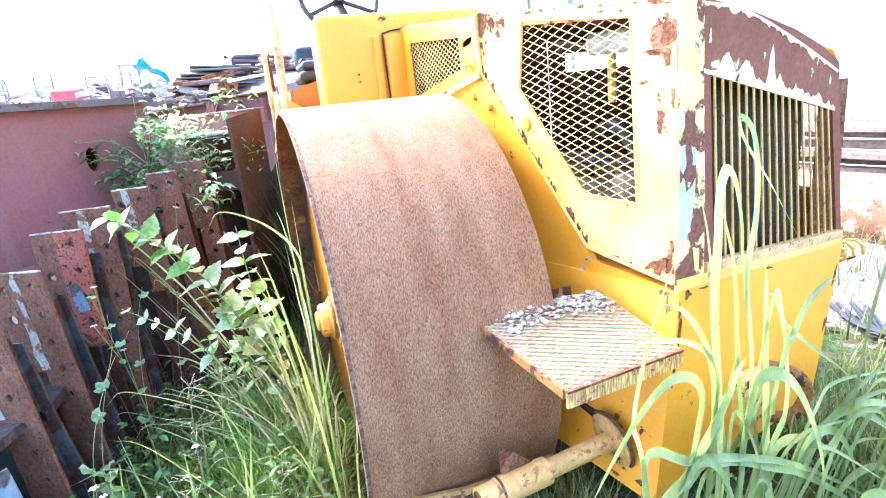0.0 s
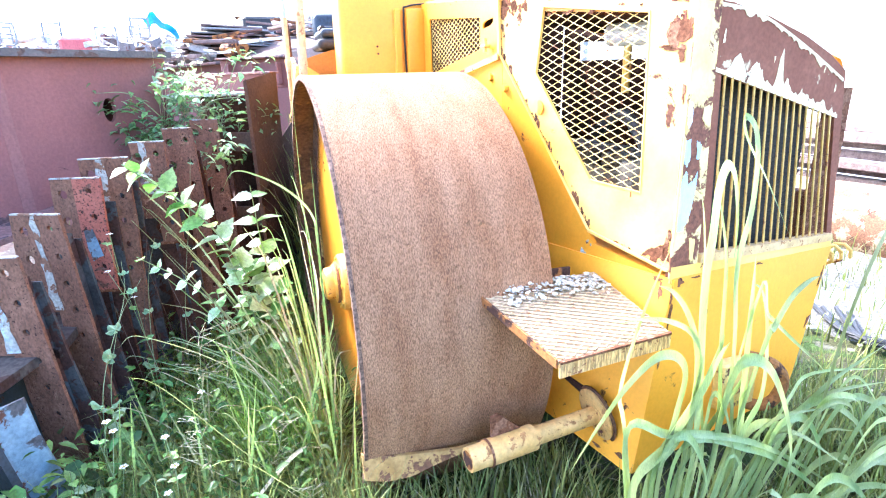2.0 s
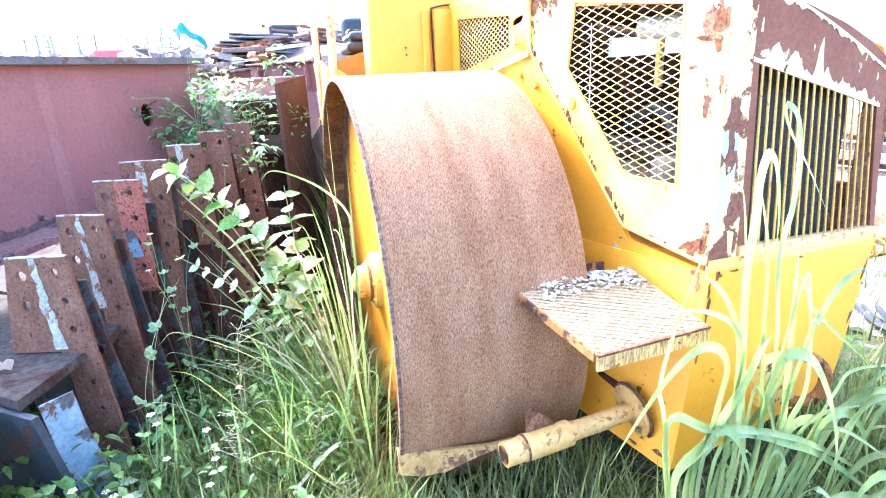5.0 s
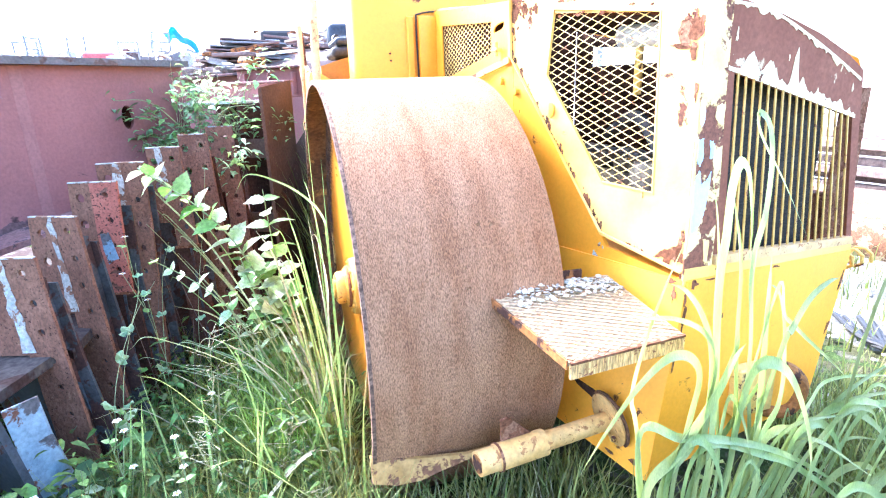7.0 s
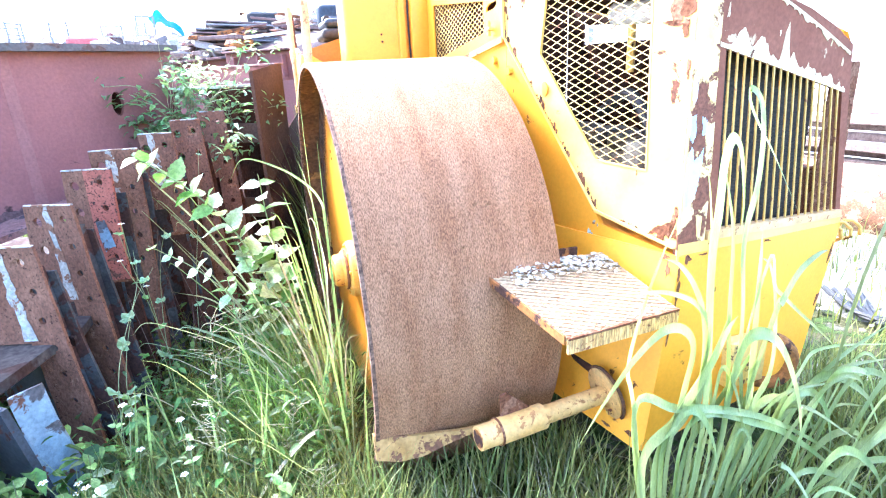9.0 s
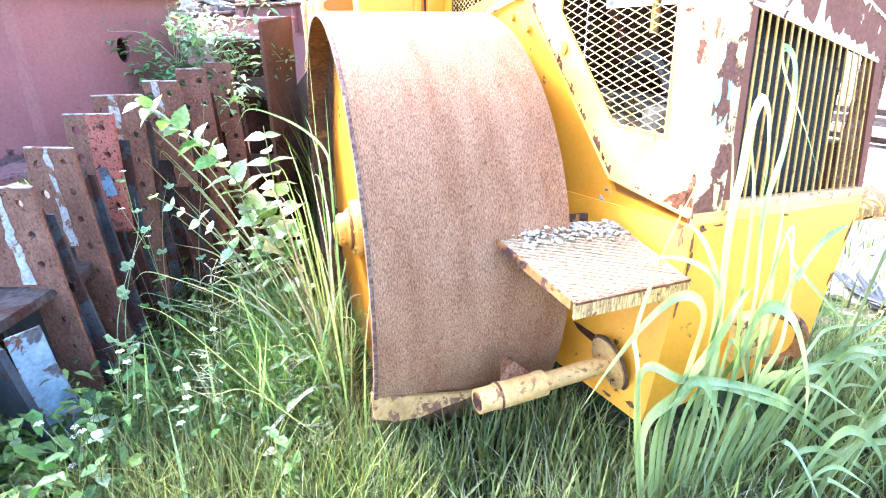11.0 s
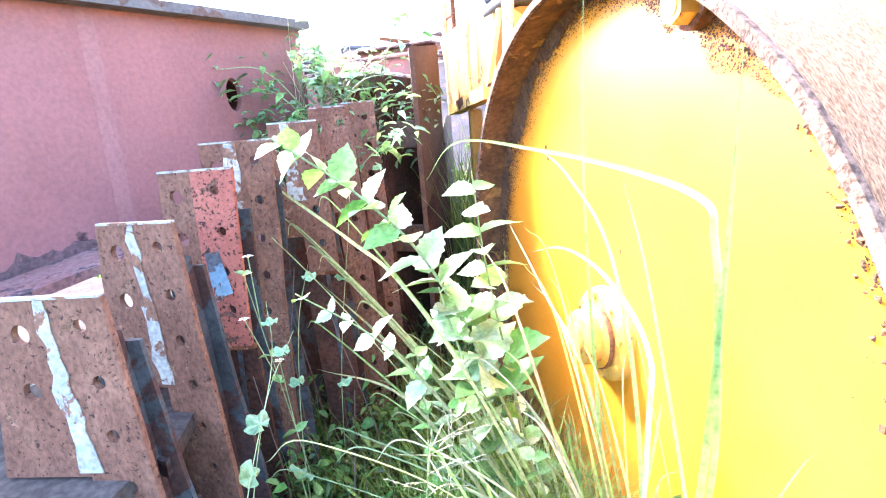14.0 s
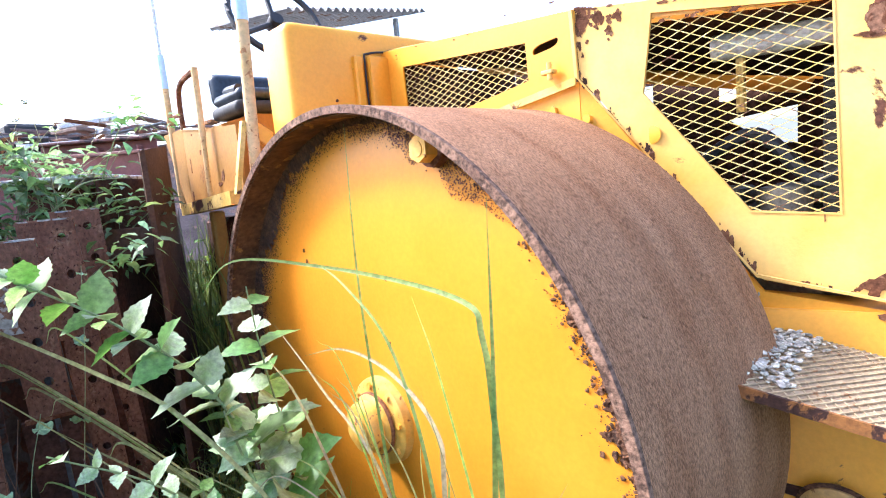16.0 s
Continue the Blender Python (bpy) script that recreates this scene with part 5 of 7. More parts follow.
for a in (90, 210, 330):
    part("spoke", rod(bmesh.new(), wheel_c @ Vector((0, 0, -0.02)), wheel_c @ Vector((0.19 * math.cos(radians(a)), 0.19 * math.sin(radians(a)), 0)), 0.011, 8), "black", wheel)
part("wheel_boss", rod(bmesh.new(), wheel_c @ Vector((0, 0, -0.05)), wheel_c @ Vector((0, 0, 0.01)), 0.028, 14), "black", wheel)
part("steering_column", rod(bmesh.new(), wheel_c @ Vector((0, 0, -0.04)), (0.50, 0.90, 1.80), 0.022, 10), "black", roller)
part("axle", rod(bmesh.new(), (0.10, 0, R), (1.2, 0, R), 0.07, 16), "rust_and_shade", roller)

# ---- red plate girder ----
WA, WB = Vector((-1.562, 0.050, 0)), Vector((-0.520, 1.072, 0))
wd = (WB - WA).normalized()
wn_ = Vector((wd.y, -wd.x, 0))                       # towards the roller
WL = (WB - WA).length


def on_wall(u, v, w):
    """u along the girder, v up from its foot, w out of its face."""
    return WA + wd * u + wn_ * w + Vector((0, 0, 0.902 + 0.075 * u / WL + v))


girder = thing("plate_girder", "red oxide primed steel plate girder with a dark top flange", "steel girder")
HOLE = [(1.143 + 0.028 * math.cos(a), 0.425 + 0.052 * math.sin(a)) for a in [2 * math.pi * k / 16 for k in range(16)]]
web = part("web", plate([(0.0, 0.0), (WL, 0.14), (WL, 0.635), (0.0, 0.70)], [HOLE], on_wall, -0.02), "oxide", girder)
bm = plate([(-0.01, 0.69), (WL, 0.628), (WL, 0.655), (-0.01, 0.72)], [], lambda u, v, w: on_wall(u, v, 0.055 - w), 0.13)
part("top_flange", bm, "flange_grey", girder, "dark weathered top flange")
bm = plate([(-0.03, -0.022), (WL, 0.12), (WL, 0.142), (-0.03, 0.0)], [], lambda u, v, w: on_wall(u, v, 0.19 - w), 0.38)
part("bottom_flange", bm, "oxide_scuffed", girder, "scuffed bottom flange with flaking primer")
# dark cup added behind the hole to make it look shaded
part("hole_sleeve", turned([(0.001, 0.0), (0.05, 0.0), (0.056, 0.14), (0.05, 0.14), (0.045, 0.01), (0.001, 0.01)], Matrix.Translation(on_wall(1.143, 0.425, -0.175)) @ wn_.to_track_quat("Z", "Y").to_matrix().to_4x4(), 20), "rust_and_shade", girder)
part("weld_band", plate([(0.0, 0.065), (0.045, 0.070), (0.042, 0.655), (0.0, 0.655)], [], lambda u, v, w: on_wall(0.715 + u, v, 0.0002 + w), 0.0008), "oxide_pale", girder, "faint paler band along a weld")
patch = [(0.015, 0.03), (0.012, 0.20), (0.02, 0.33), (0.025, 0.50), (0.09, 0.515), (0.14, 0.495), (0.142, 0.40), (0.132, 0.29), (0.136, 0.18), (0.128, 0.07), (0.085, 0.02)]
part("blistered_patch", plate(patch, [], lambda u, v, w: on_wall(u, v, 0.0015 + w), 0.003), "blister", girder, "bare patch of blistered buff primer")
band = [(0.130, 0.065), (0.139, 0.18), (0.135, 0.29), (0.145, 0.40), (0.144, 0.497), (0.09, 0.518), (0.025, 0.504), (0.03, 0.545), (0.12, 0.555), (0.185, 0.535), (0.196, 0.50), (0.182, 0.30), (0.176, 0.15), (0.163, 0.05)]
part("dark_band", plate(band, [], lambda u, v, w: on_wall(u, v, 0.0012 + w), 0.003), "smear", girder, "dark burnt band")
part("end_plate", boxed(-0.02, 0.0, -0.06, 0.55, 0, 0.70, 0.003, Matrix.Translation(on_wall(0, 0, 0)) @ Matrix.Rotation(math.atan2(wd.y, wd.x), 4, "Z")), "flange_grey", girder)
foot = [(0.33 + 0.41 * k / 40, 0.0875 * (0.33 + 0.41 * k / 40) + 0.002) for k in range(41)]
crest = [(u, v + 0.004 + 0.06 * math.sin(math.pi * k / 40) * (0.55 + 0.5 * noise.noise(Vector((u * 22, 3, 1))) + 0.3 * noise.noise(Vector((u * 75, 3, 1))))) for k, (u, v) in enumerate(foot)]
soot = foot + crest[::-1]
part("burnt_spot", plate([(0.040 + 0.020 * math.cos(a) * (1 + 0.2 * math.sin(3 * a)), 0.325 + 0.045 * math.sin(a)) for a in [2 * math.pi * k / 18 for k in range(18)]], [], lambda u, v, w: on_wall(u, v, 0.0048 + w), 0.001), "smear", girder, "dark round burn on the bare patch")
part("soot_smear", plate(soot, [], lambda u, v, w: on_wall(u, v, 0.0012 + w), 0.002), "smear", girder, "sooty smear along the web's foot")
g = random.Random(3)
bm = bmesh.new()
for i in range(260):
    u, w = 0.1 + g.random() * (WL - 0.3), 0.02 + 0.15 * g.random()
    r = g.uniform(0.004, 0.013)
    c = on_wall(u, 0.0875 * u + 0.003, w)
    k = 5
    b = [bm.verts.new(c + Vector((r * g.uniform(0.5, 1.4) * math.cos(1.2566 * j), r * g.uniform(0.5, 1.4) * math.sin(1.2566 * j), 0))) for j in range(k)]
    t = bm.verts.new(c + Vector((0, 0, r * 0.4)))
    for j in range(k):
        bm.faces.new((b[j], b[(j + 1) % k], t))
tagged(part("paint_flakes", bm, "rust", girder, "loose rust flakes on the flange", soft=False), kind="stuff")

# ---- deck of plates under the girder ----
deck = thing("steel_deck", "weathered grey-brown deck plates with dark joints", "deck", kind="structure")


def deck_plank(outline, rise, thick=0.03):
    def at(x, y, w):
        return Vector((x, y, 0.712 + rise + 0.03 * (y + 0.5) - w))
    return plate(outline, [], at, thick)


for outline, rise, mat in (([(-2.06, 0.36), (-1.75, -0.13), (-1.095, -0.690), (-1.083, -0.362), (-1.215, -0.225)], 0.012, "deck_flaked"),
                           ([(-2.06, 0.375), (-1.205, -0.213), (-0.950, -0.425), (-0.845, -0.15), (-1.14, 0.135), (-1.6, 0.465), (-2.06, 0.78)], 0.006, "deck"),
                           ([(-2.06, 0.80), (-1.6, 0.480), (-1.14, 0.150), (-0.82, -0.145), (-0.80, 0.12), (-2.0, 1.0)], -0.004, "deck"),
                           ([(-2.0, 1.014), (-0.798, 0.134), (-0.76, 0.40), (-2.0, 1.34)], 0.004, "deck"),
                           ([(-2.0, 1.355), (-0.755, 0.414), (-0.70, 0.68), (-2.0, 1.7)], 0.0, "deck")):
    part("deck_plate", deck_plank(outline, rise), mat, deck)
for k, (a, b, c) in enumerate([((-0.90, -0.455), (-1.30, -0.13), 0.38), ((-0.83, -0.12), (-1.2, 0.18), 0.36)]):
    a, b = Vector((*a, 0.682)), Vector((*b, 0.682))
    d = b - a
    n = Vector((d.y, -d.x, 0)).normalized()
    bm = plate([(0, 0), (1, 0), (1, -c), (-0.1, -c - 0.22)], [], lambda u, v, w: a + d * u + Vector((0, 0, v)) - n * w + n * (v * -0.12), 0.02)
    part("blue_beam", bm, "blue_shaded", deck, "blue steel beam, darkened for the shade under the deck")


def first_web(u, z, w):
    """From the first post's edge back under the deck."""
    right = Vector((-0.956, -0.770, z)).lerp(Vector((-0.845, -0.745, z)), (0.68 - z) / 0.58)
    return right.lerp(Vector((-1.56, -0.30, z)), u) + Vector((0.5, 0.85, 0)) * w


part("peeling_web", plate([(0.0, 0.69), (0.25, 0.69), (0.6, 0.68), (1.0, 0.67), (1.0, 0.42), (0.55, 0.34), (0.25, 0.20), (0.0, 0.08)], [], first_web, 0.012), "blue", deck, "sky-blue paint peeling off a steel beam")
bm = plate([(0, 0), (0.06, 0), (0.068, -0.12), (0.130, -0.60), (0.02, -0.60), (0.012, -0.2)], [], lambda u, v, w: Vector((-0.900 + u, -0.445 + 0.9 * u + w, 0.702 + v)), 0.01)
part("web_end", bm, "blue", deck, "peeling blue end of a beam web")
part("bearer", boxed(-1.75, -1.3, 0.3, 0.9, 0.0, 0.68, 0.01), "rust_and_shade", deck)

bm = bmesh.new()
fl = [[bm.verts.new((-1.10 + 0.016 * i + 0.004 * math.sin(j * 2.0 + i), -0.250 + 0.009 * j, 0.733 + 0.010 * abs(math.sin(1.3 * i + 0.8 * j)) + 0.006 * j)) for i in range(6)] for j in range(4)]
for a, b in zip(fl, fl[1:]):
    for k in range(5):
        bm.faces.new((a[k], a[k + 1], b[k + 1], b[k]))
bmesh.ops.solidify(bm, geom=list(bm.faces), thickness=0.003)
tagged(part("loose_flake", bm, "blister"), "curled flake of rust lying on the deck", "rust flake")

# ---- row of punched steel posts ----


def punched_post(a, z, heading, wide, left, mid, right, gusset, mats, joint=0.0, strip=0.0, strip_len=0.0, side_holes=2, strip_from=0.0):
    """a: plan place of the top corner; left, mid, right: (offset at the top, sideways run for each metre down) of the three edges;
    gusset: depth of the short side leaf; joint: depth at which a recessed lower plate takes over."""
    u = Vector((math.cos(radians(heading)), math.sin(radians(heading)), 0))
    n = Vector((u.y, -u.x, 0))
    o = Vector((*a, z))

    def at(x, h, w):
        return o + u * x + n * w - Vector((0, 0, h))
    p = thing("punched_post", "rusty upright steel post with rows of punched holes", "steel post", "row of punched posts")
    wob = lambda s=0.0018: rngp.uniform(-s, s)

    def hole(cx, cy, r):
        return [(cx + r * math.cos(6.283 * k / 12), cy + r * 1.1 * math.sin(6.283 * k / 12)) for k in range(12)]
    L = lambda h: left[0] + left[1] * h
    C = lambda h: mid[0] + mid[1] * h
    Rr = lambda h: right[0] + right[1] * h
    depth = joint or z + 0.05
    nseg = max(4, int(depth / 0.07))
    hs = [depth * k / nseg for k in range(nseg + 1)]
    holes = []
    h = 0.045
    while h < depth - 0.04:
        holes.append(hole((C(h) * 0.45 + Rr(h) * 0.55) + 0.004 * (len(holes) % 2), h, 0.0105))
        h += 0.092
    face = [(C(h) + wob(), h) for h in hs][::-1] + [(C(0) + (Rr(0) - C(0)) * k / 4, wob(0.001)) for k in range(1, 4)] + [(Rr(h) + wob(), h) for h in hs]
    part("face_plate", plate(face, holes, at, -0.012), mats[0], p)
    part("bright_cut_edge", plate([(L(0), -0.003), (Rr(0), -0.003), (Rr(0), 0.001), (L(0), 0.001)], [], lambda x, h, w: at(x, h, 0.0006 - w), 0.0125), "pale", p, "bright sawn top edge")
    if joint:
        low = [(C(joint) - 0.02, joint + 0.01), (Rr(joint) + 0.004, joint + 0.006), (Rr(joint) + 0.03, z + 0.05), (C(joint) + 0.02, z + 0.05)]
        part("lower_plate", plate(low, [hole((C(joint) + Rr(joint)) / 2 + 0.01, joint + 0.09 * k, 0.009) for k in (1, 2, 3)], lambda x, h, w: at(x, h, w - 0.016), -0.012), "rust_and_shade", p, "darker recessed lower plate")
        part("joint_lip", plate([(C(joint) - 0.01, joint + 0.001), (Rr(joint) + 0.006, joint - 0.003), (Rr(joint) + 0.006, joint + 0.009), (C(joint) - 0.01, joint + 0.011)], [], lambda x, h, w: at(x, h, w - 0.013), 0.012), "rust", p)
    if gusset:
        gs = [gusset * k / 6 for k in range(7)]
        leaf = [(L(h) + wob(), h) for h in gs][::-1] + [(C(h) - 0.0004, h) for h in gs]
        hl = [hole(L(h) * 0.45 + C(h) * 0.55 - 0.004, h, 0.015) for h in (0.055, 0.150)[:side_holes]]
        part("side_leaf", plate(leaf, hl, at, -0.012), mats[1], p)
    if strip:
        q = [strip_from + (strip_len - strip_from) * k / 12 for k in range(13)]
        ws = [(C(h) - strip * (0.35 + 0.25 * h / strip_len) + wob(0.007), h + 0.002) for h in q][::-1] + [(C(h) + strip * (0.30 + 0.5 * h / strip_len) + wob(0.004), h + 0.002) for h in q]
        part("paint_streak", plate(ws, [], lambda x, h, w: at(x, h, 0.0006 + w), 0.0018), "pale", p, "streak of white and pale blue paint")
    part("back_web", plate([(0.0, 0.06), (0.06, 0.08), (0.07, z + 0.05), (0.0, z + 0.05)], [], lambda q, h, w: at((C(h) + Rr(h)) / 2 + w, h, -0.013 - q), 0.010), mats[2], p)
    part("rear_flange", plate([(C(0) + 0.02, 0.10), (Rr(0) - 0.010, 0.10), (Rr(0.3) - 0.004, 0.35), (Rr(0.55) + 0.010, 0.55), (Rr(0.7) + 0.028, z + 0.05), (C(0.7) + 0.02, z + 0.05)], [], lambda x, h, w: at(x, h, w - 0.075), -0.010), mats[2], p, "blue-grey rear flange with shade in its colour")
    return p


rngp = random.Random(21)
punched_post((-1.068, -0.795), 1.070, 15.0, 0.100, (0.004, 0.13), (0.040, 0.19), (0.088, 0.165), 0.265, ("pitted", "pitted", "rust_and_shade"), strip=0.011, strip_len=0.25, side_holes=1, strip_from=0.11)
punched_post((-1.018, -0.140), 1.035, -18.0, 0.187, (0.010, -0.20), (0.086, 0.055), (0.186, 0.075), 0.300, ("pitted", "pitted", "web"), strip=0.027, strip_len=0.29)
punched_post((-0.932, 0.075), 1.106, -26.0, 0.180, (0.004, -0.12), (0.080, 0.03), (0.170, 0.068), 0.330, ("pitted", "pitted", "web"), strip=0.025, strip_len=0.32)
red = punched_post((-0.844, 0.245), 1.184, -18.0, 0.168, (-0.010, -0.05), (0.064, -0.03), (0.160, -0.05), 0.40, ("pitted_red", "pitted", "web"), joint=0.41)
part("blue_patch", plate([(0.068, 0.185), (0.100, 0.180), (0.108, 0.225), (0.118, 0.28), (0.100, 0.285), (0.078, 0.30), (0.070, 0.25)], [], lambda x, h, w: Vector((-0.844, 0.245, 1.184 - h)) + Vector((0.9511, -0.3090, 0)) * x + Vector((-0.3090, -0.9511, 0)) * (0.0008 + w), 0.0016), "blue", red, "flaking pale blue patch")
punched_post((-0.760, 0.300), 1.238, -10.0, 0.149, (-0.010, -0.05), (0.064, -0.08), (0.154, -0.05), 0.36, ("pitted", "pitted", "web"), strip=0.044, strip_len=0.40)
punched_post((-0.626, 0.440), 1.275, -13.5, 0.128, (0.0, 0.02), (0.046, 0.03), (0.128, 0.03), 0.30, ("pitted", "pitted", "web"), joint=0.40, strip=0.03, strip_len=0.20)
punched_post((-0.521, 0.565), 1.312, -14.6, 0.119, (0.0, 0.0), (0.045, 0.02), (0.119, 0.03), 0.30, ("pitted", "pitted", "rust_and_shade"))
punched_post((-0.430, 0.770), 1.330, -9.9, 0.117, (0.0, 0.0), (0.040, 0.02), (0.117, 0.03), 0.30, ("pitted", "pitted", "rust_and_shade"))

# plates added to close bright gaps behind the posts, with shade in their colour
BACK = [(-1.00, 0.05), (-0.90, 0.20), (-0.80, 0.36), (-0.68, 0.52), (-0.53, 0.70), (-0.40, 0.92)]
for k, (a, b) in enumerate(zip(BACK, BACK[1:])):
    a, b = Vector((*a, 0)), Vector((*b, 0))
    d = b - a
    n = Vector((d.y, -d.x, 0)).normalized()
    top_l, top_r = 0.80 + 0.06 * k, 0.83 + 0.06 * k
    part("rear_plate", plate([(0.01, 0.0), (0.99, 0.0), (0.99, top_r), (0.01, top_l)], [], lambda u, z, w: a + d * u + n * w + Vector((0, 0, z)), 0.01), "web" if k % 2 else "rust_and_shade", deck, "dark steel plate added to close the gap behind the posts")

# ---- steel shelving and sheets behind ----
rack = thing("steel_frame_section", "purple-red primed box section with dark openings", "steel section")
RO, RU, RV = Vector((-0.155, 0.80, 0)), Vector((-0.826, 0.564, 0)), Vector((0.564, 0.826, 0))
RACK = Matrix.Translation(RO) @ Matrix((RU, RV, Vector((0, 0, 1)))).transposed().to_4x4()


def rack_part(name, u0, u1, v0, v1, z0, z1, mat, label=""):
    return part(name, boxed(u0, u1, v0, v1, z0, z1, 0.003, RACK), mat, rack, label)


part("leaning_sheet", plate([(0.0, 1.495), (1.0, 1.535), (0.97, 1.16), (0.62, 1.06), (0.10, 0.96), (0.0, 0.98)], [], lambda u, z, w: Vector((-0.170 + 0.155 * u, 0.775 + 0.30 * u + w, z)), 0.010), "brown_sheet", rack, "brown rusted sheet standing on edge")
part("under_sheet", plate([(0.0, 0.2), (1.0, 0.2), (1.0, 1.17), (0.0, 1.0)], [], lambda u, z, w: Vector((-0.160 + 0.150 * u, 0.80 + 0.29 * u + w, z)), 0.010), "rust_and_shade", rack, "darker sheet below it")
part("second_sheet", plate([(0.0, 0.2), (1.0, 0.2), (1.0, 1.30), (0.45, 1.27), (0.0, 1.20)], [], lambda u, z, w: Vector((-0.022 + 0.185 * u, 1.085 + 0.58 * u + w, z)), 0.010), "brown_sheet", rack, "second rusted sheet behind")
part("sheet_fold", plate([(0.0, 0.2), (0.03, 0.2), (0.03, 1.50), (0.0, 1.49)], [], lambda u, z, w: Vector((-0.180 + u * 0.5, 0.768 + w, z)), 0.015), "brown_sheet", rack)
# sunlight on this ledge is painted in with white
rack_part("top_ledge", 0.16, 0.62, 0.0, 0.45, 1.426, 1.440, "steel_white", "ledge coloured white for the sun on it")
rack_part("back_plate", 0.13, 0.70, 0.45, 0.462, 1.426, 1.530, "oxide")
rack_part("back_flange", 0.13, 0.70, 0.40, 0.50, 1.530, 1.540, "oxide_scuffed")
rack_part("ribbed_web", 0.26, 0.75, 0.85, 0.862, 1.45, 1.625, "oxide")
for k in range(3):
    rack_part("rib", 0.32 + 0.17 * k, 0.332 + 0.17 * k, 0.80, 0.85, 1.47, 1.60, "oxide")
rack_part("ribbed_flange", 0.26, 0.75, 0.80, 0.90, 1.625, 1.637, "oxide_scuffed")
rack_part("mid_shelf", 0.16, 0.60, 0.0, 0.44, 1.235, 1.250, "rust_and_shade")
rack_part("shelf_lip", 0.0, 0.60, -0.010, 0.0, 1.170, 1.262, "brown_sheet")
rack_part("low_shelf", 0.16, 0.60, 0.0, 0.44, 0.86, 0.88, "rust_and_shade")
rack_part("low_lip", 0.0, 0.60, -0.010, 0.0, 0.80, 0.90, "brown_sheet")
rack_part("side_web", 0.15, 0.162, 0.0, 0.45, 0.1, 1.426, "rust_and_shade")
# dark sheet added so that the openings hold deep shade
rack_part("dark_back", 0.16, 0.62, 0.43, 0.444, 0.1, 1.424, "rust_and_shade")
beam2 = thing("long_channel", "reddish steel channel lying across the yard", "steel channel")
part("channel_web", boxed(-1.6, 0.30, 3.0, 3.05, 0.1, 1.66, 0.006, Matrix.Rotation(radians(-4), 4, "Y")), "oxide", beam2)
part("channel_flange", boxed(-1.6, 0.30, 2.9, 3.05, 1.655, 1.675, 0.004, Matrix.Rotation(radians(-4), 4, "Y")), "oxide_scuffed", beam2)

# ---- scrap heaps in the distance ----
g = random.Random(8)


def slab(name, cx, cy, cz, sx, sy, sz, rz, ry, mat, label, cat, grp=""):
    bm = boxed(-sx / 2, sx / 2, -sy / 2, sy / 2, -sz / 2, sz / 2, min(sx, sy, sz) * 0.12)
    bmesh.ops.transform(bm, matrix=Matrix.LocRotScale((cx, cy, cz), Euler((0, ry, rz)), None), verts=bm.verts)
    ob = part(name, bm, mat)
    return tagged(ob, label, cat, grp)


bm = bmesh.new()
ng = 34
grid = []
for j in range(9):
    row = []
    for i in range(ng):
        x = -9 + 11.6 * i / (ng - 1)
        y = 4.2 + 0.9 * j
        base = (1.36 + 0.10 * j) * (0.80 + 0.20 * min(1, max(0, (x + 9.5) / 7.5))) * min(1, max(0, (2.6 - x) / 0.8)) + 0.42 * min(1, max(0, (x + 1.2) / 1.6)) * min(1, max(0, (2.6 - x) / 0.8))
        row.append(bm.verts.new((x, y, max(-0.1, base + 0.30 * noise.noise(Vector((x * 0.9, y * 0.9, 2))) - (0.9 if j == 0 else 0)))))
    grid.append(row)
for a, b in zip(grid, grid[1:]):
    for k in range(ng - 1):
        bm.faces.new((a[k], a[k + 1], b[k + 1], b[k]))
tagged(part("scrap_mound", bm, "scrap"), "low mound of rusty scrap and weeds", "scrap heap", kind="structure")
bm = bmesh.new()
for i in range(420):                                  # mixed junk along the far heap, coloured pale for the haze
    x, y = g.uniform(-8.5, 0.2), g.uniform(6.2, 10.5)
    z = 1.48 + 0.072 * y + g.uniform(-0.25, 0.14)
    a, b, c = g.uniform(0.05, 0.36), g.uniform(0.015, 0.16), g.uniform(0.012, 0.11)
    box(bm, -a / 2, a / 2, -b / 2, b / 2, -c / 2, c / 2, 0.0, Matrix.LocRotScale((x, y, z), Euler((g.gauss(0, 0.3), g.gauss(0, 0.6), g.uniform(-1.5, 1.5))), None))
tagged(part("far_scrap", bm, "junk", soft=False), "jumble of small scrap along the far heap, coloured pale for haze", "scrap", kind="stuff")
for i in range(295):
    x, y = g.uniform(-5.0, 2.2), g.uniform(4.9, 9.8)
    z = (1.52 + 0.10 * (y - 4.2)) * (0.55 + 0.45 * min(1, max(0, (x + 7.5) / 6))) + 0.42 * min(1, max(0, (x + 1.2) / 1.6)) + g.uniform(-0.05, 0.17)
    slab("scrap_piece", x, y, z, g.uniform(0.10, 0.60) if i % 6 else g.uniform(0.5, 1.0), g.uniform(0.02, 0.20), g.uniform(0.012, 0.05), g.uniform(-1.5, 1.5), g.gauss(0, 0.15), g.choice(["scrap", "scrap", "grey_steel", "timber", "grey_steel", "timber", "rust", "rust_orange", "scrap", "scrap", "steel_white"]),
         "bent piece of rusty scrap steel on the heap", "scrap", "scrap pieces")
for i in range(7):
    slab("stacked_sheet", -0.2 + g.uniform(-0.1, 0.1), 6.9 + g.uniform(-0.2, 0.2), 1.96 + 0.045 * i, 1.15 - 0.06 * i, 0.9, 0.022, g.uniform(-0.15, 0.15), 0.04 + g.uniform(-0.03, 0.03), "grey_steel" if i % 3 else "timber", "dark steel sheet in a loose stack", "steel sheet", "stacked sheets")
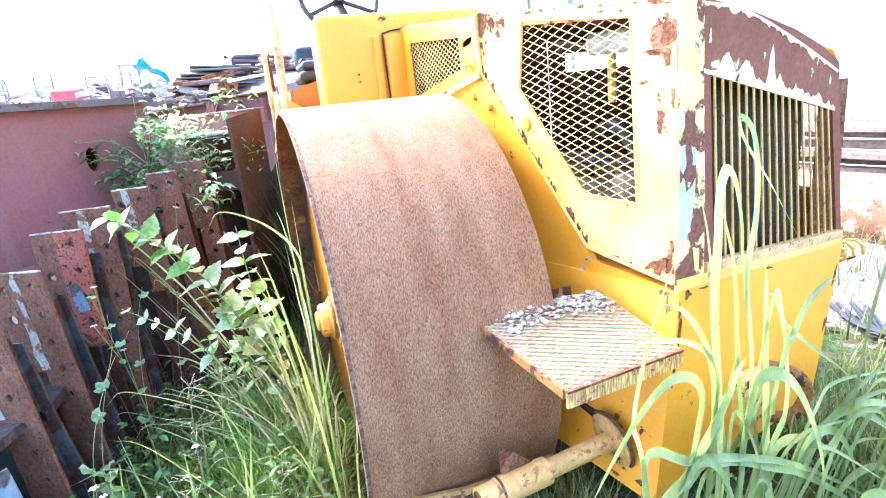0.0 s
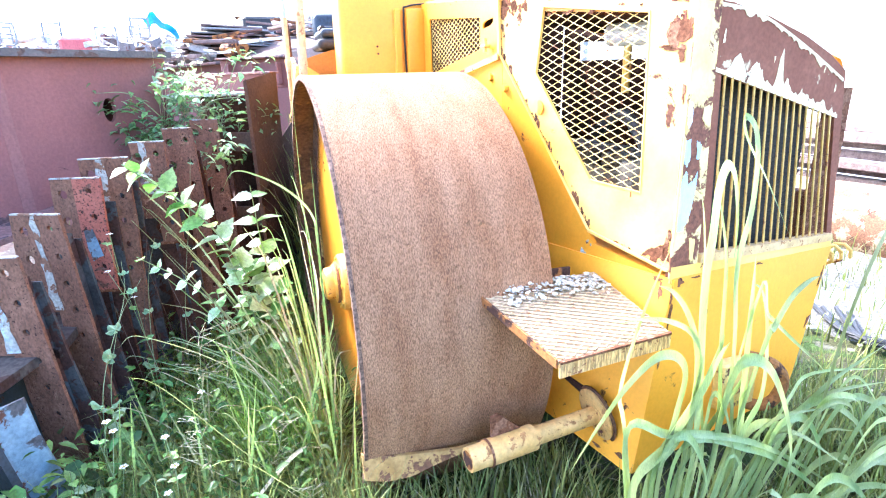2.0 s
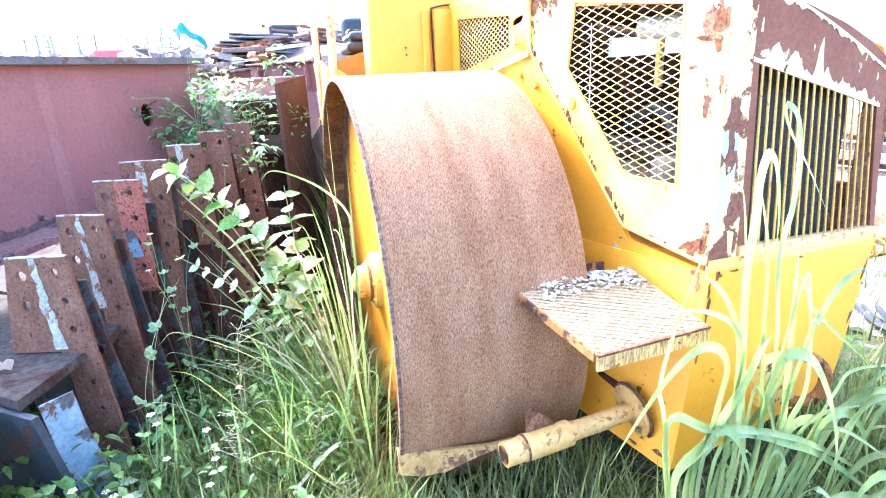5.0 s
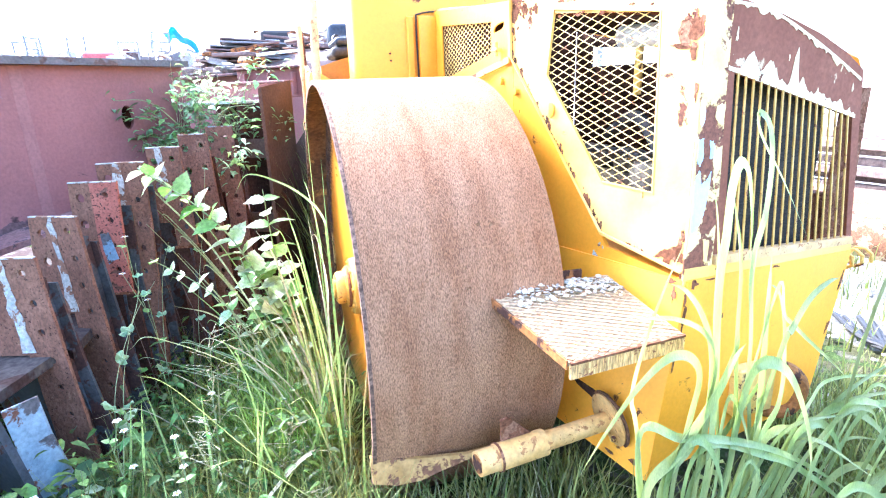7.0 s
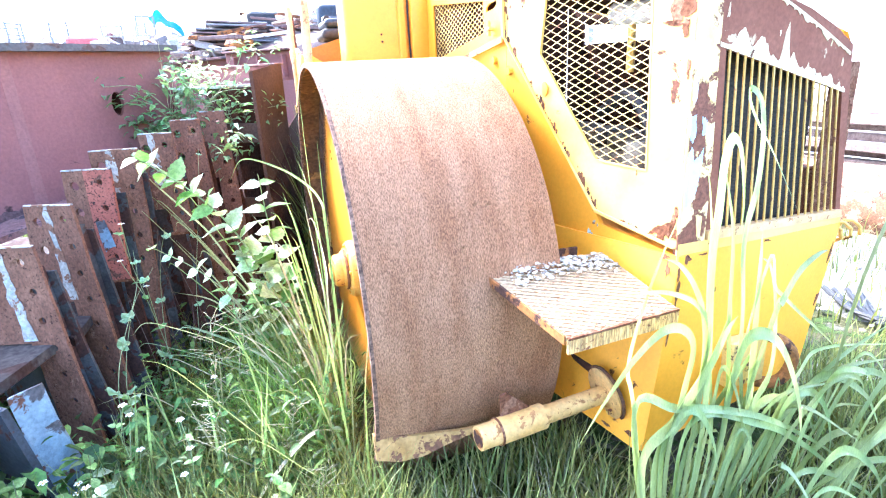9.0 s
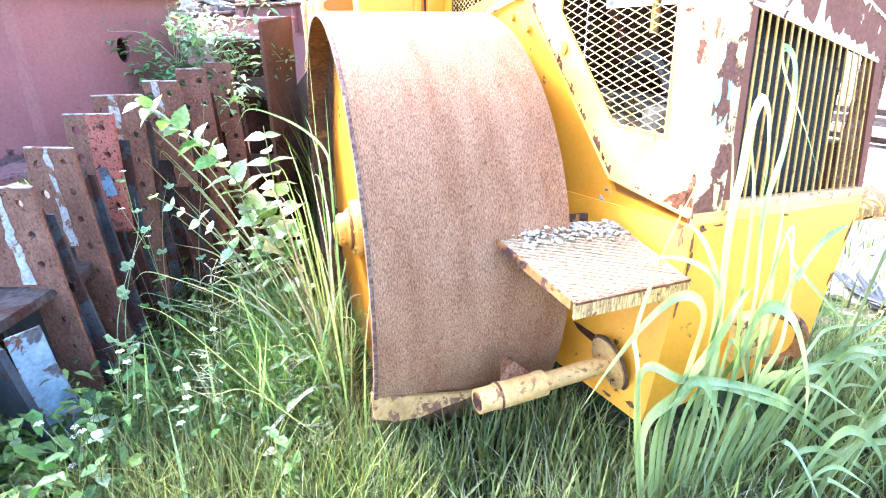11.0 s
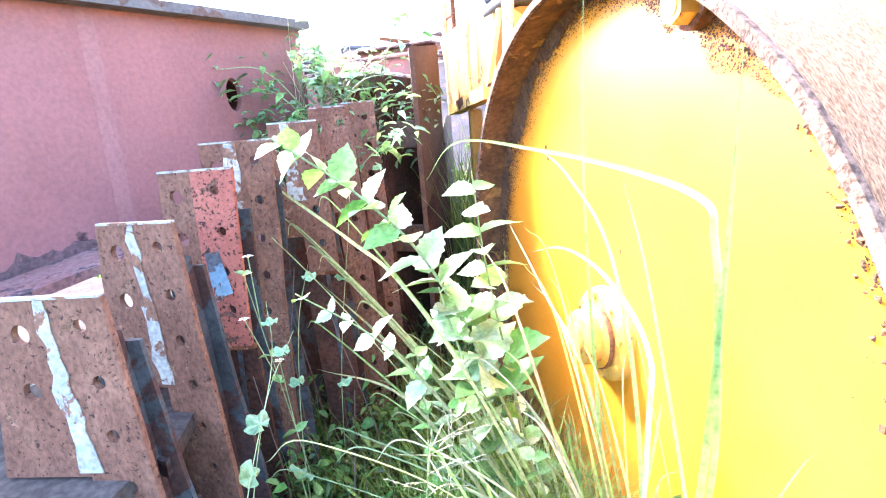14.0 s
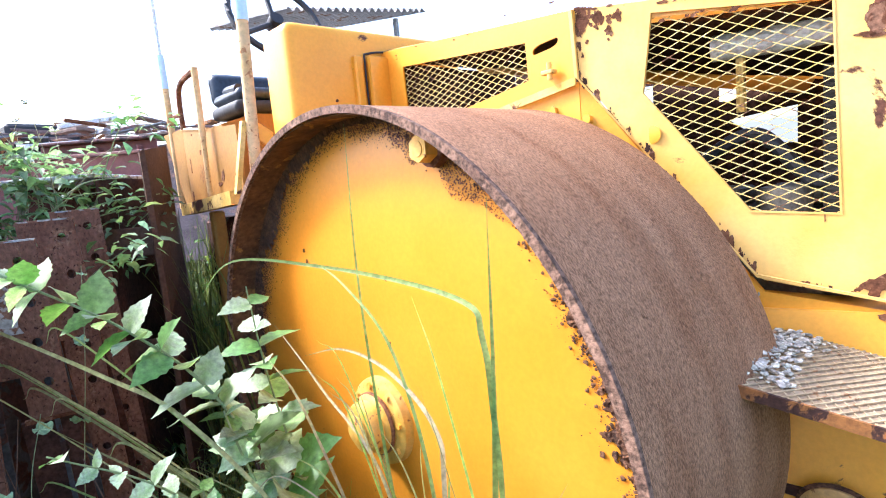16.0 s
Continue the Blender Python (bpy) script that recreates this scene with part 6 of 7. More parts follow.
slab("dark_tank", 0.30, 7.6, 2.30, 0.8, 0.7, 0.30, 0.2, 0.0, "black", "dark square tank on the heap", "tank")
slab("rusty_crate", -0.20, 6.0, 1.93, 0.26, 0.25, 0.24, 0.6, 0.6, "rust_orange", "tilted rusty steel crate", "crate")
slab("red_cabinet", -2.20, 7.0, 2.02, 0.36, 0.3, 0.22, 0.2, 0.0, "plastic_red", "faded red metal cabinet among the scrap", "cabinet")
bm = bmesh.new()
for j in range(7):
    for i in range(9):
        bm.verts.new((-1.50 + 0.058 * i, 8.2 + 0.1 * j, 2.60 - 0.075 * max(0, i - 2) * 0.55 - 0.05 * max(0, 2 - i) + 0.07 * noise.noise(Vector((i * 0.5, j * 0.5, 9))) - 0.02 * j))
bm.verts.ensure_lookup_table()
for j in range(6):
    for i in range(8):
        bm.faces.new([bm.verts[k] for k in (j * 9 + i, j * 9 + i + 1, (j + 1) * 9 + i + 1, (j + 1) * 9 + i)])
bmesh.ops.solidify(bm, geom=list(bm.faces), thickness=0.05)
tagged(part("tarpaulin", bm, "teal"), "teal plastic tarpaulin draped over scrap", "tarpaulin")


def wire_chair(x, y, z, rz, s, mat):
    c = thing("chair_frame", "bare bent-tube chair frame on the scrap heap", "chair frame", "chair frames")
    m = Matrix.LocRotScale((x, y, z), Euler((0, 0, rz)), (s, s, s))
    for k in (0.0, 0.42):
        pts = [m @ Vector(p) for p in ((k, 0.4, 0.0), (k, 0.38, 0.4), (k, 0.02, 0.42), (k, 0.0, 0.85))]
        part("side_tube", tube(bent(pts, 4), 0.014, 5), mat, c)
    for h in (0.82, 0.6):
        part("cross_tube", rod(bmesh.new(), m @ Vector((0, 0.01, h)), m @ Vector((0.42, 0.01, h)), 0.012, 5), mat, c)
    part("seat_tube", rod(bmesh.new(), m @ Vector((0, 0.36, 0.41)), m @ Vector((0.42, 0.36, 0.41)), 0.012, 5), mat, c)


for x, y, z, rz, s in ((-2.9, 6.6, 1.72, 1.2, 0.75), (-1.5, 7.0, 1.85, 0.5, 0.7), (-3.3, 7.4, 1.70, 0.3, 0.8), (-2.75, 7.8, 1.78, -0.4, 0.8), (-2.0, 7.3, 1.72, 0.2, 0.75), (-3.9, 8.2, 1.62, 0.9, 0.8), (-1.7, 8.2, 1.85, -0.8, 0.7)):
    wire_chair(x, y, z + 0.08, rz, s * 0.8, "grey_steel")

# far side of the roller: rails, painted pipe, gravel
bm = bmesh.new()
for i in range(24):
    for j in range(20):
        x, y = 1.7 + 4.2 * i / 23, -2.2 + 4.4 * j / 19
        e = max(0.0, min(i, 23 - i, j, 19 - j) / 4 - 0.9 - 0.8 * noise.noise(Vector((x * 0.9, y * 0.9, 4))))
        bm.verts.new((x, y, ground_height(x, y) - 0.03 + 0.075 * min(1, e) * (0.9 + 0.6 * noise.noise(Vector((x * 2, y * 2, 1))))))
bm.verts.ensure_lookup_table()
for i in range(23):
    for j in range(19):
        bm.faces.new([bm.verts[k] for k in (i * 20 + j, (i + 1) * 20 + j, (i + 1) * 20 + j + 1, i * 20 + j + 1)])
tagged(part("gravel_patch", bm, "gravel"), "pale gravel and rubble patch beside the roller", "gravel", kind="stuff")
pipe_m = Matrix.Translation((4.0, 0.55, 0.36)) @ Matrix.Rotation(radians(90), 4, "X") @ Matrix.Rotation(radians(12), 4, "Y")
big = part("painted_pipe", turned([(0.25, -1.5), (0.30, -1.5), (0.30, -0.4), (0.305, -0.38), (0.305, -0.34), (0.30, -0.32), (0.30, 1.6), (0.25, 1.6)], pipe_m, 40), "cream_rust")
tagged(big, "large steel pipe with peeling cream paint over rust", "pipe")
for i in range(11):
    y0, z0 = 0.9 + g.uniform(-0.15, 0.15), 0.06 + 0.085 * i
    slab("stacked_rail", 5.3 + 0.13 * (i % 3), y0 + 0.4, z0, 0.14, 3.6, 0.075, g.uniform(-0.08, 0.08) + 0.06, 0.0, "timber", "weathered beam in a stack beside the pipe", "beam", "stacked beams")
rubble = []
for k in range(5):
    bm = bmesh.new()
    bmesh.ops.create_icosphere(bm, subdivisions=1, radius=0.05)
    for v in bm.verts:
        v.co *= g.uniform(0.65, 1.25)
        v.co.z *= 0.6
    rubble.append(mesh_of(bm, "rubble_stone", M["stone"]))
for i in range(120):
    x, y = 1.6 + 2.4 * g.random() ** 1.3, g.uniform(-1.6, 0.9)
    f = 0.25 + 1.0 * g.random() ** 3
    ob = new("rubble_stone", rubble[i % 5])
    ob.matrix_basis = Matrix.LocRotScale((x, y, ground_height(x, y) + 0.025 + 0.01 * f), Euler((g.random() * 0.4, g.random() * 0.4, g.random() * 6)), (f, f, f))
    tagged(ob, "pale broken stone lying on the gravel", "stone", "rubble stones")
slab("blue_container", 8.4, 2.75, 0.50, 0.25, 0.22, 0.70, 0.3, 0.0, "teal", "blue plastic container far off in the yard", "container")
part("black_hose", tube(bent([(2.9, 0.3, 0.1), (3.2, -0.2, 0.13), (3.0, -0.7, 0.1), (3.5, -1.2, 0.11)]), 0.022, 8), "black")
tagged(bpy.data.objects["black_hose"], "black rubber hose lying on the gravel", "hose")
for k in range(4):                                    # bundle of hoses on the gravel
    pts = [(2.72 - 0.03 * k, -0.18 + 0.05 * k), (2.44, -0.44 + 0.03 * k), (2.46 + 0.02 * k, -0.52 - 0.02 * k), (2.40 + 0.03 * k, -0.66 - 0.03 * k), (2.24 + 0.05 * k, -0.84 - 0.02 * k), (2.0 + 0.06 * k, -1.06)]
    hz = part("rubber_hose", tube(bent([(x, y, ground_height(x, y) + 0.045 + 0.012 * (k % 2)) for x, y in pts], 6), 0.013, 7), "black")
    tagged(hz, "black rubber hose snaking over the gravel", "hose", "bundle of hoses")
sp = [(1.36 + 0.006 * k, -0.80 + 0.03 * math.cos(k * 0.9), 0.90 + 0.03 * math.sin(k * 0.9)) for k in range(40)]
part("coil_spring", tube(sp, 0.006, 6), "yellow_dirty", roller, "small coil spring on the far corner")

# glowing sheet added beyond the far yard to whiten the horizon
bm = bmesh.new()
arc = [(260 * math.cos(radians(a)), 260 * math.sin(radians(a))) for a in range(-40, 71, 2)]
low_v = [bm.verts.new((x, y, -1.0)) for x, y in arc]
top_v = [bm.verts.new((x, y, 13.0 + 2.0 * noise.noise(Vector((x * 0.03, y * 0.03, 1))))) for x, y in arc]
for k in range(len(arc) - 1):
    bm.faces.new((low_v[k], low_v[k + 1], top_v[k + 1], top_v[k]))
haze = bpy.data.materials.new("haze_glow")
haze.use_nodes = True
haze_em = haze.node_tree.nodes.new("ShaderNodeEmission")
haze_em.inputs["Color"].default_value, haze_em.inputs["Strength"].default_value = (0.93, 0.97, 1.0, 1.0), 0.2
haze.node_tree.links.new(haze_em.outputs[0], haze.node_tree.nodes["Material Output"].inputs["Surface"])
tagged(part("backdrop", bm, haze), "glowing sheet added as bright haze on the far horizon", "backdrop", kind="structure")

# shed with a zinc roof
shed = thing("open_shed", "open shed with a corrugated zinc roof on thin posts", "shed")
bm = bmesh.new()
cols = []
for i in range(121):
    x = 3.2 + 2.6 * i / 120
    z = 3.74 + 0.125 * (x - 2.4) + 0.035 * math.sin(i * 2 * math.pi / 6)
    cols.append((bm.verts.new((x, 6.0, z)), bm.verts.new((x, 9.0, z + 0.5))))
for a, b in zip(cols, cols[1:]):
    bm.faces.new((a[0], b[0], b[1], a[1]))
bmesh.ops.solidify(bm, geom=list(bm.faces), thickness=0.01)
part("zinc_roof", bm, "zinc", shed)
for x, y in ((5.35, 6.3), (5.9, 8.6)):
    part("shed_post", rod(bmesh.new(), (x, y, 0.0), (x, y, 4.05), 0.05, 10), "grey_steel", shed)

# ---- plants ----
rs = np.random.RandomState(4)


def blades_mesh(name, base, length, width, azimuth, lean, curl, material, segs=5):
    """Many ribbons: base (n, 3), the rest (n,). lean: first tilt from upright, curl: further bend along the blade (radians)."""
    n = len(base)
    s = np.linspace(0, 1, segs + 1)
    ang = lean[:, None] + curl[:, None] * s[None, :] ** 1.4
    step = (length / segs)[:, None]
    dr, dz = np.sin(ang) * step, np.cos(ang) * step
    r = np.concatenate([np.zeros((n, 1)), np.cumsum(dr[:, :-1], 1)], 1)
    z = np.concatenate([np.zeros((n, 1)), np.cumsum(dz[:, :-1], 1)], 1)
    ca, sa = np.cos(azimuth)[:, None], np.sin(azimuth)[:, None]
    cx, cy, cz = base[:, 0:1] + r * ca, base[:, 1:2] + r * sa, base[:, 2:3] + z
    w = (width[:, None] / 2) * np.clip(1.02 - s[None, :] ** 2.2, 0.03, 1)
    left = np.stack([cx - sa * w, cy + ca * w, cz], 2)
    right = np.stack([cx + sa * w, cy - ca * w, cz], 2)
    verts = np.stack([left, right], 2).reshape(-1, 3)
    k = np.arange(n)[:, None] * (2 * (segs + 1)) + np.arange(segs)[None, :] * 2
    faces = np.stack([k, k + 1, k + 3, k + 2], 2).reshape(-1, 4)
    me = bpy.data.meshes.new(name)
    me.from_pydata(verts.tolist(), [], faces.tolist())
    me.materials.append(material)
    me.polygons.foreach_set("use_smooth", [True] * len(me.polygons))
    return me


def ground_z(xy):
    return np.array([ground_height(x, y) for x, y in xy])


def scatter(n, x0, x1, y0, y1):
    xy = np.stack([rs.uniform(x0, x1, n), rs.uniform(y0, y1, n)], 1)
    dens = np.array([noise.noise(Vector((x * 2.2, y * 2.2, 5.0))) for x, y in xy])
    xy = xy[dens + rs.uniform(-0.6, 0.6, n) > -0.25]
    inside = (xy[:, 0] > -0.01) & (xy[:, 0] < 0.60) & (xy[:, 1] > -0.62) & (xy[:, 1] < 0.62)
    nose_in = (xy[:, 0] > 0.66) & (xy[:, 0] < 1.36) & (xy[:, 1] > -0.95) & (xy[:, 1] < 1.9)
    return xy[~inside & ~nose_in]


def lawn(name, n, area, lo, hi, wlo, whi, mat, label, lean=0.35, curl=1.1):
    xy = scatter(n, *area)
    k = len(xy)
    base = np.concatenate([xy, ground_z(xy)[:, None] - 0.01], 1)
    me = blades_mesh(name, base, rs.uniform(lo, hi, k), rs.uniform(wlo, whi, k), rs.uniform(0, 6.283, k), np.abs(rs.normal(0, lean, k)), rs.uniform(0.2, curl, k), M[mat])
    return tagged(new(name, me), label, "grass", kind="stuff")


lawn("grass", 6500, (-0.80, 0.02, -0.95, 1.5), 0.10, 0.34, 0.003, 0.009, "grass", "thick green grass between the posts and the drum")
lawn("grass", 14000, (-0.80, 1.9, -1.6, -0.60), 0.12, 0.32, 0.004, 0.009, "grass", "tangled green grass in front of the roller")
lawn("grass", 3500, (-1.7, -0.75, -1.3, -0.6), 0.12, 0.32, 0.005, 0.011, "grass", "green grass round the foot of the posts")
lawn("grass", 5000, (-3.2, -1.5, -1.8, 1.0), 0.15, 0.40, 0.005, 0.011, "grass", "rank grass beside the deck")
lawn("grass", 900, (0.0, 0.30, 0.80, 2.0), 0.50, 1.15, 0.006, 0.012, "grass", "tall grass under the platform", 0.2, 0.8)
lawn("grass", 1600, (-0.05, 0.7, 0.9, 3.0), 0.35, 0.85, 0.006, 0.012, "grass", "tall grass behind the drum", 0.3, 1.0)
lawn("grass", 4200, (1.35, 4.2, -1.8, 1.2), 0.08, 0.24, 0.004, 0.009, "grass", "thin grass on the gravel")
lawn("grass", 1500, (-0.1, 0.9, 0.75, 2.6), 0.10, 0.28, 0.006, 0.012, "grass", "tall grass under the roller's platform")
lawn("grass", 7000, (-0.75, 0.02, -0.95, 1.2), 0.18, 0.42, 0.002, 0.005, "grass", "fine thin grass in the gap beside the drum", 0.5, 1.5)
lawn("dry_grass", 1500, (-0.6, 1.3, -1.3, -0.55), 0.10, 0.30, 0.003, 0.006, "grass_dry", "dry straw among the grass", 0.7, 1.6)
lawn("grass", 9000, (-7, 6, 2.8, 9.0), 0.15, 0.5, 0.01, 0.02, "grass", "rough weeds among the scrap heaps")


def leaf_outline(length, width, fold=0.25, droop=0.3, n=11):
    """Pointed leaf along +x, in two halves folded along the midrib."""
    bm = bmesh.new()
    mid, lf, rt = [], [], []
    for i in range(n + 1):
        t = i / n
        w = width * 0.5 * math.sin(math.pi * t ** 0.75) ** 0.9 * (1.0 if 0 < i < n else 0.0) * (1.06 if i % 2 else 0.90)
        x, z = length * t, -droop * length * t * t
        mid.append(bm.verts.new((x, 0, z)))
        lf.append(bm.verts.new((x - 0.05 * length * (w > 0), w, z + fold * w)) if 0 < i < n else mid[-1])
        rt.append(bm.verts.new((x - 0.05 * length * (w > 0), -w, z + fold * w)) if 0 < i < n else mid[-1])
    for i in range(n):
        for s in (lf, rt):
            vs = []
            for v in (mid[i], mid[i + 1], s[i + 1], s[i]):
                if v not in vs:
                    vs.append(v)
            if len(vs) > 2:
                bm.faces.new(vs)
    return bm


def aim(place, direction, up=(0, 0, 1), s=1.0, roll=0.0):
    d = Vector(direction).normalized()
    u = Vector(up)
    y = u.cross(d)
    y = y.normalized() if y.length > 1e-4 else Vector((0, 1, 0))
    z = d.cross(y)
    m = Matrix((d, y, z)).transposed().to_4x4()
    return Matrix.Translation(place) @ m @ Matrix.Rotation(roll, 4, "X") @ Matrix.Scale(s, 4)


LEAVES = {}
for k, (mat, l, w, dr) in {"leaf": ("leaf", 0.075, 0.050, 0.25), "creep": ("creeper_leaf", 0.05, 0.06, 0.1), "pale": ("leaf_pale", 0.07, 0.048, 0.3), "young": ("leaf_pale", 0.045, 0.02, 0.1), "round": ("leaf", 0.05, 0.05, 0.1)}.items():
    LEAVES[k] = mesh_of(leaf_outline(l, w, 0.25, dr), "leaf", M[mat])
    LEAVES[k].polygons.foreach_set("use_smooth", [True] * len(LEAVES[k].polygons))
bm = bmesh.new()                                      # lobed creeper leaf
hub_v = bm.verts.new((0.004, 0, 0.0))
rim_v = []
for k in range(31):
    a = math.pi * (-0.94 + 1.88 * k / 30)
    r = 0.030 * (0.80 + 0.20 * abs(math.cos(2.5 * a))) * (1.0 + 0.12 * math.cos(a))
    rim_v.append(bm.verts.new((0.012 + r * math.cos(a), r * math.sin(a), 0.006 * math.cos(5 * a) - 0.004)))
for k in range(30):
    bm.faces.new((hub_v, rim_v[k], rim_v[k + 1]))
LEAVES["creep"] = mesh_of(bm, "leaf", M["creeper_leaf"])


def add_leaf(parent, kind, m):
    ob = new("leaf", LEAVES[kind])
    ob.parent = parent
    ob.matrix_basis = m
    return ob


def sprig(parent, pts, r, start, gap, size, kinds, rnd, pair=True):
    """A stem with opposite leaves from the share `start` of its length on."""
    line = bent(pts, 10)
    part("stem", tube(line, r, 6, 0.45), "stem", parent)
    dist = [0.0]
    for a, b in zip(line, line[1:]):
        dist.append(dist[-1] + (b - a).length)
    s = start * dist[-1]
    turn = rnd.random() * 3
    while s <= dist[-1] + 1e-6:
        i = min(range(len(dist)), key=lambda q: abs(dist[q] - s))
        d = (line[min(i + 1, len(line) - 1)] - line[max(i - 1, 0)]).normalized()
        side_v = d.cross(Vector((0, 0, 1))).normalized()
        up_v = side_v.cross(d)
        f = size * (1.0 - 0.45 * (s / dist[-1] - start) / max(0.01, 1 - start))
        for sg in ((1, -1) if pair else (1,)):
            out = math.cos(turn) * side_v + math.sin(turn) * up_v
            dirn = 0.45 * d + sg * out + Vector((0, 0, rnd.uniform(-0.35, 0.25)))
            add_leaf(parent, rnd.choice(kinds), aim(line[i], dirn, (rnd.uniform(-.3, .3), rnd.uniform(-.3, .3) - 0.3, 1), f * rnd.uniform(0.8, 1.25), rnd.uniform(-0.5, 0.5)))
        turn += 1.35
        s += gap * rnd.uniform(0.75, 1.25)
    return line


rp = random.Random(17)
shrub = thing("leafy_shrub", "leaning wild shrub with pointed pale green leaves", "shrub")
sprig(shrub, [(-0.047, -0.114, 0.121), (-0.156, -0.062, 0.557), (-0.297, -0.024, 0.931), (-0.423, 0.017, 1.103), (-0.589, 0.062, 1.240)], 0.0045, 0.46, 0.036, 1.45, ["pale", "leaf", "pale"], rp)
sprig(shrub, [(-0.129, -0.071, 0.455), (-0.171, -0.035, 0.759), (-0.196, -0.007, 0.961), (-0.207, 0.012, 1.144)], 0.0032, 0.45, 0.05, 1.4, ["pale", "leaf"], rp)
sprig(shrub, [(-0.112, -0.114, 0.304), (-0.284, -0.070, 0.627), (-0.429, -0.074, 0.840), (-0.576, -0.067, 0.961)], 0.0032, 0.35, 0.05, 0.95, ["pale", "leaf", "young"], rp)
sprig(shrub, [(-0.095, -0.143, 0.202), (-0.149, -0.211, 0.455), (-0.184, -0.210, 0.627)], 0.004, 0.25, 0.045, 0.8, ["leaf", "pale"], rp)
sprig(shrub, [(-0.198, -0.051, 0.101), (-0.291, -0.090, 0.354), (-0.345, -0.048, 0.607), (-0.360, -0.038, 0.789)], 0.004, 0.15, 0.045, 0.85, ["leaf"], rp)
sprig(shrub, [(-0.147, 0.009, 0.101), (-0.210, 0.055, 0.405), (-0.183, 0.081, 0.708)], 0.004, 0.15, 0.045, 0.9, ["leaf"], rp)

sprig(shrub, [(-0.151, -0.100, 0.354), (-0.225, -0.088, 0.607), (-0.280, -0.060, 0.810), (-0.307, -0.054, 0.931)], 0.004, 0.2, 0.042, 1.05, ["pale", "leaf"], rp)
sprig(shrub, [(-0.112, -0.084, 0.304), (-0.146, -0.026, 0.587), (-0.160, -0.008, 0.789)], 0.004, 0.2, 0.042, 1.05, ["leaf", "pale"], rp)
creeper = thing("creeper", "thin creeper with round leaves climbing the posts", "creeper")
for pts in ([(-0.66, -0.28, 0.15), (-0.70, -0.22, 0.5), (-0.66, -0.10, 0.75), (-0.60, 0.05, 0.85)], [(-0.60, 0.0, 0.1), (-0.62, 0.08, 0.5), (-0.60, 0.16, 0.8), (-0.56, 0.2, 0.95)], [(-0.55, 0.2, 0.1), (-0.52, 0.3, 0.6), (-0.45, 0.4, 1.0), (-0.42, 0.45, 1.2)], [(-0.72, -0.35, 0.2), (-0.70, -0.26, 0.6), (-0.64, -0.05, 0.82), (-0.64, 0.02, 0.93)]):
    sprig(creeper, pts, 0.0014, 0.45, 0.22, 0.85, ["creep"], rp, pair=False)

# flowering weeds
for bx, by, hh, dx in ((-0.62, -0.50, 0.62, -0.05), (-0.52, -0.58, 0.58, 0.04), (-0.72, -0.62, 0.5, -0.06), (-0.45, -0.35, 0.55, 0.03), (-0.80, -0.55, 0.45, 0.05), (-0.56, 0.05, 0.98, -0.12), (-0.62, 0.35, 1.15, -0.12), (-0.66, 0.3, 1.10, -0.14)):
    weed = thing("flowering_weed", "slender weed with small white flowers", "weed", "flowering weeds")
    line = sprig(weed, [(bx, by, 0.0), (bx + dx * 0.3, by + 0.02, hh * 0.4), (bx + dx, by + 0.01, hh)], 0.0018, 0.35, 0.12, 0.5, ["leaf"], rp)
    for q in range(3):
        tip = line[-1 - 2 * q] + Vector((rp.uniform(-0.05, 0.05), rp.uniform(-0.04, 0.04), rp.uniform(0.0, 0.05)))
        part("flower_stalk", rod(bmesh.new(), line[-3 - 2 * q], tip, 0.0012, 5), "stem", weed)
        bm = bmesh.new()
        for a in range(5):
            v = [bm.verts.new(tip + Vector((math.cos(a * 1.2566 + o) * r, math.sin(a * 1.2566 + o) * r, z))) for o, r, z in ((0, 0.002, 0), (-0.5, 0.009, 0.002), (0, 0.012, 0.001), (0.5, 0.009, 0.002))]
            bm.faces.new(v)
        part("flower", bm, "petal", weed, "five white petals")
        bm = bmesh.new()
        bmesh.ops.create_icosphere(bm, subdivisions=1, radius=0.003, matrix=Matrix.Translation(tip))
        part("flower_heart", bm, "pollen", weed)


def leaf_cloud(name, centres, n, spread, size, mat, seed):
    """Many small pointed leaves set round points along the twigs."""
    q = np.random.RandomState(seed)
    c = np.array(centres)[q.randint(0, len(centres), n)] + q.normal(0, 1, (n, 3)) * np.array(spread)
    az, el = q.uniform(0, 6.283, n), q.uniform(-0.7, 0.5, n)
    d = np.stack([np.cos(az) * np.cos(el), np.sin(az) * np.cos(el), np.sin(el)], 1)
    s = np.stack([-np.sin(az), np.cos(az), q.normal(0, 0.35, n)], 1)
    ln = q.uniform(*size, n)[:, None]
    up = np.array([0.0, 0.0, 1.0])
    drop = -0.22 * ln * up
    v = np.stack([c, c + d * ln * 0.30 + s * ln * 0.21 + up * ln * 0.07, c + d * ln * 0.66 + s * ln * 0.155 + up * ln * 0.02, c + d * ln * 0.96 + drop,
                  c + d * ln * 0.66 - s * ln * 0.155 + up * ln * 0.02, c + d * ln * 0.30 - s * ln * 0.21 + up * ln * 0.07, c + d * ln * 0.48 - up * ln * 0.03], 1)
    k = np.arange(n)[:, None] * 7
    faces = np.concatenate([k + [0, 1, 6], k + [1, 2, 6], k + [2, 3, 6], k + [3, 4, 6], k + [4, 5, 6], k + [5, 0, 6]], 0)
    me = bpy.data.meshes.new(name)
    me.from_pydata(v.reshape(-1, 3).tolist(), [], faces.tolist())
    me.materials.append(M[mat])
    me.polygons.foreach_set("use_smooth", [True] * len(me.polygons))
    return me


rv = random.Random(31)
vine = thing("climbing_vine", "bushy climbing vine with small green leaves over the steel posts", "vine")
pts_all = []
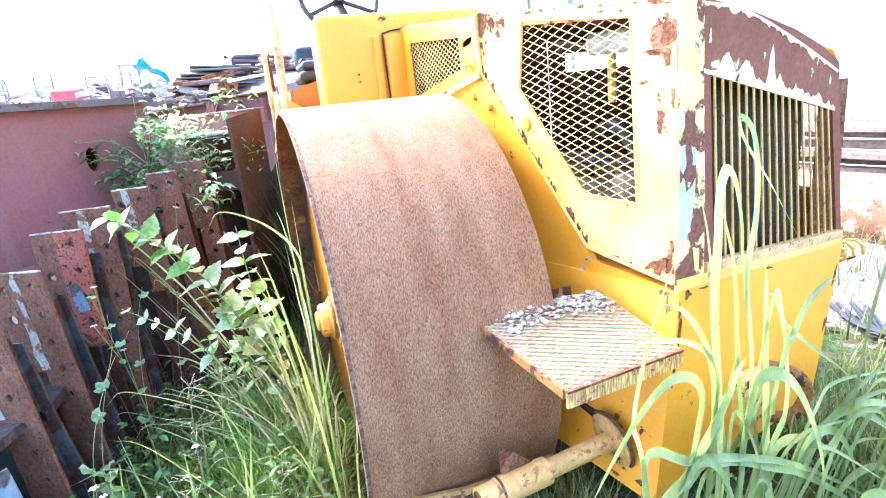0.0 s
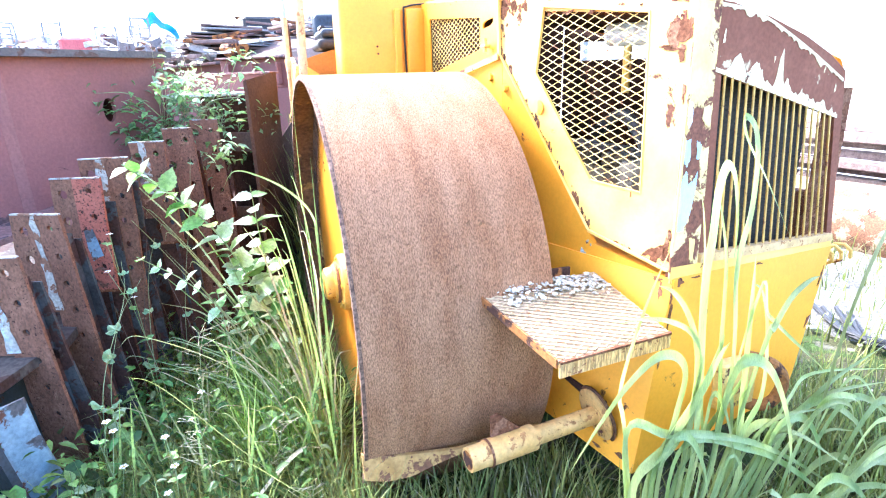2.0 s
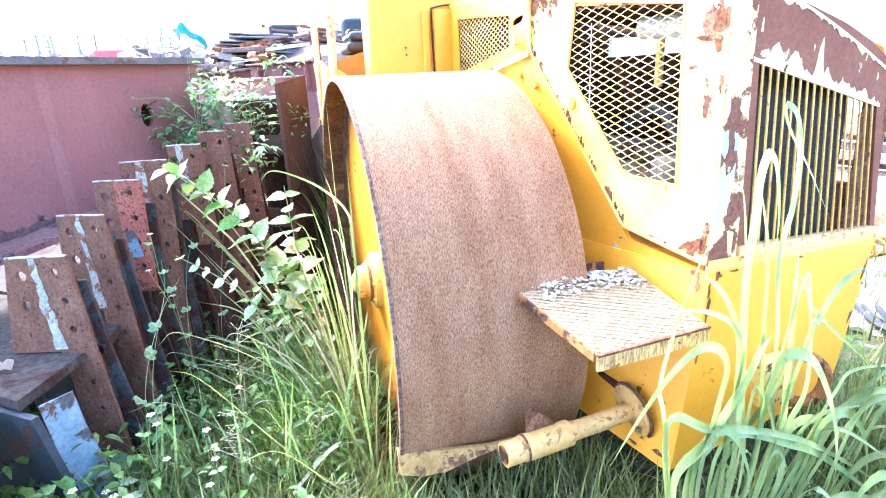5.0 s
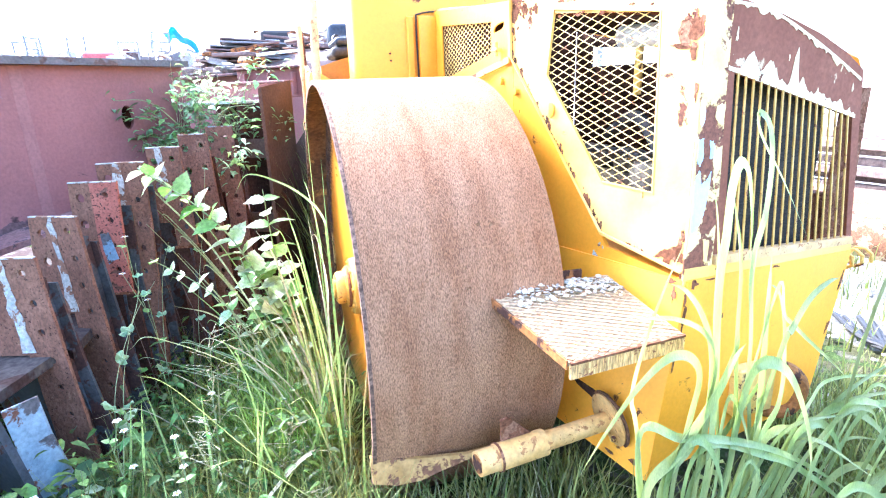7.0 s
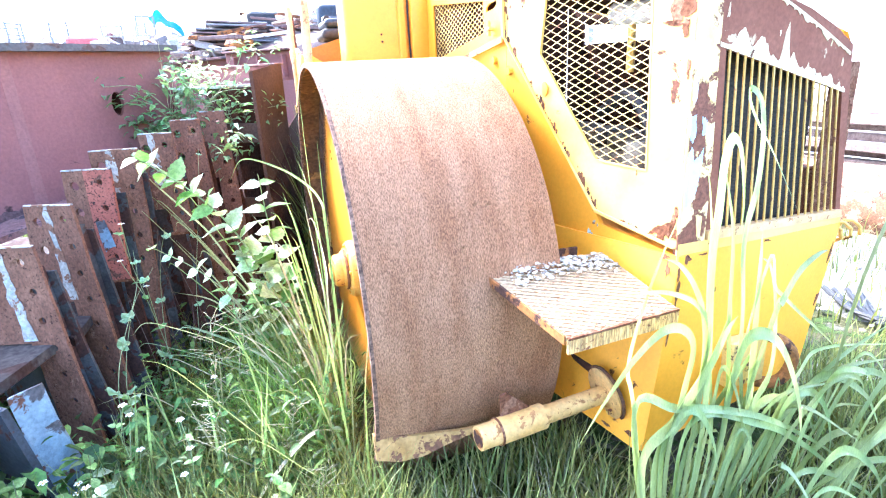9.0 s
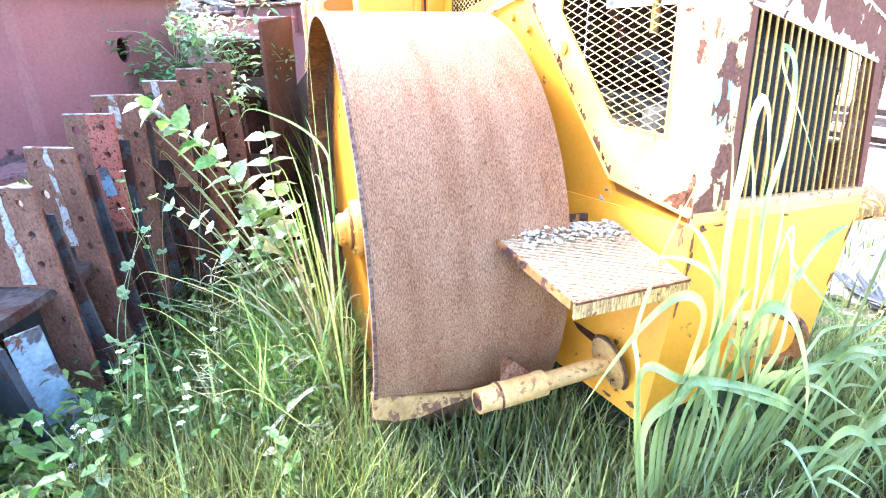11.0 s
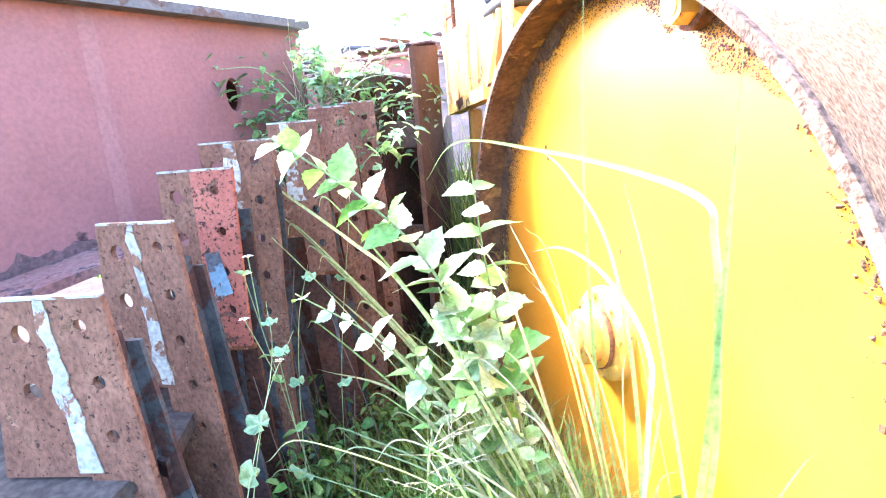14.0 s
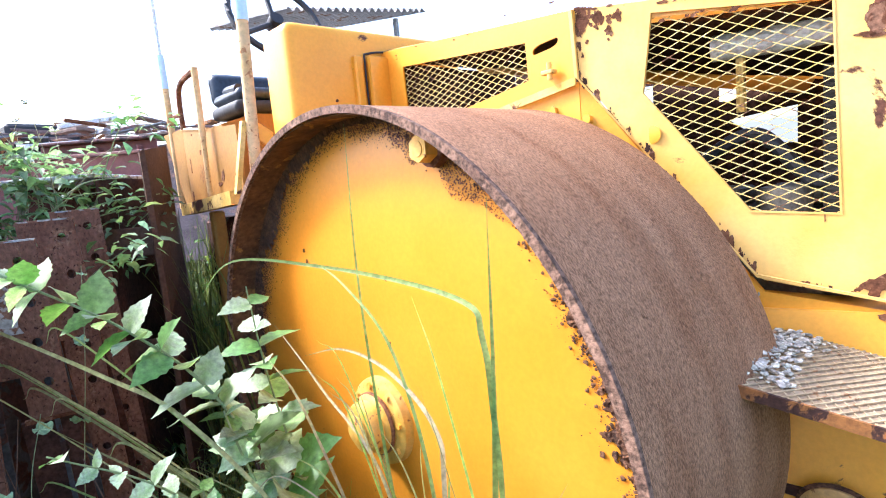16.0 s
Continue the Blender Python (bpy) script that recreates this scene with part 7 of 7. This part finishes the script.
for i in range(26):
    a = Vector((-0.50 + rv.uniform(-0.15, 0.15), 0.95 + rv.uniform(-0.1, 0.1), 0.9))
    b = a + Vector((rv.gauss(0, 0.16), rv.gauss(-0.05, 0.10), rv.uniform(0.30, 0.74)))
    mid_p = (a + b) / 2 + Vector((rv.uniform(-0.06, 0.06), rv.uniform(-0.06, 0.06), 0.05))
    tip_p = b + Vector((rv.uniform(-0.16, 0.16), rv.uniform(-0.08, 0.08), rv.uniform(-0.05, 0.05)))
    line = bent([a, mid_p, b, tip_p], 6)
    part("twig", tube(line, 0.003, 5, 0.4), "stem", vine)
    pts_all += [tuple(p) for p in line[4:]]
for b in ((-0.20, 0.86, 1.42), (-0.12, 0.85, 1.36), (-0.08, 0.88, 1.33), (-0.78, 0.8, 1.46), (-0.28, 0.83, 1.38)):
    line = bent([(-0.48, 0.9, 1.25), ((b[0] - 0.48) / 2, b[1], b[2] - 0.02), b], 8)
    part("twig", tube(line, 0.003, 5, 0.4), "stem", vine)
    pts_all += [tuple(p) for p in line[8::3]]
for i in range(22):                                   # bare pale twigs and their small flower heads
    a = Vector((-0.42 + rv.uniform(-0.15, 0.15), 0.93 + rv.uniform(-0.06, 0.06), 1.30))
    b = a + Vector((rv.uniform(-0.12, 0.26), rv.uniform(-0.06, 0.06), rv.uniform(0.12, 0.36)))
    part("twig", tube(bent([a, a.lerp(b, 0.5) + Vector((rv.uniform(-0.03, 0.03), 0, 0.03)), b], 6), 0.0016, 4, 0.5), "grass_dry", vine)
    if i % 2:
        bm = bmesh.new()
        for k in range(6):
            rod(bm, b, b + Vector((rv.gauss(0, 0.008), rv.gauss(0, 0.008), rv.uniform(0.0, 0.012))), 0.0012, 4, 0.004)
        part("flower_head", bm, "petal", vine)
ob = new("vine_leaves", leaf_cloud("vine_leaves", pts_all, 1700, (0.036, 0.036, 0.034), (0.026, 0.062), "vine_leaf", 3))
ob.parent = vine
tagged(ob, "small pointed green leaves", kind="stuff")

under = [(rp.uniform(-0.72, -0.02), rp.uniform(-0.55, 1.1), rp.uniform(0.22, 0.46)) for _ in range(260)]
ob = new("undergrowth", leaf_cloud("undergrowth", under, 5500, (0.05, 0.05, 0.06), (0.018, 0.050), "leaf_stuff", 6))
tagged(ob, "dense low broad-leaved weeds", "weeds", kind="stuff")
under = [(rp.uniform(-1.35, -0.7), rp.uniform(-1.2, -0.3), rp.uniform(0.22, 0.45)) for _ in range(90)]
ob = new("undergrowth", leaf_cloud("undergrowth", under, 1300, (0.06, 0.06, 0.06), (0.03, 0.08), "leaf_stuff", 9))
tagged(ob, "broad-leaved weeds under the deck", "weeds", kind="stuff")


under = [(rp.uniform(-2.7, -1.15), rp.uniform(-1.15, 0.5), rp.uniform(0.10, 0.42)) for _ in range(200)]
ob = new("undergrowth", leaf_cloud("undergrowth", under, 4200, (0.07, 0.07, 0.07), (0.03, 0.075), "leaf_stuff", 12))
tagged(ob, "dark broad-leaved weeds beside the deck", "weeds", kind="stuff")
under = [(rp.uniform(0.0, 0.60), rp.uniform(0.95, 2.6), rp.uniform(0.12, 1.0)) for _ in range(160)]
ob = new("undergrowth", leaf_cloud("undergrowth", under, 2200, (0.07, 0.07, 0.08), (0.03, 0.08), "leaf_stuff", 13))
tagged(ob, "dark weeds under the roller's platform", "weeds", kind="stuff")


def long_blade(parent, pts, width, mat, name="blade", face=(0.25, -1.0, 0.35)):
    """One long blade, keeled along its middle."""
    line = bent(pts, 8)
    bm = bmesh.new()
    rows = []
    n = len(line) - 1
    for i, p in enumerate(line):
        t = i / n
        d = (line[min(i + 1, n)] - line[max(i - 1, 0)]).normalized()
        sdir = d.cross(Vector(face)).normalized()
        up_v = sdir.cross(d).normalized()
        w = width / 2 * (0.55 + 0.45 * min(1, t * 4)) * max(0.05, 1 - t ** 3)
        rows.append([bm.verts.new(p - sdir * w + up_v * w * 0.3), bm.verts.new(p), bm.verts.new(p + sdir * w + up_v * w * 0.3)])
    for a, b in zip(rows, rows[1:]):
        for k in range(2):
            bm.faces.new((a[k], a[k + 1], b[k + 1], b[k]))
    return part(name, bm, mat, parent)


reeds = thing("reed_clump", "clump of tall broad-bladed green reeds", "reeds")
RB = Vector((0.64, -1.12, 0.18))
rr = random.Random(77)
REED_Y = -1.12


def reed(width, dy, *xz):
    """A blade through (x, z) places in the clump's plane, set dy nearer or farther at its tip."""
    k = len(xz) - 1
    long_blade(reeds, [(RB.x + 0.35 * (xz[0][0] - RB.x), REED_Y, 0.16)] + [(x, REED_Y + dy * i / k, z) for i, (x, z) in enumerate(xz)], width * 1.4, "reed")


reed(0.027, 0.00, (0.852, 0.448), (0.846, 0.588), (0.830, 0.812), (0.818, 1.000), (0.814, 1.091))
reed(0.023, 0.05, (0.706, 0.612), (0.683, 1.020), (0.694, 1.143), (0.703, 1.243), (0.727, 1.288), (0.762, 1.256), (0.795, 1.149), (0.810, 1.052))
reed(0.016, 0.07, (0.788, 0.747), (0.770, 1.058), (0.795, 1.180), (0.802, 1.288), (0.794, 1.357), (0.776, 1.383), (0.779, 1.366), (0.815, 1.319), (0.894, 1.231), (1.001, 1.092))
reed(0.018, -0.08, (0.608, 0.533), (0.625, 0.735), (0.628, 0.849), (0.588, 0.909), (0.524, 0.926), (0.450, 0.887), (0.375, 0.813), (0.311, 0.738))
reed(0.018, -0.03, (0.678, 0.572), (0.680, 0.792), (0.660, 0.912), (0.618, 0.999), (0.570, 1.054), (0.529, 1.076))
reed(0.011, -0.05, (0.680, 0.683), (0.685, 0.864), (0.635, 0.948), (0.558, 0.995), (0.485, 1.016), (0.418, 1.021))
reed(0.023, -0.06, (0.764, 0.512), (0.765, 0.696), (0.781, 0.825), (0.827, 0.846), (0.884, 0.796), (0.945, 0.671), (0.972, 0.555), (0.971, 0.441))
reed(0.018, -0.05, (0.922, 0.461), (0.960, 0.612), (1.019, 0.640), (1.074, 0.586), (1.106, 0.488), (1.103, 0.388))
reed(0.018, -0.04, (0.591, 0.538), (0.612, 0.646), (0.640, 0.686), (0.675, 0.667), (0.713, 0.586), (0.729, 0.506))
reed(0.015, -0.03, (0.504, 0.705), (0.616, 0.692), (0.747, 0.656), (0.894, 0.593), (1.068, 0.479), (1.275, 0.317))
reed(0.014, -0.05, (0.662, 0.625), (0.886, 0.575), (1.025, 0.484), (1.107, 0.413), (1.166, 0.367))
reed(0.016, 0.06, (0.934, 0.545), (1.071, 0.617), (1.244, 0.625), (1.492, 0.584))
reed(0.017, 0.05, (0.914, 0.499), (1.047, 0.596), (1.201, 0.669), (1.430, 0.724))
reed(0.011, 0.05, (0.911, 0.517), (1.025, 0.670), (1.127, 0.711), (1.457, 0.642))
reed(0.010, 0.06, (0.832, 0.970), (0.902, 0.923), (1.014, 0.835), (1.134, 0.744), (1.219, 0.676))
reed(0.017, 0.03, (0.871, 0.818), (0.916, 0.902), (0.966, 0.962), (1.028, 0.990), (1.075, 0.992))
reed(0.010, 0.00, (0.504, 0.709), (0.480, 0.822), (0.504, 0.945), (0.542, 1.058), (0.583, 1.149))
reed(0.025, -0.02, (0.534, 0.546), (0.613, 0.659), (0.696, 0.790), (0.730, 0.871), (0.752, 0.903))
reed(0.021, 0.02, (0.574, 0.540), (0.661, 0.669), (0.730, 0.800), (0.765, 0.877), (0.776, 0.909))
reed(0.016, 0.02, (0.658, 0.529), (0.748, 0.659), (0.829, 0.744), (0.878, 0.806))
reed(0.010, 0.06, (0.737, 0.520), (0.726, 0.753), (0.721, 0.950), (0.704, 1.159), (0.697, 1.243))
reed(0.013, 0.05, (0.769, 0.593), (0.759, 0.894), (0.758, 1.067), (0.745, 1.169), (0.733, 1.241))
reed(0.016, 0.04, (0.842, 0.589), (0.913, 0.710), (0.911, 0.875), (0.891, 0.976), (0.868, 1.005))
reed(0.011, -0.02, (0.728, 0.638), (0.738, 0.762), (0.772, 0.726), (0.815, 0.607), (0.834, 0.488))
for i in range(26):                                   # short inner blades
    az = rr.gauss(-0.1, 0.8)
    b = RB + Vector((rr.gauss(0.16, 0.20), rr.gauss(0.02, 0.06), -0.02))
    d = Vector((math.cos(az), math.sin(az) * 0.6, 0))
    reach, top = rr.uniform(0.10, 0.38), rr.uniform(0.25, 0.50)
    apex = b + d * reach * 0.6 + Vector((0, 0, top))
    long_blade(reeds, [b, b.lerp(apex, 0.5) - d * 0.02, apex, b + d * reach * 1.2 + Vector((0, 0, top * rr.uniform(0.4, 1.1)))], rr.uniform(0.010, 0.022), "reed")
for i in range(16):                                   # broad blades arching over to the far side
    b = Vector((rr.uniform(0.78, 1.12), rr.uniform(-1.24, -1.10), 0.15))
    apex = b + Vector((rr.uniform(0.10, 0.26), rr.uniform(-0.06, 0.04), rr.uniform(0.28, 0.52)))
    tip = apex + Vector((rr.uniform(0.14, 0.34), rr.uniform(-0.08, 0.05), -rr.uniform(0.08, 0.34)))
    long_blade(reeds, [b, b.lerp(apex, 0.55) + Vector((-0.03, 0, 0.04)), apex, apex.lerp(tip, 0.55) + Vector((0.02, 0, 0.05)), tip], rr.uniform(0.016, 0.030), "reed")
long_blade(reeds, [(1.05, -1.15, 0.3), (1.2, -1.1, 0.9), (1.45, -1.05, 1.2), (1.72, -1.0, 1.02)], 0.02, "reed")

# long grass by the drum's disc
tall = thing("tall_grass_tuft", "tuft of long arching grass blades beside the drum", "grass tuft")
TB = Vector((-0.045, -0.36, 0.14))
for i in range(24):                                   # upright blades along the disc
    b = TB + Vector((rr.gauss(-0.015, 0.018), rr.gauss(0.02, 0.09), 0))
    sweep, h = rr.uniform(0.0, 0.12), rr.uniform(0.30, 0.88)
    e = b + Vector((-sweep, rr.uniform(0.0, 0.22), h))
    tip = e + (e - b) * rr.uniform(0.08, 0.2) + Vector((-0.3 * sweep, rr.uniform(-0.03, 0.03), -0.04 * rr.random()))
    long_blade(tall, [b, b.lerp(e, 0.5) + Vector((0.12 * sweep + rr.gauss(0, 0.008), 0, 0.03)), e, tip], rr.uniform(0.0035, 0.0085), ("blade", "blade_green", "blade_green", "blade", "grass_dry")[i % 5])
for i in range(26):                                   # thin stalks fanning out over the gap
    b = TB + Vector((rr.gauss(-0.03, 0.03), rr.gauss(-0.02, 0.08), 0))
    a, reach, h = rr.uniform(1.9, 3.0), rr.uniform(0.22, 0.60), rr.uniform(0.25, 0.72)
    e = b + Vector((math.cos(a) * reach, math.sin(a) * reach * 0.9, h))
    mid_p = b.lerp(e, 0.5) + Vector((0.10 * reach, 0, 0.10 * h + 0.05))
    long_blade(tall, [b, mid_p, e, e + Vector((math.cos(a) * 0.09, math.sin(a) * 0.09, rr.uniform(-0.08, 0.02)))], rr.uniform(0.0025, 0.006), ("blade", "stem", "grass_dry")[i % 3], face=(-0.8, -1.0, 0.2))
long_blade(tall, [(-0.05, -0.38, 0.15), (-0.05, -0.47, 0.60), (-0.05, -0.51, 0.95), (-0.05, -0.53, 1.295)], 0.012, "blade_green", face=(-1.0, -0.6, 0.2))
long_blade(tall, [(-0.06, -0.30, 0.15), (-0.05, -0.21, 0.65), (-0.05, -0.165, 1.10), (-0.05, -0.175, 1.445)], 0.008, "blade_green", face=(-1.0, -0.6, 0.2))
long_blade(tall, [(-0.05, -0.36, 0.15), (-0.05, -0.50, 0.70), (-0.05, -0.508, 0.98), (-0.05, -0.497, 1.08), (-0.052, -0.478, 1.125), (-0.075, -0.36, 1.155), (-0.14, -0.18, 1.185), (-0.245, -0.04, 1.205), (-0.30, 0.03, 1.13)], 0.011, "blade_green", face=(-1.0, -0.6, 0.2))
long_blade(tall, [(-0.07, -0.34, 0.15), (-0.06, -0.38, 0.75), (-0.05, -0.36, 0.885), (-0.05, -0.235, 0.965), (-0.05, -0.07, 0.98), (-0.055, 0.10, 0.935)], 0.010, "grass_dry", face=(-1.0, -0.6, 0.2))
long_blade(tall, [(-0.06, -0.33, 0.15), (-0.05, -0.19, 0.69), (-0.05, 0.05, 0.865), (-0.05, 0.27, 0.99)], 0.009, "grass_dry", face=(-1.0, -0.6, 0.2))
long_blade(tall, [(-0.06, -0.36, 0.15), (-0.055, -0.35, 0.7), (-0.05, -0.26, 1.0), (-0.06, -0.12, 1.13), (-0.07, 0.0, 1.18)], 0.008, "blade_green", face=(-1.0, -0.6, 0.2))
long_blade(tall, [(-0.06, -0.36, 0.15), (-0.24, -0.20, 0.68), (-0.371, -0.05, 0.935), (-0.46, 0.12, 1.01), (-0.60, 0.38, 1.10), (-0.70, 0.60, 1.16), (-0.72, 0.63, 1.12)], 0.010, "blade", face=(-1.0, -0.6, 0.2))
long_blade(tall, [(-0.06, -0.36, 0.15), (-0.22, -0.25, 0.55), (-0.385, -0.05, 0.786), (-0.54, 0.22, 0.90)], 0.012, "blade", face=(-1.0, -0.6, 0.2))
long_blade(tall, [(-0.06, -0.36, 0.15), (-0.25, -0.20, 0.50), (-0.393, -0.05, 0.706), (-0.568, 0.10, 0.735)], 0.010, "blade", face=(-1.0, -0.6, 0.2))
for i in range(9):                                    # stiff stalks leaning over towards the posts
    k, f = rr.uniform(0.55, 1.0), rr.gauss(0, 0.05)
    e = Vector((-0.06 - 0.56 * k + rr.gauss(0, 0.04), -0.36 + 0.72 * k + f, 0.15 + 0.92 * k ** 0.8 + rr.gauss(0, 0.05)))
    b = Vector((-0.06 + rr.gauss(0, 0.02), -0.36 + rr.gauss(0, 0.04), 0.15))
    long_blade(tall, [b, b.lerp(e, 0.5) + Vector((0.02, 0, 0.09)), e, e + Vector((-0.05, 0.06, -0.03 * rr.random()))], rr.uniform(0.004, 0.009), ("blade", "blade_green")[i % 2], face=(-1.0, -0.6, 0.2))
long_blade(tall, [(-0.05, -0.45, 0.15), (-0.05, -0.62, 0.55), (-0.045, -0.72, 0.85)], 0.007, "blade", face=(-1.0, -0.6, 0.2))
long_blade(tall, [(-0.05, -0.42, 0.2), (-0.08, -0.46, 0.36), (-0.16, -0.50, 0.42), (-0.28, -0.56, 0.36), (-0.36, -0.60, 0.28), (-0.37, -0.61, 0.2)], 0.016, "grass_dry", face=(-1.0, -0.6, 0.2))

# upright blades and a lime-green weed in the gap
gap_tuft = thing("upright_grass", "straight blue-green grass blades standing in the gap", "grass tuft")
for i in range(46):
    b = Vector((-0.44 + rr.gauss(0, 0.15), -0.40 + rr.gauss(0, 0.20), 0.12))
    e = b + Vector((rr.gauss(-0.02, 0.10), rr.gauss(0.05, 0.08), rr.uniform(0.26, 0.56)))
    long_blade(gap_tuft, [b, b.lerp(e, 0.5) + Vector((rr.uniform(-0.015, 0.015), 0, 0)), e], rr.uniform(0.005, 0.012), "blade_green" if i % 4 else "blade")
lawn("lime_weed", 2600, (-0.36, -0.08, -0.42, 0.05), 0.22, 0.48, 0.002, 0.005, "lime", "narrow-leaved lime green weed in the gap", 0.4, 1.2)

for i in range(26):                                   # loose crossing blades before the disc
    b = Vector((-0.10 + rr.gauss(0, 0.07), -0.40 + rr.gauss(0, 0.12), 0.14))
    e = b + Vector((rr.gauss(-0.10, 0.14), rr.gauss(0.02, 0.14), rr.uniform(0.28, 0.62)))
    long_blade(gap_tuft, [b, b.lerp(e, 0.5) + Vector((rr.gauss(0, 0.02), 0, 0.02)), e, e + (e - b) * 0.2 + Vector((rr.gauss(0, 0.04), rr.gauss(0, 0.03), -0.05))], rr.uniform(0.004, 0.008), ("blade", "grass_dry", "blade_green")[i % 3], face=(-0.6, -1.0, 0.2))

# blades fallen across the deck
for pts in ([(-1.62, -0.62, 0.45), (-1.60, -0.46, 0.78), (-1.51, -0.385, 0.815), (-1.28, -0.366, 0.808), (-1.02, -0.359, 0.806)], [(-1.50, -0.80, 0.5), (-1.40, -0.66, 0.79), (-1.134, -0.454, 0.812), (-1.038, -0.278, 0.812)], [(-1.52, -0.88, 0.4), (-1.42, -0.76, 0.77), (-1.336, -0.701, 0.805), (-1.266, -0.65, 0.805), (-1.19, -0.55, 0.80)]):
    long_blade(gap_tuft, pts, 0.016, "blade")

# broad-leaved weeds round the feet of the posts
for bx, by, hh, dx, dy in ((-0.80, -0.40, 0.46, 0.05, -0.08), (-0.74, -0.46, 0.40, 0.02, -0.10), (-0.98, -0.40, 0.40, 0.02, -0.05), (-0.94, -0.50, 0.46, 0.03, -0.02), (-0.70, -0.20, 0.52, 0.02, -0.08), (-0.66, -0.66, 0.36, -0.04, 0.0), (-0.82, -0.72, 0.36, -0.05, 0.03), (-1.36, -0.70, 0.55, 0.05, -0.04), (-1.50, -0.60, 0.60, 0.02, -0.06), (-1.28, -0.86, 0.48, 0.02, -0.05), (-0.30, -0.62, 0.34, 0.03, -0.04), (-0.22, -0.70, 0.30, -0.02, -0.02)):
    weed = thing("broad_leaved_weed", "low weed with paired broad green leaves", "weed", "broad-leaved weeds")
    sprig(weed, [(bx, by, 0.12), (bx + dx * 0.4, by + dy * 0.3, 0.12 + hh * 0.4), (bx + dx, by + dy, 0.12 + hh * 0.85)], 0.003, 0.25, 0.045, 0.95, ["leaf", "leaf", "pale"], rp)

# grass seed heads
for bx, by, tx, ty, tz in ((-0.42, -0.30, -0.40, -0.36, 0.80), (-0.38, -0.25, -0.33, -0.2, 0.74), (-0.35, -0.5, -0.42, -0.52, 0.62), (-0.2, -0.6, -0.14, -0.66, 0.42), (-0.25, -0.45, -0.2, -0.5, 0.55)):
    head = thing("seed_head", "feathery pale grass seed head", "grass", "grass seed heads")
    line = bent([(bx, by, 0.02), ((bx + tx) / 2 - 0.02, (by + ty) / 2, tz * 0.55), (tx, ty, tz)], 8)
    part("stalk", tube(line, 0.0014, 5, 0.6), "stem", head)
    bm = bmesh.new()
    for q in range(26):
        p = line[-1].lerp(line[-7], rr.random())
        dirn = Vector((rr.gauss(0, 1), rr.gauss(0, 1), rr.uniform(0.1, 0.9))).normalized() * rr.uniform(0.02, 0.07)
        rod(bm, p, p + dirn, 0.0006, 3)
        for s in range(3):
            c = p + dirn * (0.5 + 0.25 * s)
            rod(bm, c, c + dirn.normalized() * 0.008 + Vector((0, 0, -0.003)), 0.0018, 4, 0.0003)
    tagged(part("seed_spray", bm, "grass_dry", head, soft=False), kind="stuff")

# dry twigs among the posts
dead = thing("dead_stalks", "thin dry brown stalks between posts and shrub", "dead plant")
for i in range(12):
    b = Vector((-0.60 + rr.uniform(-0.1, 0.15), rr.uniform(-0.3, 0.3), 0.05))
    t = b + Vector((rr.uniform(-0.08, 0.25), rr.uniform(-0.05, 0.15), rr.uniform(0.4, 0.9)))
    part("stalk", tube(bent([b, b.lerp(t, 0.5) + Vector((rr.uniform(-0.06, 0.06), 0, 0)), t], 6), 0.0018, 5, 0.5), "twig", dead)
